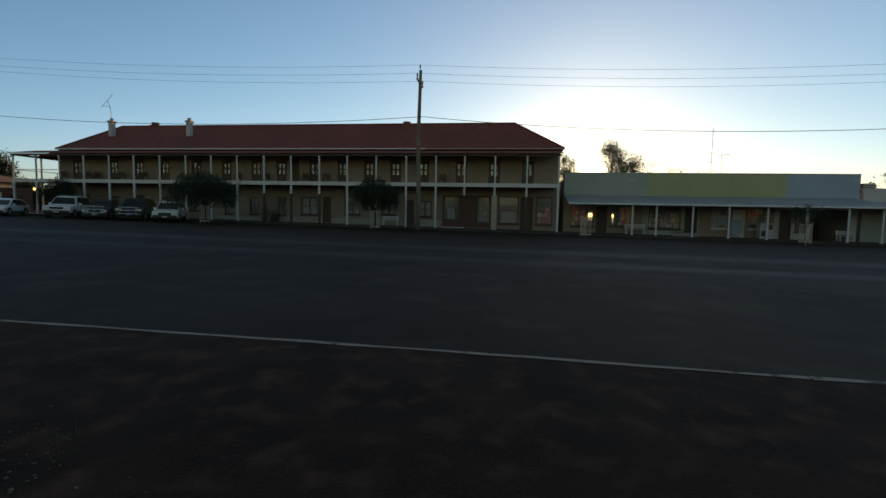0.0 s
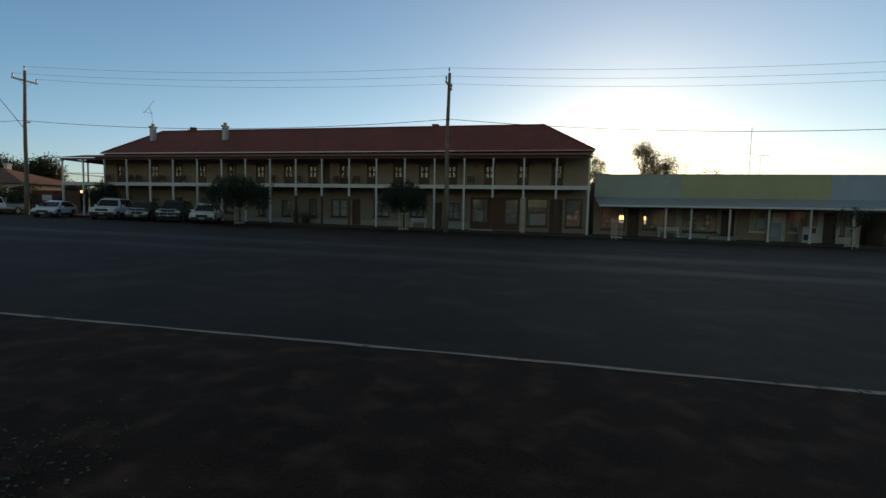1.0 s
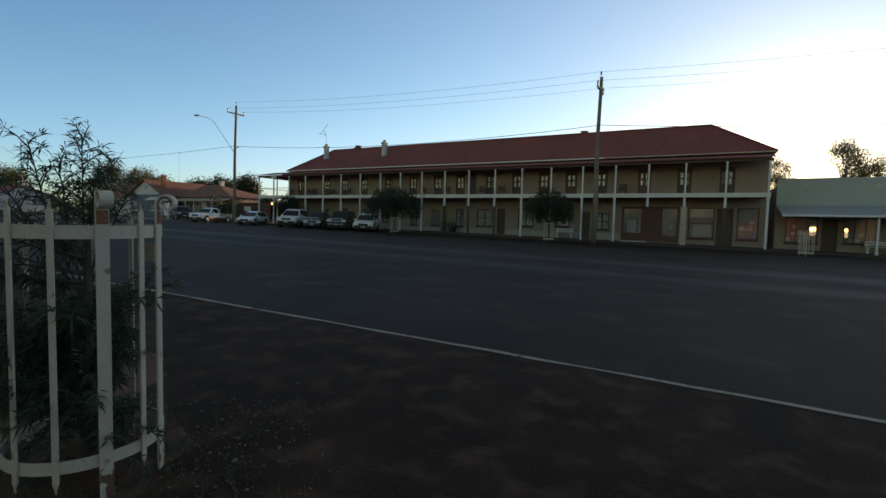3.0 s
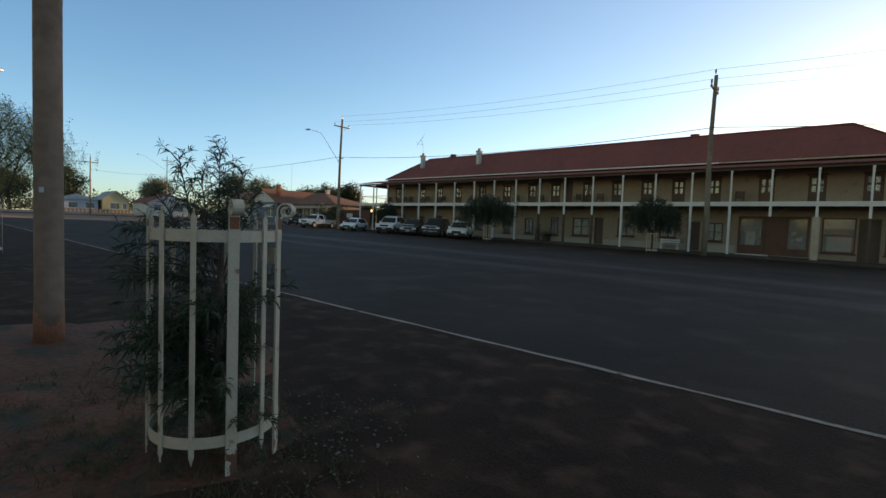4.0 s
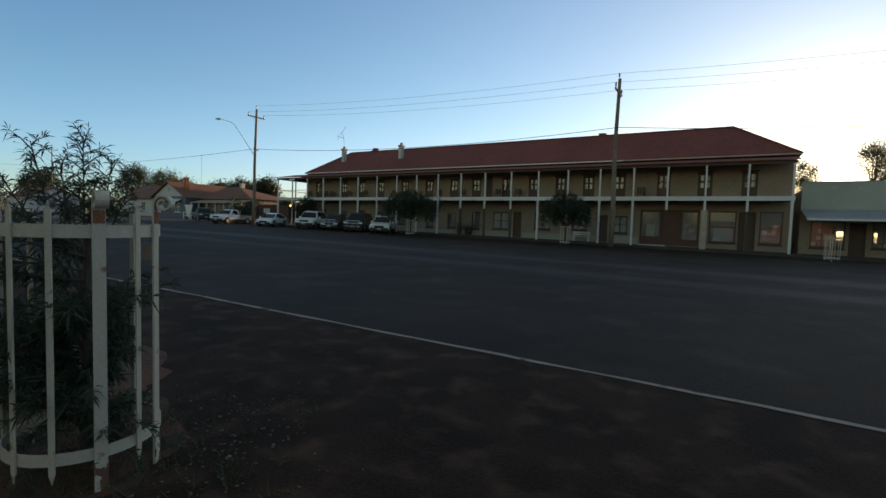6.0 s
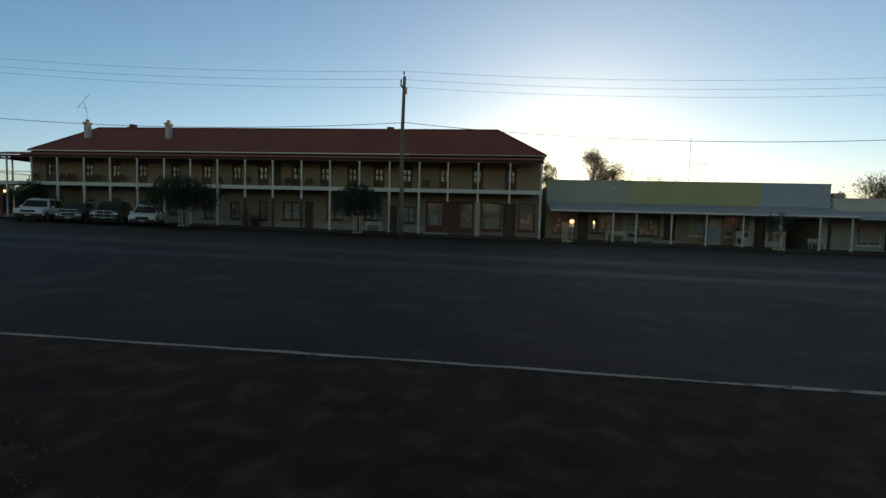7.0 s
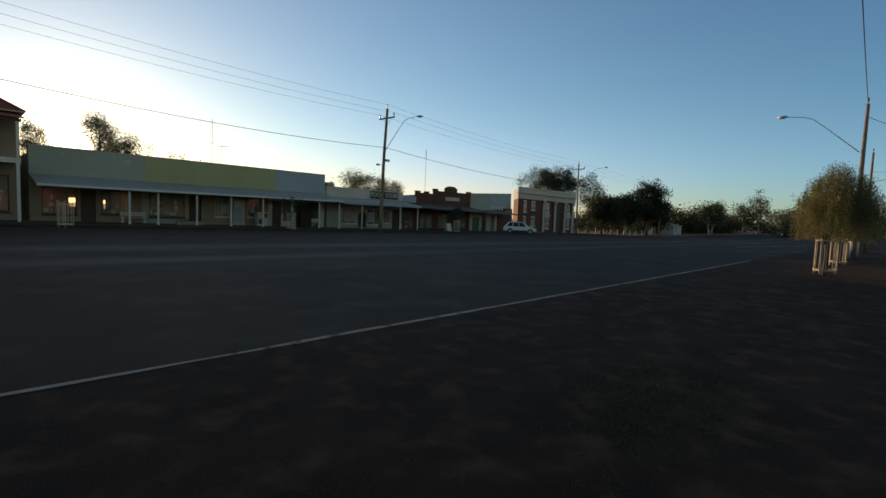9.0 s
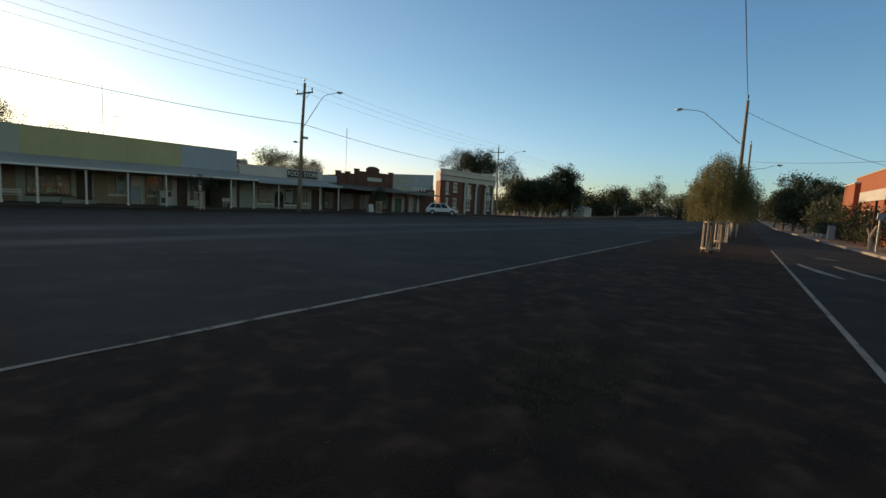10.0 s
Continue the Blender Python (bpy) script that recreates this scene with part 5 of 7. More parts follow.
power_pole(-30.0, 1.2, 8.8, 0.0, ((-30, 1.3, 5.6), (-30, 2.8, 7.95), (-30, 3.55, 8.0)), cross=False, label="pole with a lamp arm beside the far tree guard")
power_pole(-73.4, 59.0, 9.4, 0.0, r=0.14)

# the stout pole beside the near tree guard
near = thing("stout_pole", (-5.729, 1.738, gz(-5.72)), "stout weathered brown-grey pole with a rust-red base", "pole")
pts = [(-5.729 + 0.012 * math.sin(k * 0.9), 1.738, gz(-5.72) - 0.1 + 9.6 * k / 16) for k in range(17)]
part("shaft", T(pts, [0.127 - 0.0009 * k + (0.008 if k in (7, 8) else 0) for k in range(17)], 20), POLEGREY, near, smooth=True)
part("stained_base", T([(-5.729, 1.738, gz(-5.72) - 0.05), (-5.729, 1.738, gz(-5.72) + 0.28), (-5.729, 1.738, gz(-5.72) + 0.42)], [0.133, 0.131, 0.1285], 20), RUST, near, "rust-red stained foot", True)
part("tag", soft(B((-5.62, -5.598, 1.64, 1.68, 1.66, 1.72)), 0.004, 1), METAL, near)


def wire(name, a, b, sag, r=0.009, label="thin dark overhead wire"):
    a, b = Vector(a), Vector(b)
    pts = [a.lerp(b, k / 16) - Vector((0, 0, 4 * sag * (k / 16) * (1 - k / 16))) for k in range(17)]
    bm = T(pts, r, 5)
    single(name, bm, WIRE, tuple(a), label, "wire", "overhead wires")


TOPS = [(-132.0, 39.0, 14.5), (-47.3, 37.0, 14.3), (-6.34, 36.6, 12.35), (31.6, 37.0, 11.9), (75.0, 38.0, 11.2), (118.2, 38.0, 10.6)]
for (a, b) in zip(TOPS[1:], TOPS[2:]):
    wire("overhead_wire", (a[0], a[1], a[2] + 0.3), (b[0], b[1], b[2] + 0.3), 0.5)
    for e in (-1.05, 1.05):
        wire("overhead_wire", (a[0], a[1] + e, a[2] - 0.62), (b[0], b[1] + e, b[2] - 0.62), 0.5)
LOWS = [(-132.0, 46.5, 12.5), (-47.5, 36.85, 9.55), (-6.15, 36.45, 8.75), (31.4, 36.85, 7.95), (75.2, 37.85, 7.3), (118.0, 37.9, 7.2)]
for (a, b) in zip(LOWS, LOWS[1:]):
    wire("overhead_cable", a, b, 0.75, 0.022, "thick sagging overhead cable")
wire("overhead_cable", (44.35, 1.6, 10.2), (-5.729, 1.738, 9.3), 0.4, 0.02, "thick sagging overhead cable")
wire("overhead_cable", (44.35, 1.55, 9.3), (55, -8.6, 6.2), 0.3, 0.016)
wire("overhead_cable", (70.2, 1.15, 8.0), (52, -8.6, 6.3), 0.2, 0.016)
wire("overhead_cable", (-100, 23.2, 9.0), (-132, 46.5, 12.0), 0.4, 0.02)

# thin masts behind the roofs
for x, y, z0, z1, arms in ((20.0, 50.0, 3.5, 10.2, 3), (50.4, 50.0, 3.8, 9.6, 0), (37.0, 50.0, 3.5, 5.9, 1), (-86.0, 54.0, 2.0, 13.0, 1)):
    m = thing("antenna_mast", (x, y, z0), "thin metal aerial mast above a roof", "antenna")
    part("mast", T([(x, y, z0 - 2.5), (x, y, z1)], 0.025, 6), METAL, m)
    for k in range(arms):
        z = z1 - 2.4 - 0.9 * k if arms > 1 else z1 - 0.05
        part("element", T([(x - 0.35 - 0.15 * k, y, z), (x + 0.4 + 0.15 * k, y, z)], 0.018, 5), METAL, m)
    if arms == 0:
        part("whip", T([(x, y, z1), (x, y, z1 + 1.4)], 0.05, 6), WHITE, m)
t = thing("tv_antenna", (20.9, 50.0, 3.6), "small yagi antenna above the shop roof", "antenna")
part("mast", T([(20.9, 50, 3.0), (20.9, 50, 7.6)], 0.02, 5), METAL, t)
part("boom", T([(20.5, 50, 7.55), (21.6, 50, 7.65)], 0.02, 5), METAL, t)
for k in range(4):
    part("element", T([(20.6 + 0.3 * k, 49.7, 7.6), (20.6 + 0.3 * k, 50.3, 7.6)], 0.012, 4), METAL, t)


# ---- vegetation ----
def leaf_cloud(name, clumps, per, spread, long, wide, mat, parent, seed, droop=0.0, flat=1.0):
    """One crown: leaves scattered round the clumps (x, y, z)."""
    g = np.random.default_rng(seed)
    c = np.repeat(np.array(clumps, float), per, 0)
    n = len(c)
    c += g.normal(0, 1, (n, 3)) * np.array([spread, spread, spread * flat])
    if droop:
        c[:, 2] -= np.abs(g.normal(0, droop, n))
    a = g.normal(0, 1, (n, 3)) - np.array([0, 0, 2.2 * min(1, droop * 2)])
    a /= np.linalg.norm(a, axis=1)[:, None]
    s2 = np.cross(a, g.normal(0, 1, (n, 3)))
    s2 /= np.linalg.norm(s2, axis=1)[:, None]
    L = long * g.uniform(0.6, 1.3, (n, 1))
    W = wide * g.uniform(0.6, 1.3, (n, 1))
    v = np.stack([c, c + a * L * 0.5 + s2 * W / 2, c + a * L, c + a * L * 0.5 - s2 * W / 2], 1).reshape(-1, 3) - np.array(ORIGIN[parent])
    me = bpy.data.meshes.new(name)
    me.from_pydata(v.tolist(), [], np.arange(4 * n).reshape(-1, 4).tolist())
    me.materials.append(mat)
    ob = new(name, me)
    ob.parent = parent
    ORIGIN[ob] = ORIGIN[parent]
    return ob


def tree(x, y, h, r, crown_low, label, leaf_mat=LEAFGUM, bark=BARK, clumps=40, per=60, spread=0.3, long=0.3, wide=0.12, droop=0.0, trunk=0.2, seed=1, fork=0.45, top=1.0, name="tree", group="street trees", y_r=None):
    """A tapered trunk that forks into limbs, and a crown of leaf clumps with gaps. crown_low, h: heights over the ground."""
    g = random.Random(seed)
    z = gz(x)
    t = thing(name, (x, y, z), label, "tree", group)
    fz = max(crown_low * 0.9, h * fork * 0.6)
    bend = Vector((g.uniform(-0.1, 0.1) * h * 0.3, g.uniform(-0.1, 0.1) * h * 0.3, 0))
    base = Vector((x, y, z - 0.1))
    pts = [base, base + Vector((bend.x * 0.3, bend.y * 0.3, fz * 0.5)), base + bend + Vector((0, 0, fz))]
    bm = T(pts, [trunk * 1.25, trunk, trunk * 0.75], 9)
    part("trunk", bm, bark, t, smooth=True)
    mid = (h + crown_low) / 2
    half = (h - crown_low) / 2
    cl = []
    while len(cl) < clumps:
        u = Vector((g.gauss(0, 1), g.gauss(0, 1), g.gauss(0, 1))).normalized() * (g.random() ** 0.4)
        if u.z < -0.75 and g.random() < 0.7:
            continue
        k = 0.8 + 0.35 * math.sin(3 * math.atan2(u.y, u.x) + seed) * 0.5 + g.uniform(-0.12, 0.12)
        cl.append((x + bend.x + u.x * r * k, y + bend.y + u.y * (y_r or r) * k, z + mid + u.z * half * top * (0.9 + g.uniform(-0.12, 0.12))))
    limbs = g.sample(cl, min(9, len(cl)))
    for q in limbs:
        a = pts[2] - Vector((0, 0, g.uniform(0, 0.25) * fz))
        q = Vector(q)
        m = a.lerp(q, 0.5) + Vector((g.uniform(-0.1, 0.1) * r, g.uniform(-0.1, 0.1) * r, 0.08 * h))
        part("limb", T([a, m, q], [trunk * 0.34, trunk * 0.2, trunk * 0.06], 6), bark, t, smooth=True)
    leaf_cloud("crown", cl, per, spread, long, wide, leaf_mat, t, seed, droop)
    return t


def guard_template():
    """A round flat-bar tree guard: posts with rolled heads, thin pickets, two hoops. Built round the origin."""
    t = thing("tree_guard", (0, 0, 0), "round cream-painted iron tree guard with pickets and rolled posts", "tree guard", "tree guards")
    R = 0.364

    def hoop(z0, z1):
        bm = bmesh.new()
        n = 40
        rings = [[bm.verts.new((rr * math.cos(2 * math.pi * k / n), rr * math.sin(2 * math.pi * k / n), z)) for k in range(n)] for rr, z in ((R, z0), (R, z1), (R - 0.008, z1), (R - 0.008, z0))]
        for i in range(4):
            for k in range(n):
                a, b = rings[i], rings[(i + 1) % 4]
                bm.faces.new((a[k], a[(k + 1) % n], b[(k + 1) % n], b[k]))
        return bm

    part("hoop", hoop(1.315, 1.381), FLAKING, t)
    part("hoop", hoop(0.172, 0.234), FLAKING, t)

    def bar(angle, width, z0, z1, point, roll, thick=0.01, rad=R + 0.006):
        bm = bmesh.new()
        prof = []
        if roll:
            prof = [(0.0, z0), (0.0, z1 - 0.052)]
            for k in range(1, 23):
                th = 2 * math.pi * 1.35 * k / 22
                q = 0.05 - 0.0014 * k
                prof.append((0.05 - q * math.cos(th), z1 - 0.052 + q * math.sin(th)))
        else:
            prof = [(0.0, z0), (0.0, z1)]
        rows = []
        for k, (o, z) in enumerate(prof):
            d = Vector(prof[min(k + 1, len(prof) - 1)]) - Vector(prof[max(k - 1, 0)])
            nrm = Vector((-d.y, d.x)).normalized() * thick
            rows.append([bm.verts.new((rad + o + e * nrm.x * 0.5, s2 * width / 2, z + e * nrm.y * 0.5)) for e in (1, -1) for s2 in (-1, 1)])
        for a, b in zip(rows, rows[1:]):
            for q in ((0, 1), (1, 3), (3, 2), (2, 0)):
                bm.faces.new((a[q[0]], a[q[1]], b[q[1]], b[q[0]]))
        if point:
            for row, dz in ((rows[-1], 0.05), (rows[0], -0.05)):
                c = [bm.verts.new((rad + e * thick * 0.5, 0, row[0].co.z + dz)) for e in (1, -1)]
                bm.faces.new((row[0], row[1], c[0]))
                bm.faces.new((row[2], row[3], c[1]))
                bm.faces.new((row[0], row[2], c[1], c[0]))
                bm.faces.new((row[1], row[3], c[1], c[0]))
        else:
            bm.faces.new(rows[0])
            bm.faces.new(rows[-1])
        bmesh.ops.rotate(bm, verts=bm.verts, cent=(0, 0, 0), matrix=Matrix.Rotation(radians(angle), 3, "Z"))
        return bm

    for a in (11.1, 62.1):
        p = part("post", bar(a, 0.058, 0.0, 1.555, False, True), FLAKING, t, "flat post with a rolled head")
        part("post_foot", bar(a, 0.060, 0.002, 0.16, False, False, 0.004, R + 0.0135), FLAKED, p, "heavily flaked foot of the post")
        part("patch", bar(a, 0.050, 1.39, 1.455, False, False, 0.003, R + 0.0135), RUST, p)
    for a, z0, z1 in ((-20.0, 0.13, 1.445), (-49.4, 0.135, 1.45), (-79.9, 0.125, 1.44), (40.1, 0.135, 1.445), (108, 0.13, 1.44), (141.4, 0.13, 1.44), (173, 0.13, 1.44), (256.9, 0.13, 1.43), (224.4, 0.13, 1.27)):
        part("picket", bar(a, 0.04 if a == 256.9 else 0.027, z0, z1, True, False), FLAKING, t)
    return t


GUARDS = [(-2.296, 1.970), (-16.9, 2.25), (24.3, 2.05), (33.6, 2.0), (53.0, 1.9), (-22.9, 34.4), (-9.4, 35.3), (6.1, 35.1), (21.2, 36.6), (42.6, 36.8)]
FACING = -23.4                                     # which way the first guard's posts face
guard = guard_template()
guard.location = (*GUARDS[0], gz(GUARDS[0][0]))
guard.rotation_euler = (0, 0, radians(FACING))
for k, (x, y) in enumerate(GUARDS[1:]):
    copy_thing(guard, pose(x, y, gz(x), 0, 0, FACING + 37 * k))

plate = B((0.362, 0.368, -0.07, 0.07, 1.15, 1.26))
bmesh.ops.rotate(plate, verts=plate.verts, cent=(0, 0, 0), matrix=Matrix.Rotation(radians(124), 3, "Z"))
part("plate", plate, STONE, guard, "small tan metal plate on the guard")

# the shrub in the near guard: stems with whorls of narrow leaves
gx, gy = GUARDS[0]
shrub = thing("guarded_shrub", (gx, gy, gz(gx)), "dark green shrub with narrow leaves growing through its guard", "shrub")
g = random.Random(11)
stems, tips = [], []
for k in range(74):
    a, lean = g.uniform(0, 2 * math.pi), g.uniform(0.05, 0.42)
    z0 = g.uniform(0.1, 0.9)
    length = g.uniform(0.25, 0.6)
    p0 = Vector((gx + 0.06 * math.cos(a), gy + 0.06 * math.sin(a), gz(gx) + z0))
    p2 = p0 + Vector((math.cos(a) * lean, math.sin(a) * lean, g.uniform(-0.12, 0.3) * length * 2))
    stems.append((p0, p0.lerp(p2, 0.5) + Vector((0, 0, 0.06)), p2))
side = Vector((-0.4, -0.92, 0))
base = len(stems)
for off, top, sprigs in ((0.0, 1.86, 24), (0.22, 1.81, 16), (-0.13, 1.74, 14), (0.1, 1.7, 12), (0.33, 1.6, 10), (-0.05, 1.62, 10), (-0.2, 1.56, 8)):
    lead = [Vector((gx, gy, gz(gx) + 0.95)), Vector((gx, gy, gz(gx) + 1.35)) + side * off * 0.6, Vector((gx, gy, gz(gx) + top)) + side * off]
    stems.append(tuple(lead))
    for k in range(sprigs):
        p0 = lead[1].lerp(lead[2], (k + 0.3) / sprigs)
        a = k * 2.4 + off * 9
        long = g.uniform(0.06, 0.15) * (1.2 - 0.55 * k / sprigs)
        p2 = p0 + Vector((math.cos(a) * long, math.sin(a) * long, g.uniform(0.03, 0.1)))
        stems.append((p0, p0.lerp(p2, 0.5) + Vector((0, 0, 0.01)), p2))
fine_top = len(stems)
for k in range(5):
    a = radians(200 + g.uniform(-35, 35))
    p0 = Vector((gx, gy, gz(gx) + g.uniform(0.7, 1.2)))
    p2 = p0 + Vector((math.cos(a) * 0.62, math.sin(a) * 0.62, g.uniform(0.1, 0.35)))
    stems.append((p0, p0.lerp(p2, 0.5) + Vector((0, 0, 0.05)), p2))
for k in range(9):
    a = radians(246 + g.uniform(-30, 30))
    p0 = Vector((gx, gy, gz(gx) + g.uniform(1.0, 1.25)))
    p2 = p0 + Vector((math.cos(a) * 0.5, math.sin(a) * 0.5, g.uniform(0.0, 0.15)))
    stems.append((p0, p0.lerp(p2, 0.5) + Vector((0, 0, 0.04)), p2))
for k in range(30):
    a = radians(246 + g.uniform(-45, 45))
    p0 = Vector((gx, gy, gz(gx) + g.uniform(0.15, 0.85)))
    p2 = p0 + Vector((math.cos(a) * g.uniform(0.35, 0.58), math.sin(a) * g.uniform(0.35, 0.58), g.uniform(-0.1, 0.2)))
    stems.append((p0, p0.lerp(p2, 0.5) + Vector((0, 0, 0.05)), p2))
bm = T([(gx, gy, gz(gx) - 0.05), (gx + 0.02, gy, gz(gx) + 0.7), (gx, gy + 0.02, gz(gx) + 1.3)], [0.035, 0.028, 0.012], 8)
part("stem", bm, BARK, shrub)
for st in stems:
    thin = 0.0045 if (st[2] - st[0]).length < 0.2 else 0.008
    part("twig", T(st, [thin, thin * 0.7, thin * 0.3], 5), BARK, shrub)
bm = bmesh.new()
for n_st, st in enumerate(stems):
    for k in range(20 if base <= n_st < fine_top else 95):
        u = g.uniform(0.12, 1.02)
        c = st[0].lerp(st[1], u * 2) if u < 0.5 else st[1].lerp(st[2], u * 2 - 1)
        d = (st[2] - st[0]).normalized()
        a = (Vector((g.gauss(0, 1), g.gauss(0, 1), g.gauss(0, 0.8))).normalized() + d * 0.7).normalized()
        long, wide = (g.uniform(0.04, 0.08), 0.0065) if base <= n_st < fine_top else (g.uniform(0.05, 0.105), 0.0095)
        s2 = a.cross(Vector((g.gauss(0, 1), g.gauss(0, 1), g.gauss(0, 1)))).normalized() * wide / 2
        b2 = c + a * long + Vector((0, 0, -0.25 * long))
        m = c + a * long * 0.5
        v = [bm.verts.new(p) for p in (c, m + s2, b2, m - s2)]
        bm.faces.new(v)
part("foliage", bm, LEAFNEEDLE, shrub)

# trees in the guards
def weeping_tree(x, y, h, r, low, label, mat, strands, per, long, wide, trunk, seed, fork=1.5, hang=0.6, shift=(0.0, 0.0)):
    """A trunk that forks into spreading boughs; fine strands of leaves hang from an open dome."""
    g = random.Random(seed)
    z = gz(x)
    t = thing("tree", (x, y, z), label, "tree", "guarded trees")
    top = Vector((x + g.uniform(-0.05, 0.05), y + g.uniform(-0.05, 0.05), z + fork))
    part("trunk", T([(x, y, z - 0.1), (x + 0.03, y - 0.02, z + fork * 0.5), top], [trunk * 1.2, trunk, trunk * 0.8], 9), BARK, t, smooth=True)
    ends = []
    for k in range(9):
        a = 2 * math.pi * (k + g.uniform(-0.25, 0.25)) / 9
        out, up = g.uniform(0.45, 0.85), g.uniform(0.55, 0.95)
        e = Vector((x + shift[0] + math.cos(a) * r * out, y + shift[1] + math.sin(a) * r * out, z + fork + (h - fork) * up * (1 - 0.35 * out ** 2)))
        low_fork = top - Vector((0, 0, g.uniform(0, 0.25) * fork))
        n1 = low_fork.lerp(e, 0.3) + Vector((g.gauss(0, 0.07), g.gauss(0, 0.07), g.uniform(-0.02, 0.1))) * r
        m = low_fork.lerp(e, 0.62) + Vector((g.gauss(0, 0.08), g.gauss(0, 0.08), g.uniform(0.04, 0.16))) * r
        bough = part("bough", T([low_fork, n1, m, e], [trunk * 0.42, trunk * 0.26, trunk * 0.16, trunk * 0.05], 6), BARK, t, smooth=True)
        for q in range(4):
            s0 = m.lerp(e, g.uniform(0.0, 0.8))
            s1 = s0 + Vector((g.gauss(0, r * 0.22), g.gauss(0, r * 0.22), g.uniform(0.05, 0.25) * (h - fork)))
            part("branch", T([s0, s0.lerp(s1, 0.5) + Vector((0, 0, 0.05)), s1], [trunk * 0.16, trunk * 0.1, trunk * 0.03], 5), BARK, bough)
            ends.append(s1)
        ends.append(e)
    c = []
    for k in range(strands):
        if k % 3 == 0:
            p = g.choice(ends) + Vector((g.gauss(0, 0.15 * r), g.gauss(0, 0.15 * r), -abs(g.gauss(0, 0.05 * h))))
        else:
            a, u = g.uniform(0, 2 * math.pi), math.sqrt(g.random())
            lobe = 0.88 + 0.12 * math.sin(3 * a + seed) + 0.07 * math.sin(7 * a + 2 * seed)
            p = Vector((x + shift[0] + math.cos(a) * u * r * lobe, y + shift[1] + math.sin(a) * u * r * lobe, z + low + (h - low) * (1 - 0.5 * u * u) * g.uniform(0.86, 1.0)))
        fall = min(g.uniform(0.25, 1.0) * hang * (h - low), max(0.1, p.z - z - low))
        sway = Vector((g.gauss(0, 0.06), g.gauss(0, 0.06), 0)) * h * 0.3
        for n in range(per):
            f = n / per
            q = p + sway * f - Vector((0, 0, fall * f))
            c.append((q.x, q.y, q.z))
    leaf_cloud("crown", c, 1, long * 0.45, long, wide, mat, t, seed, 0.02)
    return t


weeping_tree(-16.9, 2.25, 4.5, 2.0, 1.55, "pepper tree with an open drooping grey-green crown", LEAFPEPPER, 900, 42, 0.075, 0.015, 0.1, 3, 1.55, 0.5, (0.0, 0.1))
weeping_tree(24.3, 2.05, 4.45, 1.4, 1.35, "young pepper tree with a weeping sunlit crown", LEAFPEPPER, 1000, 54, 0.075, 0.022, 0.08, 5, 1.5, 0.75, (0.0, -0.2))
weeping_tree(33.6, 2.0, 4.1, 1.45, 1.3, "young pepper tree with a weeping crown", LEAFPEPPER, 560, 45, 0.1, 0.03, 0.08, 6, 1.5, 0.6)
weeping_tree(53.0, 1.9, 5.0, 2.0, 1.4, "pepper tree with a weeping dark crown", LEAFGUM, 300, 36, 0.14, 0.04, 0.12, 7)
weeping_tree(-22.9, 34.4, 4.2, 2.5, 1.3, "bushy dark street tree in a white guard", LEAFDARK, 760, 36, 0.13, 0.04, 0.08, 8, 1.6, 0.75)
weeping_tree(-9.4, 35.3, 4.1, 2.0, 1.4, "bushy dark street tree in a white guard", LEAFDARK, 560, 36, 0.13, 0.04, 0.08, 9, 1.6, 0.7)
weeping_tree(21.2, 36.6, 2.9, 1.3, 1.4, "small dark street tree in a white guard", LEAFDARK, 90, 24, 0.13, 0.034, 0.05, 10, 1.3, 0.6)
weeping_tree(42.6, 36.8, 3.3, 1.0, 1.3, "dark leafy street tree in a white guard", LEAFDARK, 130, 26, 0.14, 0.04, 0.06, 12, 1.3, 0.6)

# trees behind the buildings and along the street
# hidden by the hotel; added to keep low sun off the parked ute
tree(-46.0, 66, 9.0, 5.0, 1.5, "unseen broad tree added behind the hotel to shade the ute", LEAFDARK, clumps=70, per=70, spread=0.6, long=0.45, wide=0.2, trunk=0.25, seed=73)
tree(-71.8, 58, 7.9, 3.3, 2.6, "round dark tree in the yard beside the hotel", LEAFDARK, clumps=90, per=110, spread=0.5, long=0.4, wide=0.16, trunk=0.2, seed=74)
tree(-55.0, 48.3, 3.4, 1.6, 0.5, "dark bushy tree against the end of the house", LEAFDARK, clumps=60, per=90, spread=0.4, long=0.35, wide=0.14, trunk=0.15, seed=75)
tree(22.9, 60, 7.3, 1.1, 3.0, "small tree top behind the shop roof", LEAFGUM, clumps=16, per=60, spread=0.3, long=0.3, wide=0.1, trunk=0.1, seed=71)
tree(37.0, 55, 5.6, 1.4, 2.0, "dark bushy tree behind the shops", LEAFDARK, clumps=26, per=70, spread=0.35, long=0.3, wide=0.12, trunk=0.12, seed=72)
# unseen trees added behind the camera to darken reflections and block sky light
for k, (x, y, h, r) in enumerate(((-38, -13, 8, 4), (-24, -15, 9, 4.5), (-8, -14, 8, 4), (6, -16, 9.5, 5), (20, -14, 8, 4), (33, -15, 9, 4.5))):
    tree(x, y, h, r, 1.2, "unseen dark tree added behind the camera to darken reflections", LEAFDARK, clumps=70, per=60, spread=0.6, long=0.45, wide=0.2, trunk=0.22, seed=120 + k)
tree(14.9, 70, 12.7, 2.1, 7.5, "thin gum tree against the low sun", LEAFGUM, clumps=60, per=120, spread=0.45, long=0.2, wide=0.07, trunk=0.2, seed=21, fork=0.6)
tree(17.7, 71, 11.0, 3.3, 5.0, "spreading gum tree against the low sun", LEAFGUM, clumps=90, per=120, spread=0.45, long=0.22, wide=0.08, trunk=0.2, seed=121, fork=0.5)
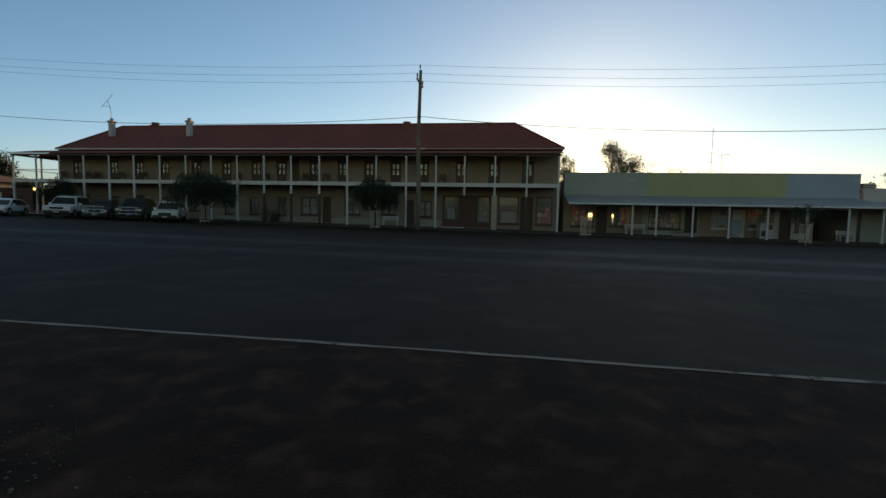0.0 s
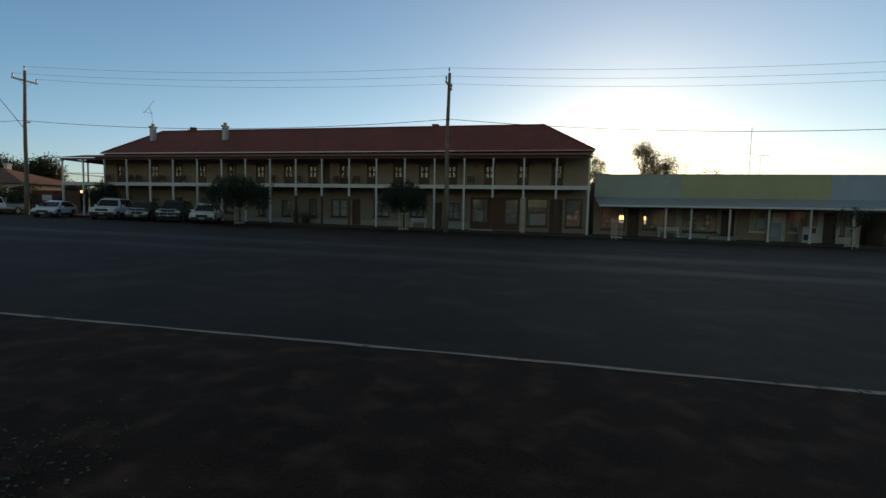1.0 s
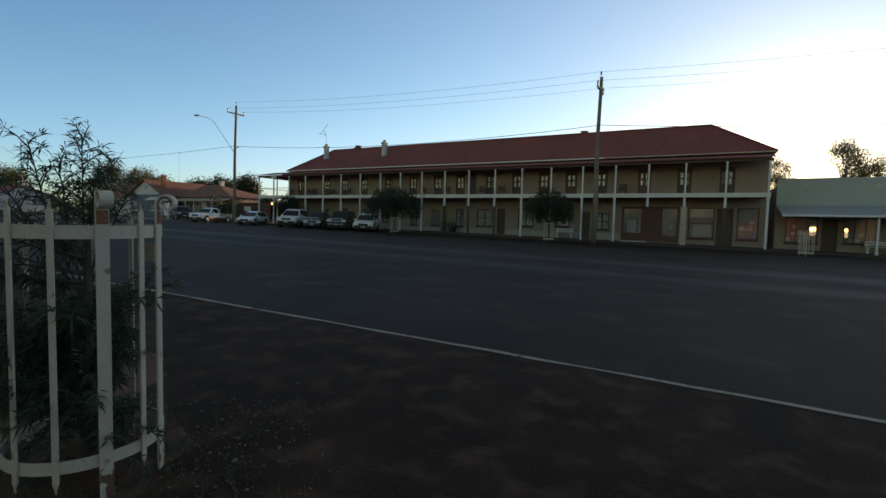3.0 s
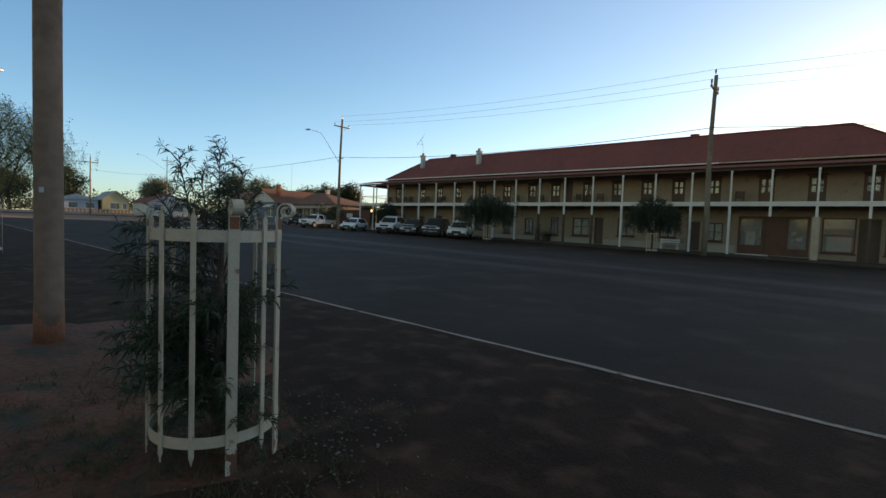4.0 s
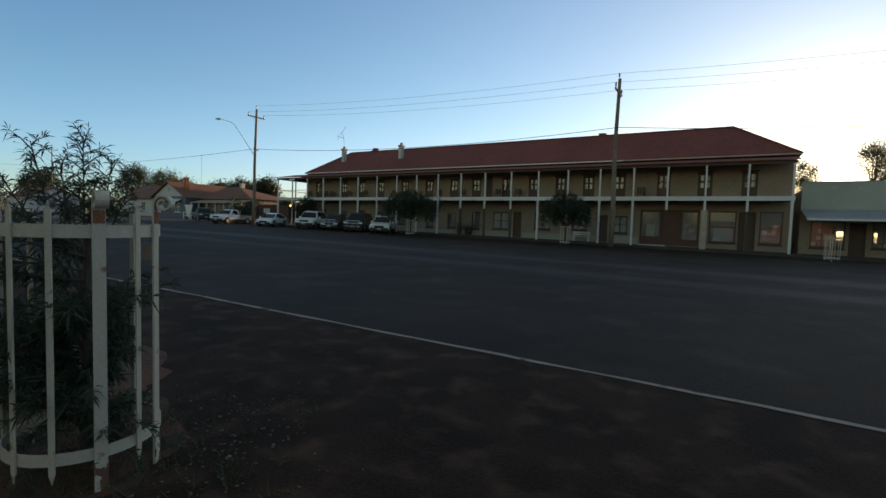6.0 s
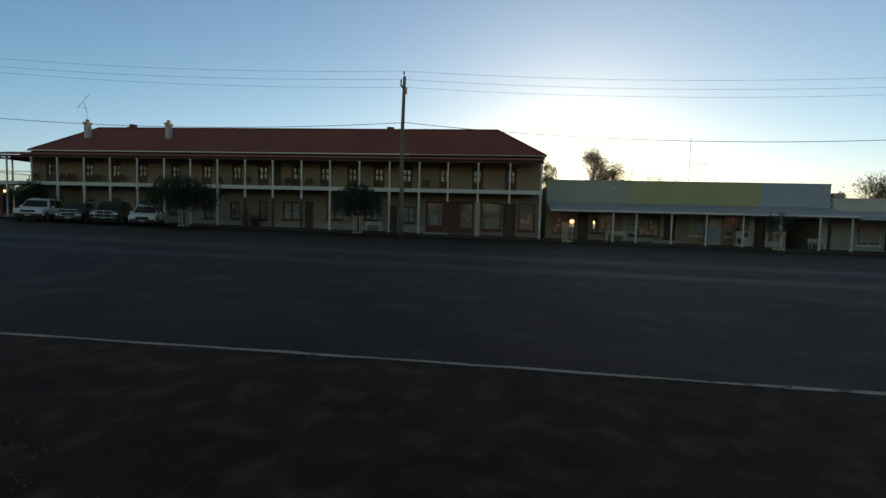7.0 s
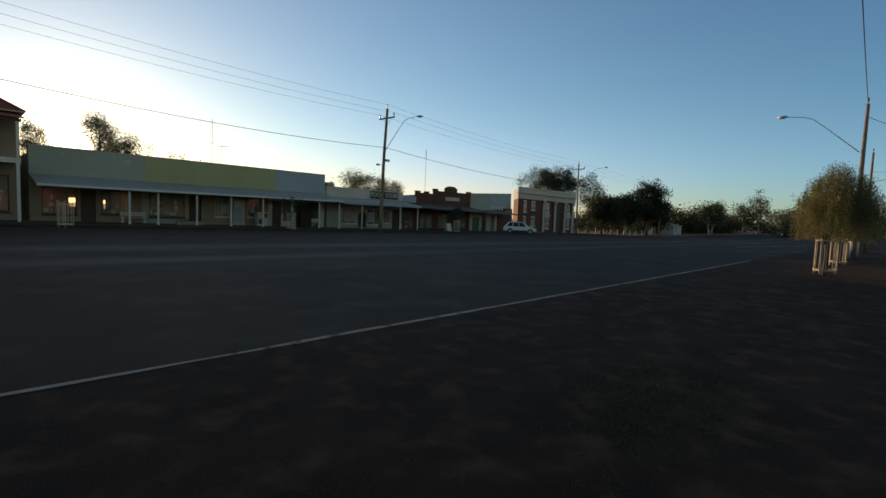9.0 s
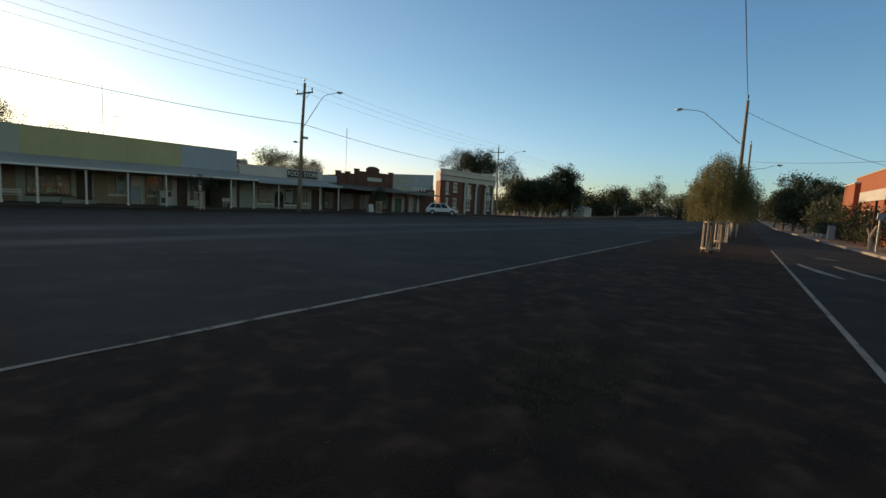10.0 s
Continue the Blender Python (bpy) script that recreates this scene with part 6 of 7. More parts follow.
tree(8.3, 72, 11.2, 2.0, 4.0, "slender gum tree behind the hotel", LEAFGUM, clumps=40, per=160, spread=0.36, long=0.22, wide=0.08, trunk=0.18, seed=22)
tree(24.0, 72, 9.2, 2.6, 3.0, "low gum tree behind the shops", LEAFGUM, clumps=34, per=130, spread=0.4, long=0.24, wide=0.09, trunk=0.15, seed=23)
tree(50.5, 66, 9.6, 4.2, 3.0, "spreading gum tree behind the food store", LEAFGUM, clumps=65, per=170, spread=0.45, long=0.26, wide=0.09, trunk=0.22, seed=24)
tree(60.0, 70, 9.4, 4.2, 3.0, "spreading gum tree behind the shops", LEAFGUM, clumps=60, per=170, spread=0.45, long=0.26, wide=0.09, trunk=0.22, seed=25)
tree(107.5, 62, 16.0, 8.8, 8.6, "broad umbrella-crowned tree behind the brick building", LEAFDARK, clumps=110, per=260, spread=0.75, long=0.32, wide=0.13, trunk=0.4, seed=26, fork=0.6)
tree(101.5, 48, 13.5, 3.6, 3.0, "tall gum tree with dark foliage", LEAFDARK, clumps=60, per=75, spread=0.55, long=0.38, wide=0.14, trunk=0.3, seed=27)
for k, (x, y, h, r) in enumerate(((97, 43, 8.5, 4.0), (106, 41.5, 9.0, 4.5), (117, 40.5, 13.0, 4.8), (124, 41, 9.0, 4.2), (112, 45, 8.5, 5.0))):
    tree(x, y, h, r, 2.0, "dark dense street tree beside the road", LEAFDARK, PALEBARK if k % 2 else BARK, clumps=100, per=130, spread=0.6, long=0.45, wide=0.2, trunk=0.28, seed=30 + k)
for k, (x, y, h, r) in enumerate(((165, 38, 10.5, 6.0), (182, 41, 11.0, 6.0), (205, 36, 12.0, 7.0), (240, 36, 19.0, 5.5), (262, 30, 12.0, 9.0), (230, 24, 11, 8))):
    tree(x, y, h, r, 2.0, "distant roadside gum tree", LEAFGUM if k % 2 else LEAFDARK, PALEBARK, clumps=60, per=60, spread=0.8, long=0.6, wide=0.26, trunk=0.3, seed=40 + k)
for k, (x, y, h, r, m) in enumerate(((84, -9.3, 5.2, 2.6, LEAFGUM), (94, -7.2, 6.5, 3.4, LEAFDARK), (112, -6.8, 11.4, 4.6, LEAFDARK), (126, -12.5, 11.5, 4.6, LEAFDARK), (130, -6.3, 8.5, 4.2, LEAFDARK), (150, -5.5, 9.5, 4.6, LEAFGUM), (104, -10.5, 8.5, 3.6, LEAFDARK))):
    tree(x, y, h, r, 1.4, "dark garden tree across the service road", m, clumps=90, per=120, spread=0.55, long=0.4, wide=0.18, trunk=0.22, seed=60 + k)
for k, (x, y, h, r) in enumerate(((-104, 76, 9.2, 4), (-150, 82, 14, 7), (-165, 80, 16, 7), (-138, 80, 10.8, 5), (-117, 78, 9.0, 4.0), (-180, 60, 13, 7), (-160, 20, 11, 6), (-150, 8, 12, 7), (-170, 34, 13, 7))):
    tree(x, y, h, r, 3.0, "distant gum tree behind the houses", LEAFGUM if k % 2 else LEAFDARK, clumps=90, per=110, spread=0.8, long=0.5, wide=0.24, trunk=0.3, seed=80 + k)
for k, (x, y, h, r) in enumerate(((-60, -2.5, 7.0, 3.6), (-45, 0.0, 6.0, 3.0), (-64, 2.6, 6.4, 3.2), (-88, 8.5, 5.0, 3.0))):
    tree(x, y, h, r, 1.8, "dark shade tree on the verge", LEAFDARK, clumps=60, per=60, spread=0.5, long=0.3, wide=0.12, trunk=0.2, seed=100 + k)

# hedges and far woods
def hedge(x0, x1, y0, y1, h, n, mat, label, seed, long=0.22):
    t = thing("hedge", ((x0 + x1) / 2, (y0 + y1) / 2, gz((x0 + x1) / 2)), label, "hedge")
    g = np.random.default_rng(seed)
    c = np.stack([g.uniform(x0, x1, n), g.uniform(y0, y1, n), g.uniform(0.1, 1.0, n) ** 0.7 * h], 1)
    c[:, 2] += np.array([gz(v) for v in c[:, 0]]) + 0.3 * h * np.sin(c[:, 0] * 0.9) * (c[:, 2] / h)
    leaf_cloud("foliage", c.tolist(), 14, long * 0.9, long, long * 0.42, mat, t, seed)
    for k in range(5):
        x = x0 + (x1 - x0) * (k + 0.5) / 5
        part("stem", T([(x, (y0 + y1) / 2, gz(x) - 0.1), (x + 0.1, (y0 + y1) / 2, gz(x) + h * 0.8)], [0.06, 0.02], 6), BARK, t)


hedge(46, 84, -7.9, -6.6, 2.6, 1000, LEAFDARK, "dark clipped hedge before the brick building", 3)
weeping_tree(-40.5, 38.6, 3.7, 1.6, 1.0, "dark bushy tree before the hotel corner", LEAFDARK, 380, 34, 0.13, 0.04, 0.06, 14, 1.3, 0.7)
hedge(-60.5, -55.0, 42.2, 43.9, 3.0, 260, LEAFDARK, "dark bush at the corner of the house", 4)
hedge(86, 130, 43.5, 46.5, 3.0, 700, LEAFDARK, "dark dense shrubs under the roadside trees", 6, 0.4)
hedge(-84, -76, 36.5, 37.6, 1.1, 120, LEAFGUM, "low scrubby bushes beside the house", 5)
woods = thing("far_woods", (300, 0, gz(300)), "continuous line of distant scrub and trees, with an unseen block added behind the camera", "woods", kind="stuff")
g2 = np.random.default_rng(77)
c = []
# last block is unseen, added behind the camera to keep sky out of reflections
for x0, x1, y0, y1, n, h in ((140, 260, 45, 58, 760, 9), (200, 260, 12, 24, 300, 9), (280, 330, -14, 140, 1000, 10), (180, 330, 60, 110, 500, 9), (150, 330, -40, -14, 380, 9), (-330, -180, 10, 140, 620, 9), (-330, -140, -60, 0, 380, 8), (-130, 130, -64, -40, 1100, 6)):
    q = np.stack([g2.uniform(x0, x1, n), g2.uniform(y0, y1, n), g2.uniform(0.2, 1, n) * h], 1)
    q[:, 2] *= 0.65 + 0.35 * np.sin(q[:, 0] * 0.11) * np.sin(q[:, 1] * 0.13)
    q[:, 2] += np.array([gz(v) for v in q[:, 0]])
    c += q.tolist()
leaf_cloud("foliage", c, 24, 1.3, 1.1, 0.5, LEAFDARK, woods, 78)["kind"] = "stuff"


# ---- soil island round the near guard and pole ----
def soil_island():
    n, m = 72, 26
    bm = bmesh.new()
    cx, cy = -4.5, 1.25
    rows = []
    for j in range(m + 1):
        f = j / m
        row = []
        for k in range(n):
            a = 2 * math.pi * k / n
            ca, sa = math.cos(a), math.sin(a)
            rx, ry = 2.45, 2.0
            wob = 1 + 0.07 * noise.noise(Vector((ca * 1.6, sa * 1.6, 2.0))) * 3 + 0.04 * noise.noise(Vector((ca * 6, sa * 6, 5.0))) * 2
            x, y = cx + f * rx * wob * math.copysign(abs(ca) ** 0.8, ca), cy + f * ry * wob * math.copysign(abs(sa) ** 0.8, sa)
            z = gz(x) + 0.004 + 0.035 * (1 - f ** 3) + 0.014 * noise.noise(Vector((x * 3, y * 3, 0))) * (1 - f ** 6) - (0.02 if j == m else 0)
            row.append(bm.verts.new((x, y, z)))
        rows.append(row)
    for a, b in zip(rows, rows[1:]):
        for k in range(n):
            bm.faces.new((a[k], a[(k + 1) % n], b[(k + 1) % n], b[k]))
    bmesh.ops.remove_doubles(bm, verts=bm.verts, dist=1e-5)
    tagged(new("soil_island", mesh_of("soil_island", bm, SOIL, None, True)), "bare red soil island in the median", kind="structure")


soil_island()
g = random.Random(31)
stones = thing("gravel", (-2.4, 2.0, gz(-2.4)), "scattered pale pebbles and leaf litter round the guard", "gravel", kind="stuff")
bm = bmesh.new()
for k in range(720):
    a = g.uniform(0, 2 * math.pi)
    d = abs(g.gauss(0.55, 0.4)) + 0.1
    x, y = -2.3 + d * math.cos(a), 1.95 + d * math.sin(a)
    if k % 4 == 0:
        x, y = g.uniform(-6.6, -1.3), g.uniform(0.0, 3.1)
    elif k % 4 == 1:
        x, y = g.gauss(-2.0, 0.28), g.gauss(2.5, 0.4)
    sz = g.uniform(0.003, 0.010) * (1.9 if g.random() < 0.06 else 1)
    m = Matrix.Translation((x, y, gz(x) + (0.035 if x < -2.4 else 0.004))) @ Matrix.Rotation(g.uniform(0, 6), 4, "Z") @ Matrix.Diagonal((sz * g.uniform(0.8, 1.8), sz, sz * 0.6, 1))
    bmesh.ops.create_icosphere(bm, subdivisions=1, radius=1, matrix=m)
part("pebbles", bm, PEBBLE, stones)["kind"] = "stuff"
GRASSY = (5.1, 2.1)                                # a thin green patch in the median
tufts = thing("grass", (-2.4, 2.0, gz(-2.4)), "sparse low dry grass and weeds on the median", "grass", kind="stuff")
bm = bmesh.new()
spots = [(-2.3 + g.gauss(0, 0.5), 1.9 + g.gauss(0, 0.45), 0.09) for _ in range(260)] + [(g.uniform(-4.6, -1.2), g.uniform(0.7, 2.0), 0.07) for _ in range(260)] + [(g.gauss(GRASSY[0], 0.75), g.gauss(GRASSY[1], 0.35), 0.03) for _ in range(520)]
for x, y, h in spots:
    for k in range(7):
        c = Vector((x + g.gauss(0, 0.03), y + g.gauss(0, 0.03), gz(x) + (0.03 if x < -2.3 else 0.0)))
        tip = c + Vector((g.gauss(0, h * 0.5), g.gauss(0, h * 0.5), h * g.uniform(0.4, 1.1)))
        s2 = Vector((g.gauss(0, 1), g.gauss(0, 1), 0)).normalized() * 0.004
        v = [bm.verts.new(p) for p in (c - s2, c + s2, tip)]
        bm.faces.new(v)
part("blades", bm, GRASS, tufts)["kind"] = "stuff"


# ---- vehicles ----
PROFILES = {
    # half-length outline (y from the front, z) of the lower body and of the cabin
    "suv": (4.55, 1.8, [(0.0, 0.35), (0.02, 0.66), (0.2, 0.84), (1.0, 1.0), (2.4, 1.0), (4.4, 1.02), (4.53, 0.8), (4.55, 0.38)], [(0.95, 0.95), (1.72, 1.55), (2.3, 1.66), (3.8, 1.63), (4.4, 1.0)]),
    "hatch": (4.4, 1.75, [(0.0, 0.28), (0.02, 0.55), (0.28, 0.74), (0.95, 0.9), (2.4, 0.93), (4.2, 0.97), (4.36, 0.72), (4.4, 0.3)], [(0.8, 0.87), (1.8, 1.38), (2.45, 1.5), (3.5, 1.46), (4.28, 0.96)]),
    "wagon": (4.9, 1.9, [(0.0, 0.45), (0.0, 0.85), (0.16, 1.0), (1.25, 1.1), (2.6, 1.12), (4.8, 1.14), (4.9, 0.9), (4.9, 0.48)], [(1.15, 1.08), (1.8, 1.74), (2.4, 1.86), (4.4, 1.83), (4.82, 1.12)]),
    "ute": (5.2, 1.8, [(0.0, 0.42), (0.02, 0.82), (0.2, 1.0), (1.3, 1.08), (2.95, 1.1), (2.95, 0.7), (5.15, 0.7), (5.2, 0.5)], [(1.25, 1.07), (1.8, 1.62), (2.2, 1.7), (2.8, 1.68), (2.93, 1.09)]),
}


def vehicle(kind, m, paint, label, bullbar=False, name="car"):
    """Built with its front at -y; m: the pose of its middle on the road."""
    L, W, low, cab = PROFILES[kind]
    t = thing(name, (0, 0, 0), label, "car", "parked cars")
    off = -L / 2

    def extrude(points, half, inset=0.0):
        bm = bmesh.new()
        n = len(points)
        zmax, zmin = max(p[1] for p in points), min(p[1] for p in points)
        sides = []
        for e in (-1, 1):
            sides.append([bm.verts.new((e * (half - inset * (z - zmin) / (zmax - zmin + 1e-6)), y + off, z)) for y, z in points])
        bm.faces.new(sides[0])
        bm.faces.new(sides[1][::-1])
        for k in range(n):
            bm.faces.new((sides[0][k], sides[0][(k + 1) % n], sides[1][(k + 1) % n], sides[1][k]))
        return bm

    body = part("body", soft(extrude(low, W / 2), 0.11, 4), paint, t, smooth=True)
    part("cabin", soft(extrude(cab, W / 2 - 0.04, 0.24), 0.07, 3), paint, t, smooth=True)
    # glass set just proud of the cabin
    zmin, zmax = cab[0][1], max(p[1] for p in cab)

    def half_at(z):
        return W / 2 - 0.04 - 0.24 * (z - zmin) / (zmax - zmin)

    def screen(p, q, lo, hi, out):
        (y0, z0), (y1, z1) = p, q
        a, b = (y0 + (y1 - y0) * lo, z0 + (z1 - z0) * lo), (y0 + (y1 - y0) * hi, z0 + (z1 - z0) * hi)
        bm = bmesh.new()
        pts = []
        for d in (0.0, out):
            for (y, z) in (a, b):
                for e in (-1, 1):
                    pts.append((e * (half_at(z) - 0.07), y + off + d, z + 0.012))
        return hull(bm, pts, [(4, 5, 7, 6), (0, 2, 3, 1), (0, 1, 5, 4), (2, 6, 7, 3), (0, 4, 6, 2), (1, 3, 7, 5)])

    part("windscreen", screen(cab[0], cab[1], 0.1, 0.93, -0.02), CARGLASS, t)
    part("rear_window", screen(cab[-1], cab[-2], 0.15, 0.9, 0.02), CARGLASS, t)
    y_lo0, y_lo1 = cab[0][0] + 0.35, cab[-1][0] - 0.2
    y_hi0, y_hi1 = cab[1][0] + 0.2, cab[-2][0] - 0.12
    cuts = (0.0, 0.36, 0.7, 1.0) if kind in ("suv", "wagon", "hatch") else (0.0, 1.0)
    for e in (-1, 1):
        for u, v in zip(cuts, cuts[1:]):
            z0, z1 = zmin + 0.04, zmax - 0.1
            gap = 0.03
            pts = []
            for d in (0.008, -0.02):
                for z, ya, yb in ((z0, y_lo0, y_lo1), (z1, y_hi0, y_hi1)):
                    for w in (u, v):
                        y = ya + (yb - ya) * w + (gap if w == u else -gap)
                        pts.append((e * (half_at(z) + d), y + off, z))
            part("side_window", hull(bmesh.new(), pts, [(0, 1, 3, 2), (4, 6, 7, 5), (0, 4, 5, 1), (2, 3, 7, 6), (0, 2, 6, 4), (1, 5, 7, 3)]), CARGLASS, t)
    rad = 0.36 if kind in ("wagon", "ute") else 0.33
    for y in (0.85, L - 0.95):
        for e in (-1, 1):
            x = e * (W / 2 - 0.1)
            wh = part("wheel", T([(x - e * 0.1, y + off, rad), (x + e * 0.112, y + off, rad)], rad, 22), RUBBER, t)
            part("rim", T([(x + e * 0.1, y + off, rad), (x + e * 0.12, y + off, rad), (x + e * 0.126, y + off, rad)], [rad * 0.66, rad * 0.62, rad * 0.2], 16), METAL, wh)
            part("wheel_arch", T([(x - e * 0.1, y + off, rad + 0.02), (x + e * 0.103, y + off, rad + 0.02)], rad + 0.06, 22), BLACK, wh)
    zh = low[1][1]
    for e in (-1, 1):
        part("headlight", soft(B((e * (W / 2 - 0.28) - 0.2, e * (W / 2 - 0.28) + 0.2, off - 0.015, off + 0.12, zh - 0.06, zh + 0.1)), 0.03, 2), LENS, t)
        part("mirror", soft(B((e * (W / 2 + 0.09) - 0.09, e * (W / 2 + 0.09) + 0.09, cab[0][0] + off + 0.45, cab[0][0] + off + 0.55, zmin + 0.02, zmin + 0.18)), 0.03, 2), paint, t)
        part("tail_light", soft(B((e * (W / 2 - 0.14) - 0.1, e * (W / 2 - 0.14) + 0.1, L + off - 0.08, L + off + 0.01, zh, zh + 0.25)), 0.02, 1), REDWOOD, t)
    part("grille", soft(B((-W * 0.24, W * 0.24, off - 0.02, off + 0.06, zh - 0.12, zh + 0.07)), 0.015, 1), BLACK, t)
    part("bumper", soft(B((-W / 2 + 0.06, W / 2 - 0.06, off - 0.05, off + 0.1, low[0][1] - 0.05, low[0][1] + 0.19)), 0.04, 2), BLACK, t)
    part("number_plate", B((-0.19, 0.19, off - 0.085, off - 0.072, low[0][1] + 0.02, low[0][1] + 0.13)), OFFWHITE, t, "plain pale plate")
    part("underbody", B((-W / 2 + 0.12, W / 2 - 0.12, off + 0.3, L + off - 0.3, 0.22, low[0][1] + 0.08)), BLACK, t)
    if bullbar:
        for z in (0.55, 0.8, 1.05):
            part("bull_bar", T([(-0.7, off - 0.12, z), (0.7, off - 0.12, z)], 0.035, 8), CHROME, t, "chrome bull bar")
        for x in (-0.55, 0.0, 0.55):
            part("bull_bar", T([(x, off - 0.12, 0.45), (x, off - 0.12, 1.08)], 0.03, 8), CHROME, t)
    part("sill_trim", B((-W / 2 - 0.005, -W / 2 + 0.06, 1.3 + off, L - 1.4 + off, low[0][1] - 0.02, low[0][1] + 0.14)), BLACK, t)
    part("sill_trim", B((W / 2 - 0.06, W / 2 + 0.005, 1.3 + off, L - 1.4 + off, low[0][1] - 0.02, low[0][1] + 0.14)), BLACK, t)
    if kind in ("wagon", "suv"):
        for e in (-1, 1):
            part("roof_rail", T([(e * (W / 2 - 0.32), 2.2 + off, zmax + 0.05), (e * (W / 2 - 0.32), 4.0 + off, zmax + 0.05)], 0.02, 6), METAL, t)
    if kind == "ute":
        part("tray", B((-0.92, 0.92, 3.0 + off, 5.25 + off, 0.72, 0.8), (-0.92, -0.88, 3.0 + off, 5.25 + off, 0.8, 1.05), (0.88, 0.92, 3.0 + off, 5.25 + off, 0.8, 1.05), (-0.88, 0.88, 5.21 + off, 5.25 + off, 0.8, 1.05)), OFFWHITE, t, "white flat tray with low sides")
        part("headboard", B((-0.9, 0.9, 2.97 + off, 3.0 + off, 0.8, 1.6)), METAL, t)
    t.matrix_basis = m
    return t


def parked(x, y, turn=0.0):
    return pose(x, y, gz(x), 0, 0.69, turn)


vehicle("ute", parked(-50.4, 36.0, 14), CARWHITE, "white tray-back ute parked nose to the road")
vehicle("hatch", parked(-42.6, 35.6, 27), CARWHITE, "white hatchback parked nose to the road")
vehicle("wagon", parked(-36.5, 35.8, 27), CARWHITE, "white four-wheel-drive wagon parked nose to the road")
vehicle("suv", parked(-33.1, 35.8, 27), CARDARK, "dark green-black estate car parked nose to the road", True)
vehicle("wagon", parked(-30.0, 35.8, 27), CARDARK, "dark four-wheel-drive with a chrome bull bar", True)
vehicle("suv", parked(-26.8, 35.6, 28), CARWHITE, "white compact off-roader parked nose to the road")
vehicle("suv", parked(56.4, 37.0, 33), CARWHITE, "white crossover angle-parked before the white shop")
vehicle("wagon", parked(-63.5, 40.5, 66), CARGREEN, "dark green four-wheel-drive beside the house")
vehicle("suv", parked(-118, 6, 90), CARWHITE, "white car parked far down the street")


# ---- houses at the ends of the street ----
def gable_house(x0, x1, y0, y1, eave, ridge, wall, roof, label, gable="x", openings=(), chimney=None, runs=None):
    """A house whose ridge runs along x ("x") or along y ("y"); openings on its east or south face: (face, a, b, z0, z1)."""
    cx, cy = (x0 + x1) / 2, (y0 + y1) / 2
    z = gz(cx)
    h = thing("house", (cx, cy, z), label, "house")
    south = [(a, b, z + c, z + d) for f, a, b, c, d in openings if f == "s"]
    part("front_wall", wall_with_openings(bmesh.new(), x0, x1, z - 0.3, z + eave, y0, y0 + 0.2, south), wall, h)
    bm = B((x0, x0 + 0.2, y0 + 0.2, y1, z - 0.3, z + eave), (x0 + 0.2, x1 - 0.2, y1 - 0.2, y1, z - 0.3, z + eave))
    part("wall", bm, wall, h)
    east = [(a, b, z + c, z + d) for f, a, b, c, d in openings if f == "e"]
    bm = wall_with_openings(bmesh.new(), y0 + 0.2, y1, z - 0.3, z + eave, -0.2, 0, east)
    bmesh.ops.transform(bm, verts=bm.verts, matrix=Matrix.Translation((x1, 0, 0)) @ Matrix(((0, 1, 0, 0), (1, 0, 0, 0), (0, 0, 1, 0), (0, 0, 0, 1))))
    part("east_wall", bm, wall, h)
    for a, b, c, d in south:
        window(h, a, b, c, d, y0, WHITE, 2, 2)
    for a, b, c, d in east:
        f = part("window", B((x1 - 0.12, x1 - 0.05, a, a + 0.1, c, d), (x1 - 0.12, x1 - 0.05, b - 0.1, b, c, d), (x1 - 0.12, x1 - 0.05, a + 0.1, b - 0.1, d - 0.1, d), (x1 - 0.12, x1 - 0.05, a + 0.1, b - 0.1, c, c + 0.1)), WHITE, h)
        part("pane", B((x1 - 0.09, x1 - 0.08, a + 0.1, b - 0.1, c + 0.1, d - 0.1)), GLASS, f)
    o = 0.45
    e, r = z + eave, z + ridge
    if gable == "hip":
        rx = min((y1 - y0) / 2, (x1 - x0) / 2 - 0.5)
        pts = [(x0 - o, y0 - o, e), (x1 + o, y0 - o, e), (x1 + o, y1 + o, e), (x0 - o, y1 + o, e), (x0 + (runs[0] if runs else rx), cy, r), (x1 - (runs[1] if runs else rx), cy, r)]
        part("roof", hull(bmesh.new(), pts, [(0, 1, 5, 4), (2, 3, 4, 5), (1, 2, 5), (3, 0, 4), (0, 3, 2, 1)]), roof, h)
    else:
        if gable == "x":
            ends = [[(x, y0, e), (x, y1, e), (x, cy, r - 0.1)] for x in (x0, x1)]
            a, b = [(x0 - o, y0 - o, e - 0.2), (x1 + o, y0 - o, e - 0.2), (x1 + o, cy, r), (x0 - o, cy, r)], [(x1 + o, y1 + o, e - 0.2), (x0 - o, y1 + o, e - 0.2), (x0 - o, cy, r), (x1 + o, cy, r)]
            push = Vector((0.2, 0, 0))
        else:
            ends = [[(x0, y, e), (x1, y, e), (cx, y, r - 0.1)] for y in (y0, y1)]
            a, b = [(x0 - o, y1 + o, e - 0.2), (x0 - o, y0 - o, e - 0.2), (cx, y0 - o, r), (cx, y1 + o, r)], [(x1 + o, y0 - o, e - 0.2), (x1 + o, y1 + o, e - 0.2), (cx, y1 + o, r), (cx, y0 - o, r)]
            push = Vector((0, 0.2, 0))
        part("roof_plane", slab(bmesh.new(), *a, 0.1), roof, h)
        part("roof_plane", slab(bmesh.new(), *b, 0.1), roof, h)
        for tri, sgn in ((ends[0], 1), (ends[1], -1)):
            bm = hull(bmesh.new(), [Vector(p) for p in tri] + [Vector(p) + push * sgn for p in tri], [(0, 1, 2), (5, 4, 3), (0, 3, 4, 1), (1, 4, 5, 2), (2, 5, 3, 0)])
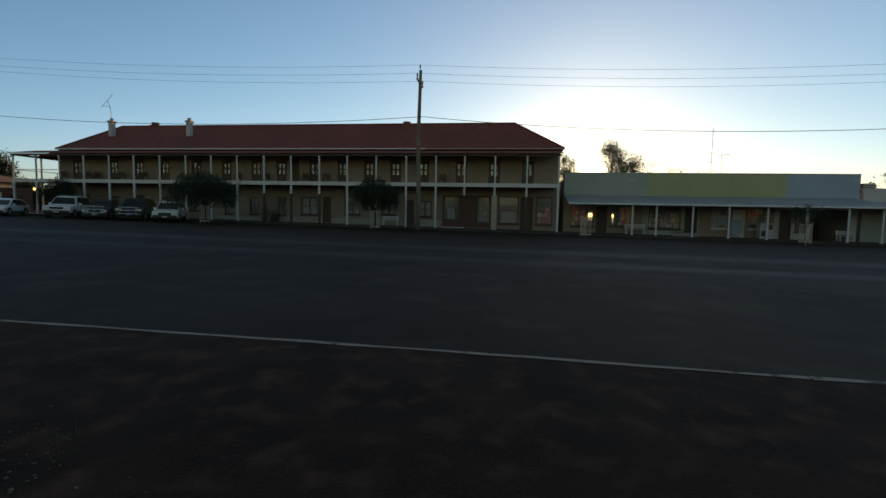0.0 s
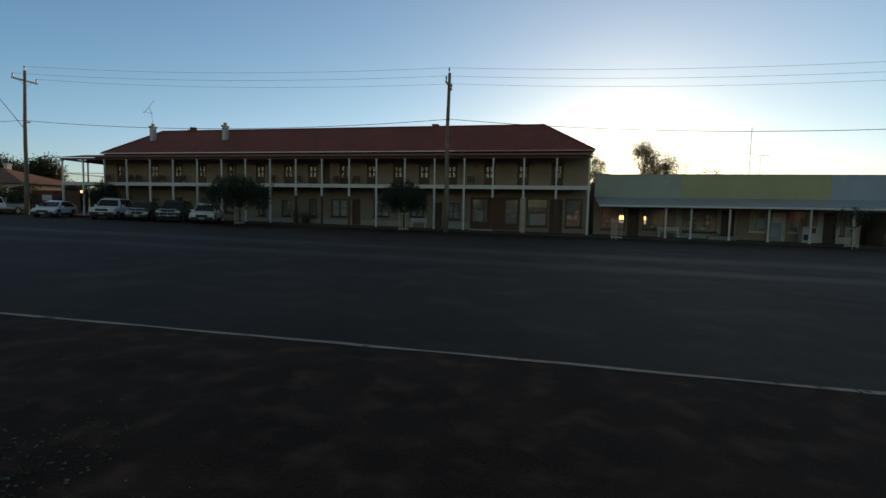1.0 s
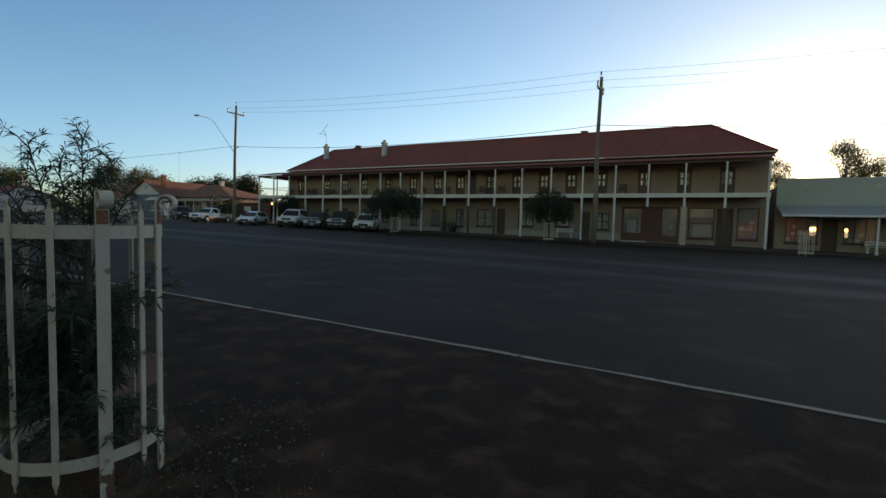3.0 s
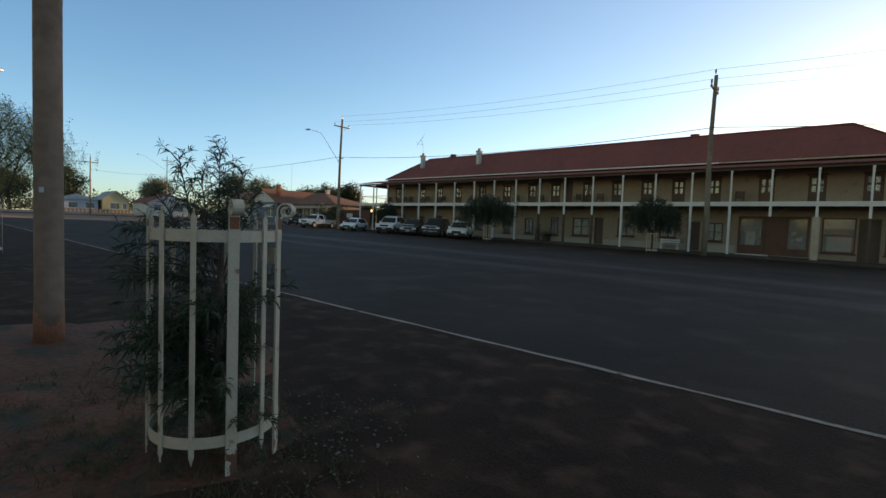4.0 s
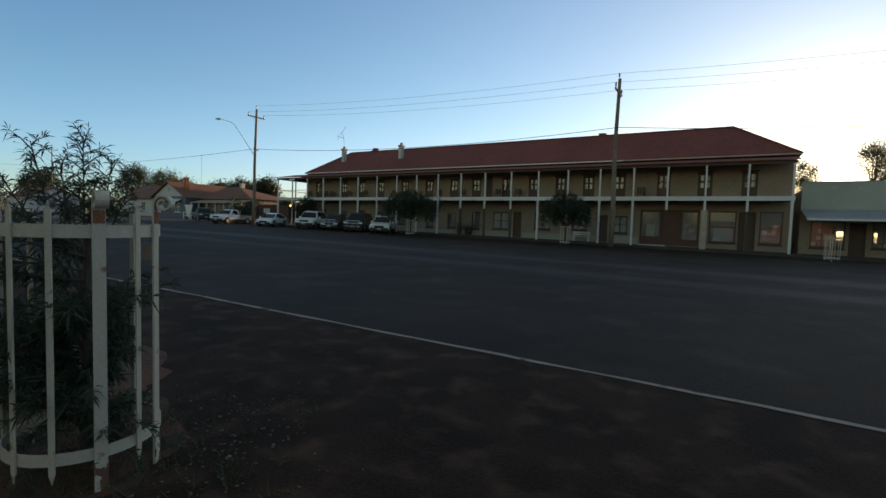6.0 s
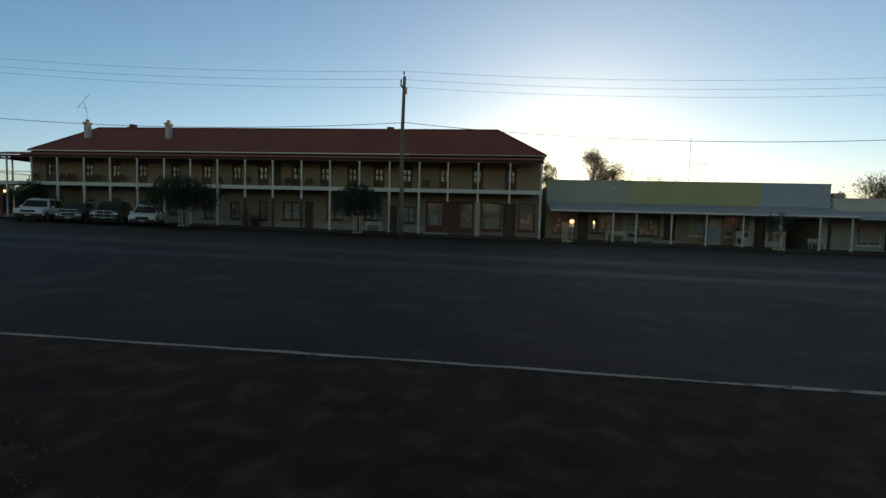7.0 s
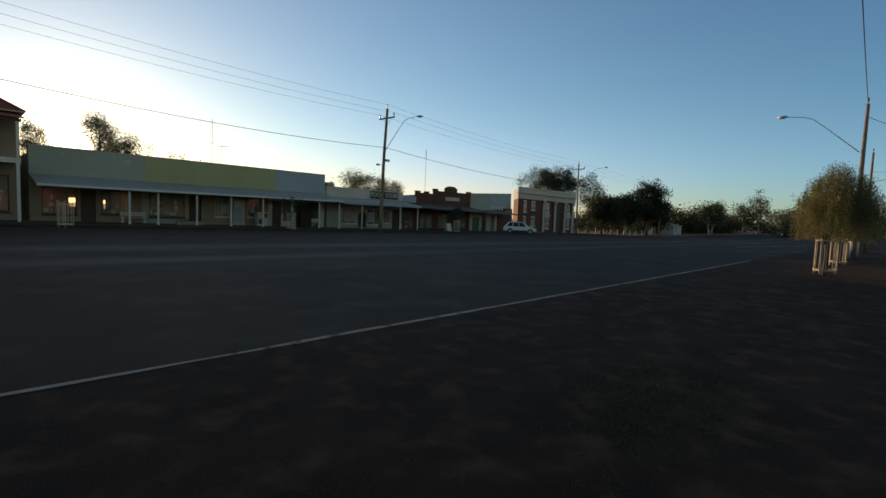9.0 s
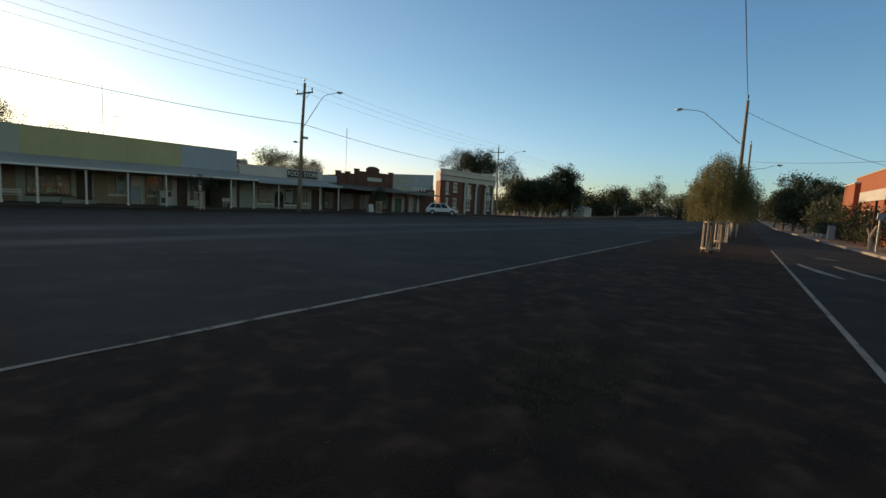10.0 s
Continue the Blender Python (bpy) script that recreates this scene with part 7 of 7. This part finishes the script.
            part("gable", bm, OFFWHITE if wall is SLATE else wall, h)
    for c in chimney or ():
        x, y, top = c
        ch = part("chimney", soft(B((x - 0.3, x + 0.3, y - 0.3, y + 0.3, z + eave, z + top)), 0.02, 1), ORANGEBRICK if top > 6.5 else OFFWHITE, h)
        part("chimney_cap", B((x - 0.37, x + 0.37, y - 0.37, y + 0.37, z + top, z + top + 0.13)), OFFWHITE, ch)
    return h


# three unseen houses added behind the camera for what the windows reflect
gable_house(-34, -14, -30, -20, 3.4, 6.0, ORANGEBRICK, ROOFBROWN, "low unseen orange brick house added to warm the window reflections", "hip")
gable_house(0, 18, -31, -21, 3.6, 6.2, ORANGEBRICK, IRONGREY, "unseen orange brick house added to warm the window reflections", "hip")
gable_house(24, 40, -30, -20, 3.4, 5.8, CREAM, IRONGREY, "low unseen cream house added to darken the window reflections", "hip")
h = gable_house(-73.1, -60.6, 46.5, 54.0, 3.4, 5.65, CREAM, ROOFBROWN, "long low house with an orange-brown hip roof and verandah", "hip",
                [("s", -63.2 - 1.6 * k, -62.1 - 1.6 * k, 0.9, 2.6) for k in range(6)], [(-69.4, 51.0, 6.15)], (0.3, 8.6))
z = gz(-67)
part("verandah_roof", slab(bmesh.new(), (-73.4, 44.2, z + 2.7), (-60.2, 44.2, z + 2.7), (-60.2, 46.45, z + 3.3), (-73.4, 46.45, z + 3.3), 0.05), CREAM, h, "cream verandah roof")
for k in range(7):
    x = -73.1 + 2.13 * k
    part("post", B((x - 0.05, x + 0.05, 44.3, 44.4, z - 0.1, z + 2.66)), WHITE, h)
h = gable_house(-83.6, -74.1, 44.0, 54.0, 3.6, 6.05, SLATE, ROOFBROWN, "slate-blue house wing with a white gable", "y", [("s", -82.6, -81.4, 1.0, 2.7), ("s", -77.4, -75.6, 1.0, 2.7)], [(-76.6, 45.6, 6.75)])
zw = gz(-78.8)
part("gable_vent", T([(-78.85, 43.9, zw + 4.75), (-78.85, 43.96, zw + 4.75)], 0.35, 14), BLUEGREY, h)
part("window_hood", slab(bmesh.new(), (-77.8, 43.2, zw + 2.7), (-75.2, 43.2, zw + 2.7), (-75.2, 43.98, zw + 3.15), (-77.8, 43.98, zw + 3.15), 0.04), WHITE, h, "white sloping window hood")

# dark boards added to block the bright sky in the gap beside the hotel
yard = thing("yard_fence", (-58.0, 57.0, gz(-58)), "tall dark boards added to block bright sky beside the hotel", "fence")
for k in range(16):
    x = -70.0 + 1.5 * k
    part("panel", B((x, x + 1.48, 56.95, 57.0, gz(x) - 0.2, gz(x) + 3.1 + 0.05 * (k % 2))), DARKWOOD, yard)
part("rail", B((-70.0, -46.0, 56.88, 56.94, gz(-58) + 2.4, gz(-58) + 2.52)), DARKWOOD, yard)
# white rail fence, tapered white sign and dark yard wall before the houses
fence = thing("rail_fence", (-66.0, 42.2, gz(-66)), "white painted post and rail fence before the house", "fence")
for k in range(7):
    x = -71.5 + 1.75 * k
    part("post", soft(B((x - 0.06, x + 0.06, 42.14, 42.26, gz(x) - 0.05, gz(x) + (1.55 if k == 6 else 1.1))), 0.01, 1), WHITE, fence)
for zr in (0.55, 0.98):
    part("rail", hull(bmesh.new(), [(xx, yy, gz(xx) + zr + dz) for xx in (-71.4, -61.0) for yy in (42.1, 42.138) for dz in (0, 0.1)], [(0, 1, 3, 2), (4, 6, 7, 5), (0, 4, 5, 1), (2, 3, 7, 6), (0, 2, 6, 4), (1, 5, 7, 3)]), WHITE, fence)
t = thing("sign", (-71.3, 42.9, gz(-71.3)), "white tapered board on a short stem beside the house", "sign")
zs = gz(-71.3)
part("board", hull(bmesh.new(), [(-71.3 + e * w, yy, zs + zz) for zz, w in ((0.35, 0.5), (2.1, 0.95)) for e in (-1, 1) for yy in (42.86, 42.94)], [(0, 2, 3, 1), (4, 5, 7, 6), (0, 4, 6, 2), (1, 3, 7, 5), (0, 1, 5, 4), (2, 6, 7, 3)]), WHITE, t)
part("rim", B((-72.35, -70.25, 42.84, 42.96, zs + 2.1, zs + 2.26)), WHITE, t)
part("stem", B((-71.4, -71.2, 42.87, 42.93, zs - 0.05, zs + 0.35)), METAL, t)
t = thing("yard_wall", (-56.0, 46.5, gz(-56)), "dark brick yard wall with a white notice", "wall")
part("wall", soft(B((-59.4, -52.6, 46.4, 46.6, gz(-56) - 0.2, gz(-56) + 2.6)), 0.015, 1), DARKBRICK, t)
part("coping", soft(B((-59.5, -52.5, 46.34, 46.66, gz(-56) + 2.6, gz(-56) + 2.7)), 0.015, 1), DARKBRICK, t)
part("notice", B((-57.9, -56.5, 46.36, 46.397, gz(-56) + 1.5, gz(-56) + 2.15)), WHITE, t, "white notice")

gable_house(-100.0, -88.0, 46.5, 55.0, 3.4, 6.0, OFFWHITE, ROOFBROWN, "low white house with an orange-brown roof", "x", [("s", -97, -95.5, 1.0, 2.6), ("s", -93, -91.5, 1.0, 2.6)])
gable_house(-150.0, -141.0, 34.9, 40.6, 3.4, 5.7, YELLOW, IRONGREY, "pale yellow cottage with a gable to the street", "x", [("e", 36.4, 38.6, 1.0, 2.6), ("e", 39.2, 40.2, 1.0, 2.6)])
gable_house(-152.0, -142.0, 27.3, 34.2, 3.1, 4.5, BLUEGREY, IRONGREY, "low blue-grey cottage with an iron roof", "hip", [("e", 28.2, 30.2, 0.9, 2.4), ("e", 31.5, 33.6, 0.9, 2.4)])
fence = thing("low_fence", (-134.0, 34.0, gz(-134)), "low pale paling fence before the cottages", "fence")
for k in range(25):
    y = 25.0 + 0.75 * k
    part("paling", B((-134.03, -133.97, y, y + 0.5, gz(-134) - 0.05, gz(-134) + 0.8)), POLEWOOD, fence)
part("rail", B((-133.96, -133.9, 24.9, 43.6, gz(-134) + 0.55, gz(-134) + 0.65)), POLEWOOD, fence)
gable_house(-122.0, -112.0, 36.0, 44.0, 3.0, 4.8, OFFWHITE, ROOFRED, "small white house with a red roof", "x", [("e", 37, 39, 0.9, 2.4), ("e", 41, 43, 0.9, 2.4)])
gable_house(150.0, 158.0, 44.0, 50.0, 2.6, 3.6, OFFWHITE, IRONGREY, "small pale shed by the road", "hip", [("s", 152, 153.2, 0.8, 2.0)])
gable_house(125.0, 140.0, 46.5, 54.0, 2.8, 3.9, OFFWHITE, IRONGREY, "low pale building under the trees", "hip", [("s", 128, 130, 0.8, 2.0)])


def brick_hall():
    z = gz(58)
    h = thing("brick_hall", (58, -12, z), "sunlit orange brick hall with white porch fascia", "hall")
    y = -8.5
    part("front_wall", B((44.0, 65.9, y - 0.3, y, z - 0.5, 5.75)), ORANGEBRICK, h, "sunlit orange brick front")
    part("wall", B((65.6, 65.9, -22, y - 0.31, z - 0.5, 5.75)), ORANGEBRICK, h)
    part("wall", B((44.0, 44.3, -22, y - 0.31, z - 0.5, 5.75)), ORANGEBRICK, h)
    part("back_wall", B((44.3, 65.6, -22, -21.7, z - 0.5, 5.75)), ORANGEBRICK, h)
    part("capping", B((43.9, 66.0, y - 0.4, y + 0.08, 5.751, 5.88)), STONE, h)
    part("roof", B((44.3, 65.6, -21.69, y - 0.31, 5.3, 5.5)), IRONGREY, h)
    w = part("wing", B((63.2, 69.0, -20, y + 0.45, z - 0.5, 5.1)), ORANGEBRICK, h, "lower brick bay")
    part("buttress", hull(bmesh.new(), [(69.0, y - 0.6, z - 0.5), (70.0, y - 0.6, z - 0.5), (69.0, y - 0.6, 5.0), (69.0, y + 0.45, z - 0.5), (70.0, y + 0.45, z - 0.5), (69.0, y + 0.45, 5.0)], [(0, 1, 2), (5, 4, 3), (0, 3, 4, 1), (1, 4, 5, 2), (2, 5, 3, 0)]), ORANGEBRICK, w)
    part("capping", B((63.1, 69.1, -20.1, y + 0.52, 5.101, 5.25)), OFFWHITE, w)
    part("porch_fascia", B((44.0, 53.0, -7.1, -6.95, 2.95, 3.75)), OFFWHITE, h, "white porch fascia")
    part("porch_roof", B((44.0, 53.0, y + 0.01, -7.1, 3.4, 3.55)), IRONGREY, h)
    for x in (47.0, 52.8):
        part("post", B((x - 0.07, x + 0.07, -7.12, -6.98, gz(x) + 0.13, 2.95)), DARKWOOD, h)
    # dark panes added in place of the shade on the lower front
    for x in (46.5, 50.5, 54.5, 58.5, 61.8):
        f = part("window", B((x - 0.9, x + 0.9, y + 0.003, y + 0.05, 0.4, 0.5), (x - 0.9, x + 0.9, y + 0.003, y + 0.05, 2.4, 2.5), (x - 0.9, x - 0.8, y + 0.003, y + 0.05, 0.5, 2.4), (x + 0.8, x + 0.9, y + 0.003, y + 0.05, 0.5, 2.4)), WHITE, h)
        part("pane", B((x - 0.8, x + 0.8, y + 0.003, y + 0.02, 0.5, 2.4)), CARGLASS, f)


brick_hall()
t = thing("street_sign", (36.2, -5.45, gz(36.2) + 0.13), "plain grey signpost at the kerb", "sign")
part("post", T([(36.2, -5.45, gz(36.2)), (36.25, -5.45, gz(36.2) + 2.0)], 0.045, 8), METAL, t)
part("plate", soft(B((36.17, 36.23, -5.6, -5.3, gz(36.2) + 1.95, gz(36.2) + 2.35)), 0.01, 1), METAL, t)
bm = T([(38.6, -5.6, gz(38.6) + 0.1), (38.65, -5.55, gz(38.6) + 0.9), (38.5, -5.75, gz(38.6) + 1.65)], [0.12, 0.1, 0.05], 8)
tube(bm, [(38.65, -5.55, gz(38.6) + 0.9), (38.85, -5.4, gz(38.6) + 1.45)], [0.07, 0.03], 7)
single("painted_stump", bm, STONE, (38.6, -5.6, gz(38.6) + 0.13), "pale forked tree stump by the kerb", "stump")
t = thing("litter_bin", (49.0, 1.65, gz(49)), "white cylindrical litter bin beside the guarded trees", "bin")
part("drum", T([(49.0, 1.65, gz(49) - 0.02), (49.0, 1.65, gz(49) + 1.2)], [0.27, 0.29], 18), WHITE, t, smooth=True)
part("rim", T([(49.0, 1.65, gz(49) + 1.2), (49.0, 1.65, gz(49) + 1.26)], [0.31, 0.31], 18), METAL, t)
t = thing("utility_cabinet", (60, -6.3, gz(60) + 0.13), "pale metal utility cabinet on the verge", "cabinet")
part("body", soft(B((59.7, 60.3, -6.6, -6.0, gz(60) + 0.13, gz(60) + 1.5)), 0.03, 2), OFFWHITE, t)
part("door", B((59.68, 59.7, -6.54, -6.06, gz(60) + 0.25, gz(60) + 1.4)), OFFWHITE, t)
for k, x in enumerate((66, 69.5, 73)):
    single("verge_rock", soft(B((x - 0.6, x + 0.7, -6.7, -6.1, gz(x) + 0.1, gz(x) + 0.55)), 0.15, 2), STONE, (x, -6.4, gz(x) + 0.13), "pale block of stone on the verge", "rock")
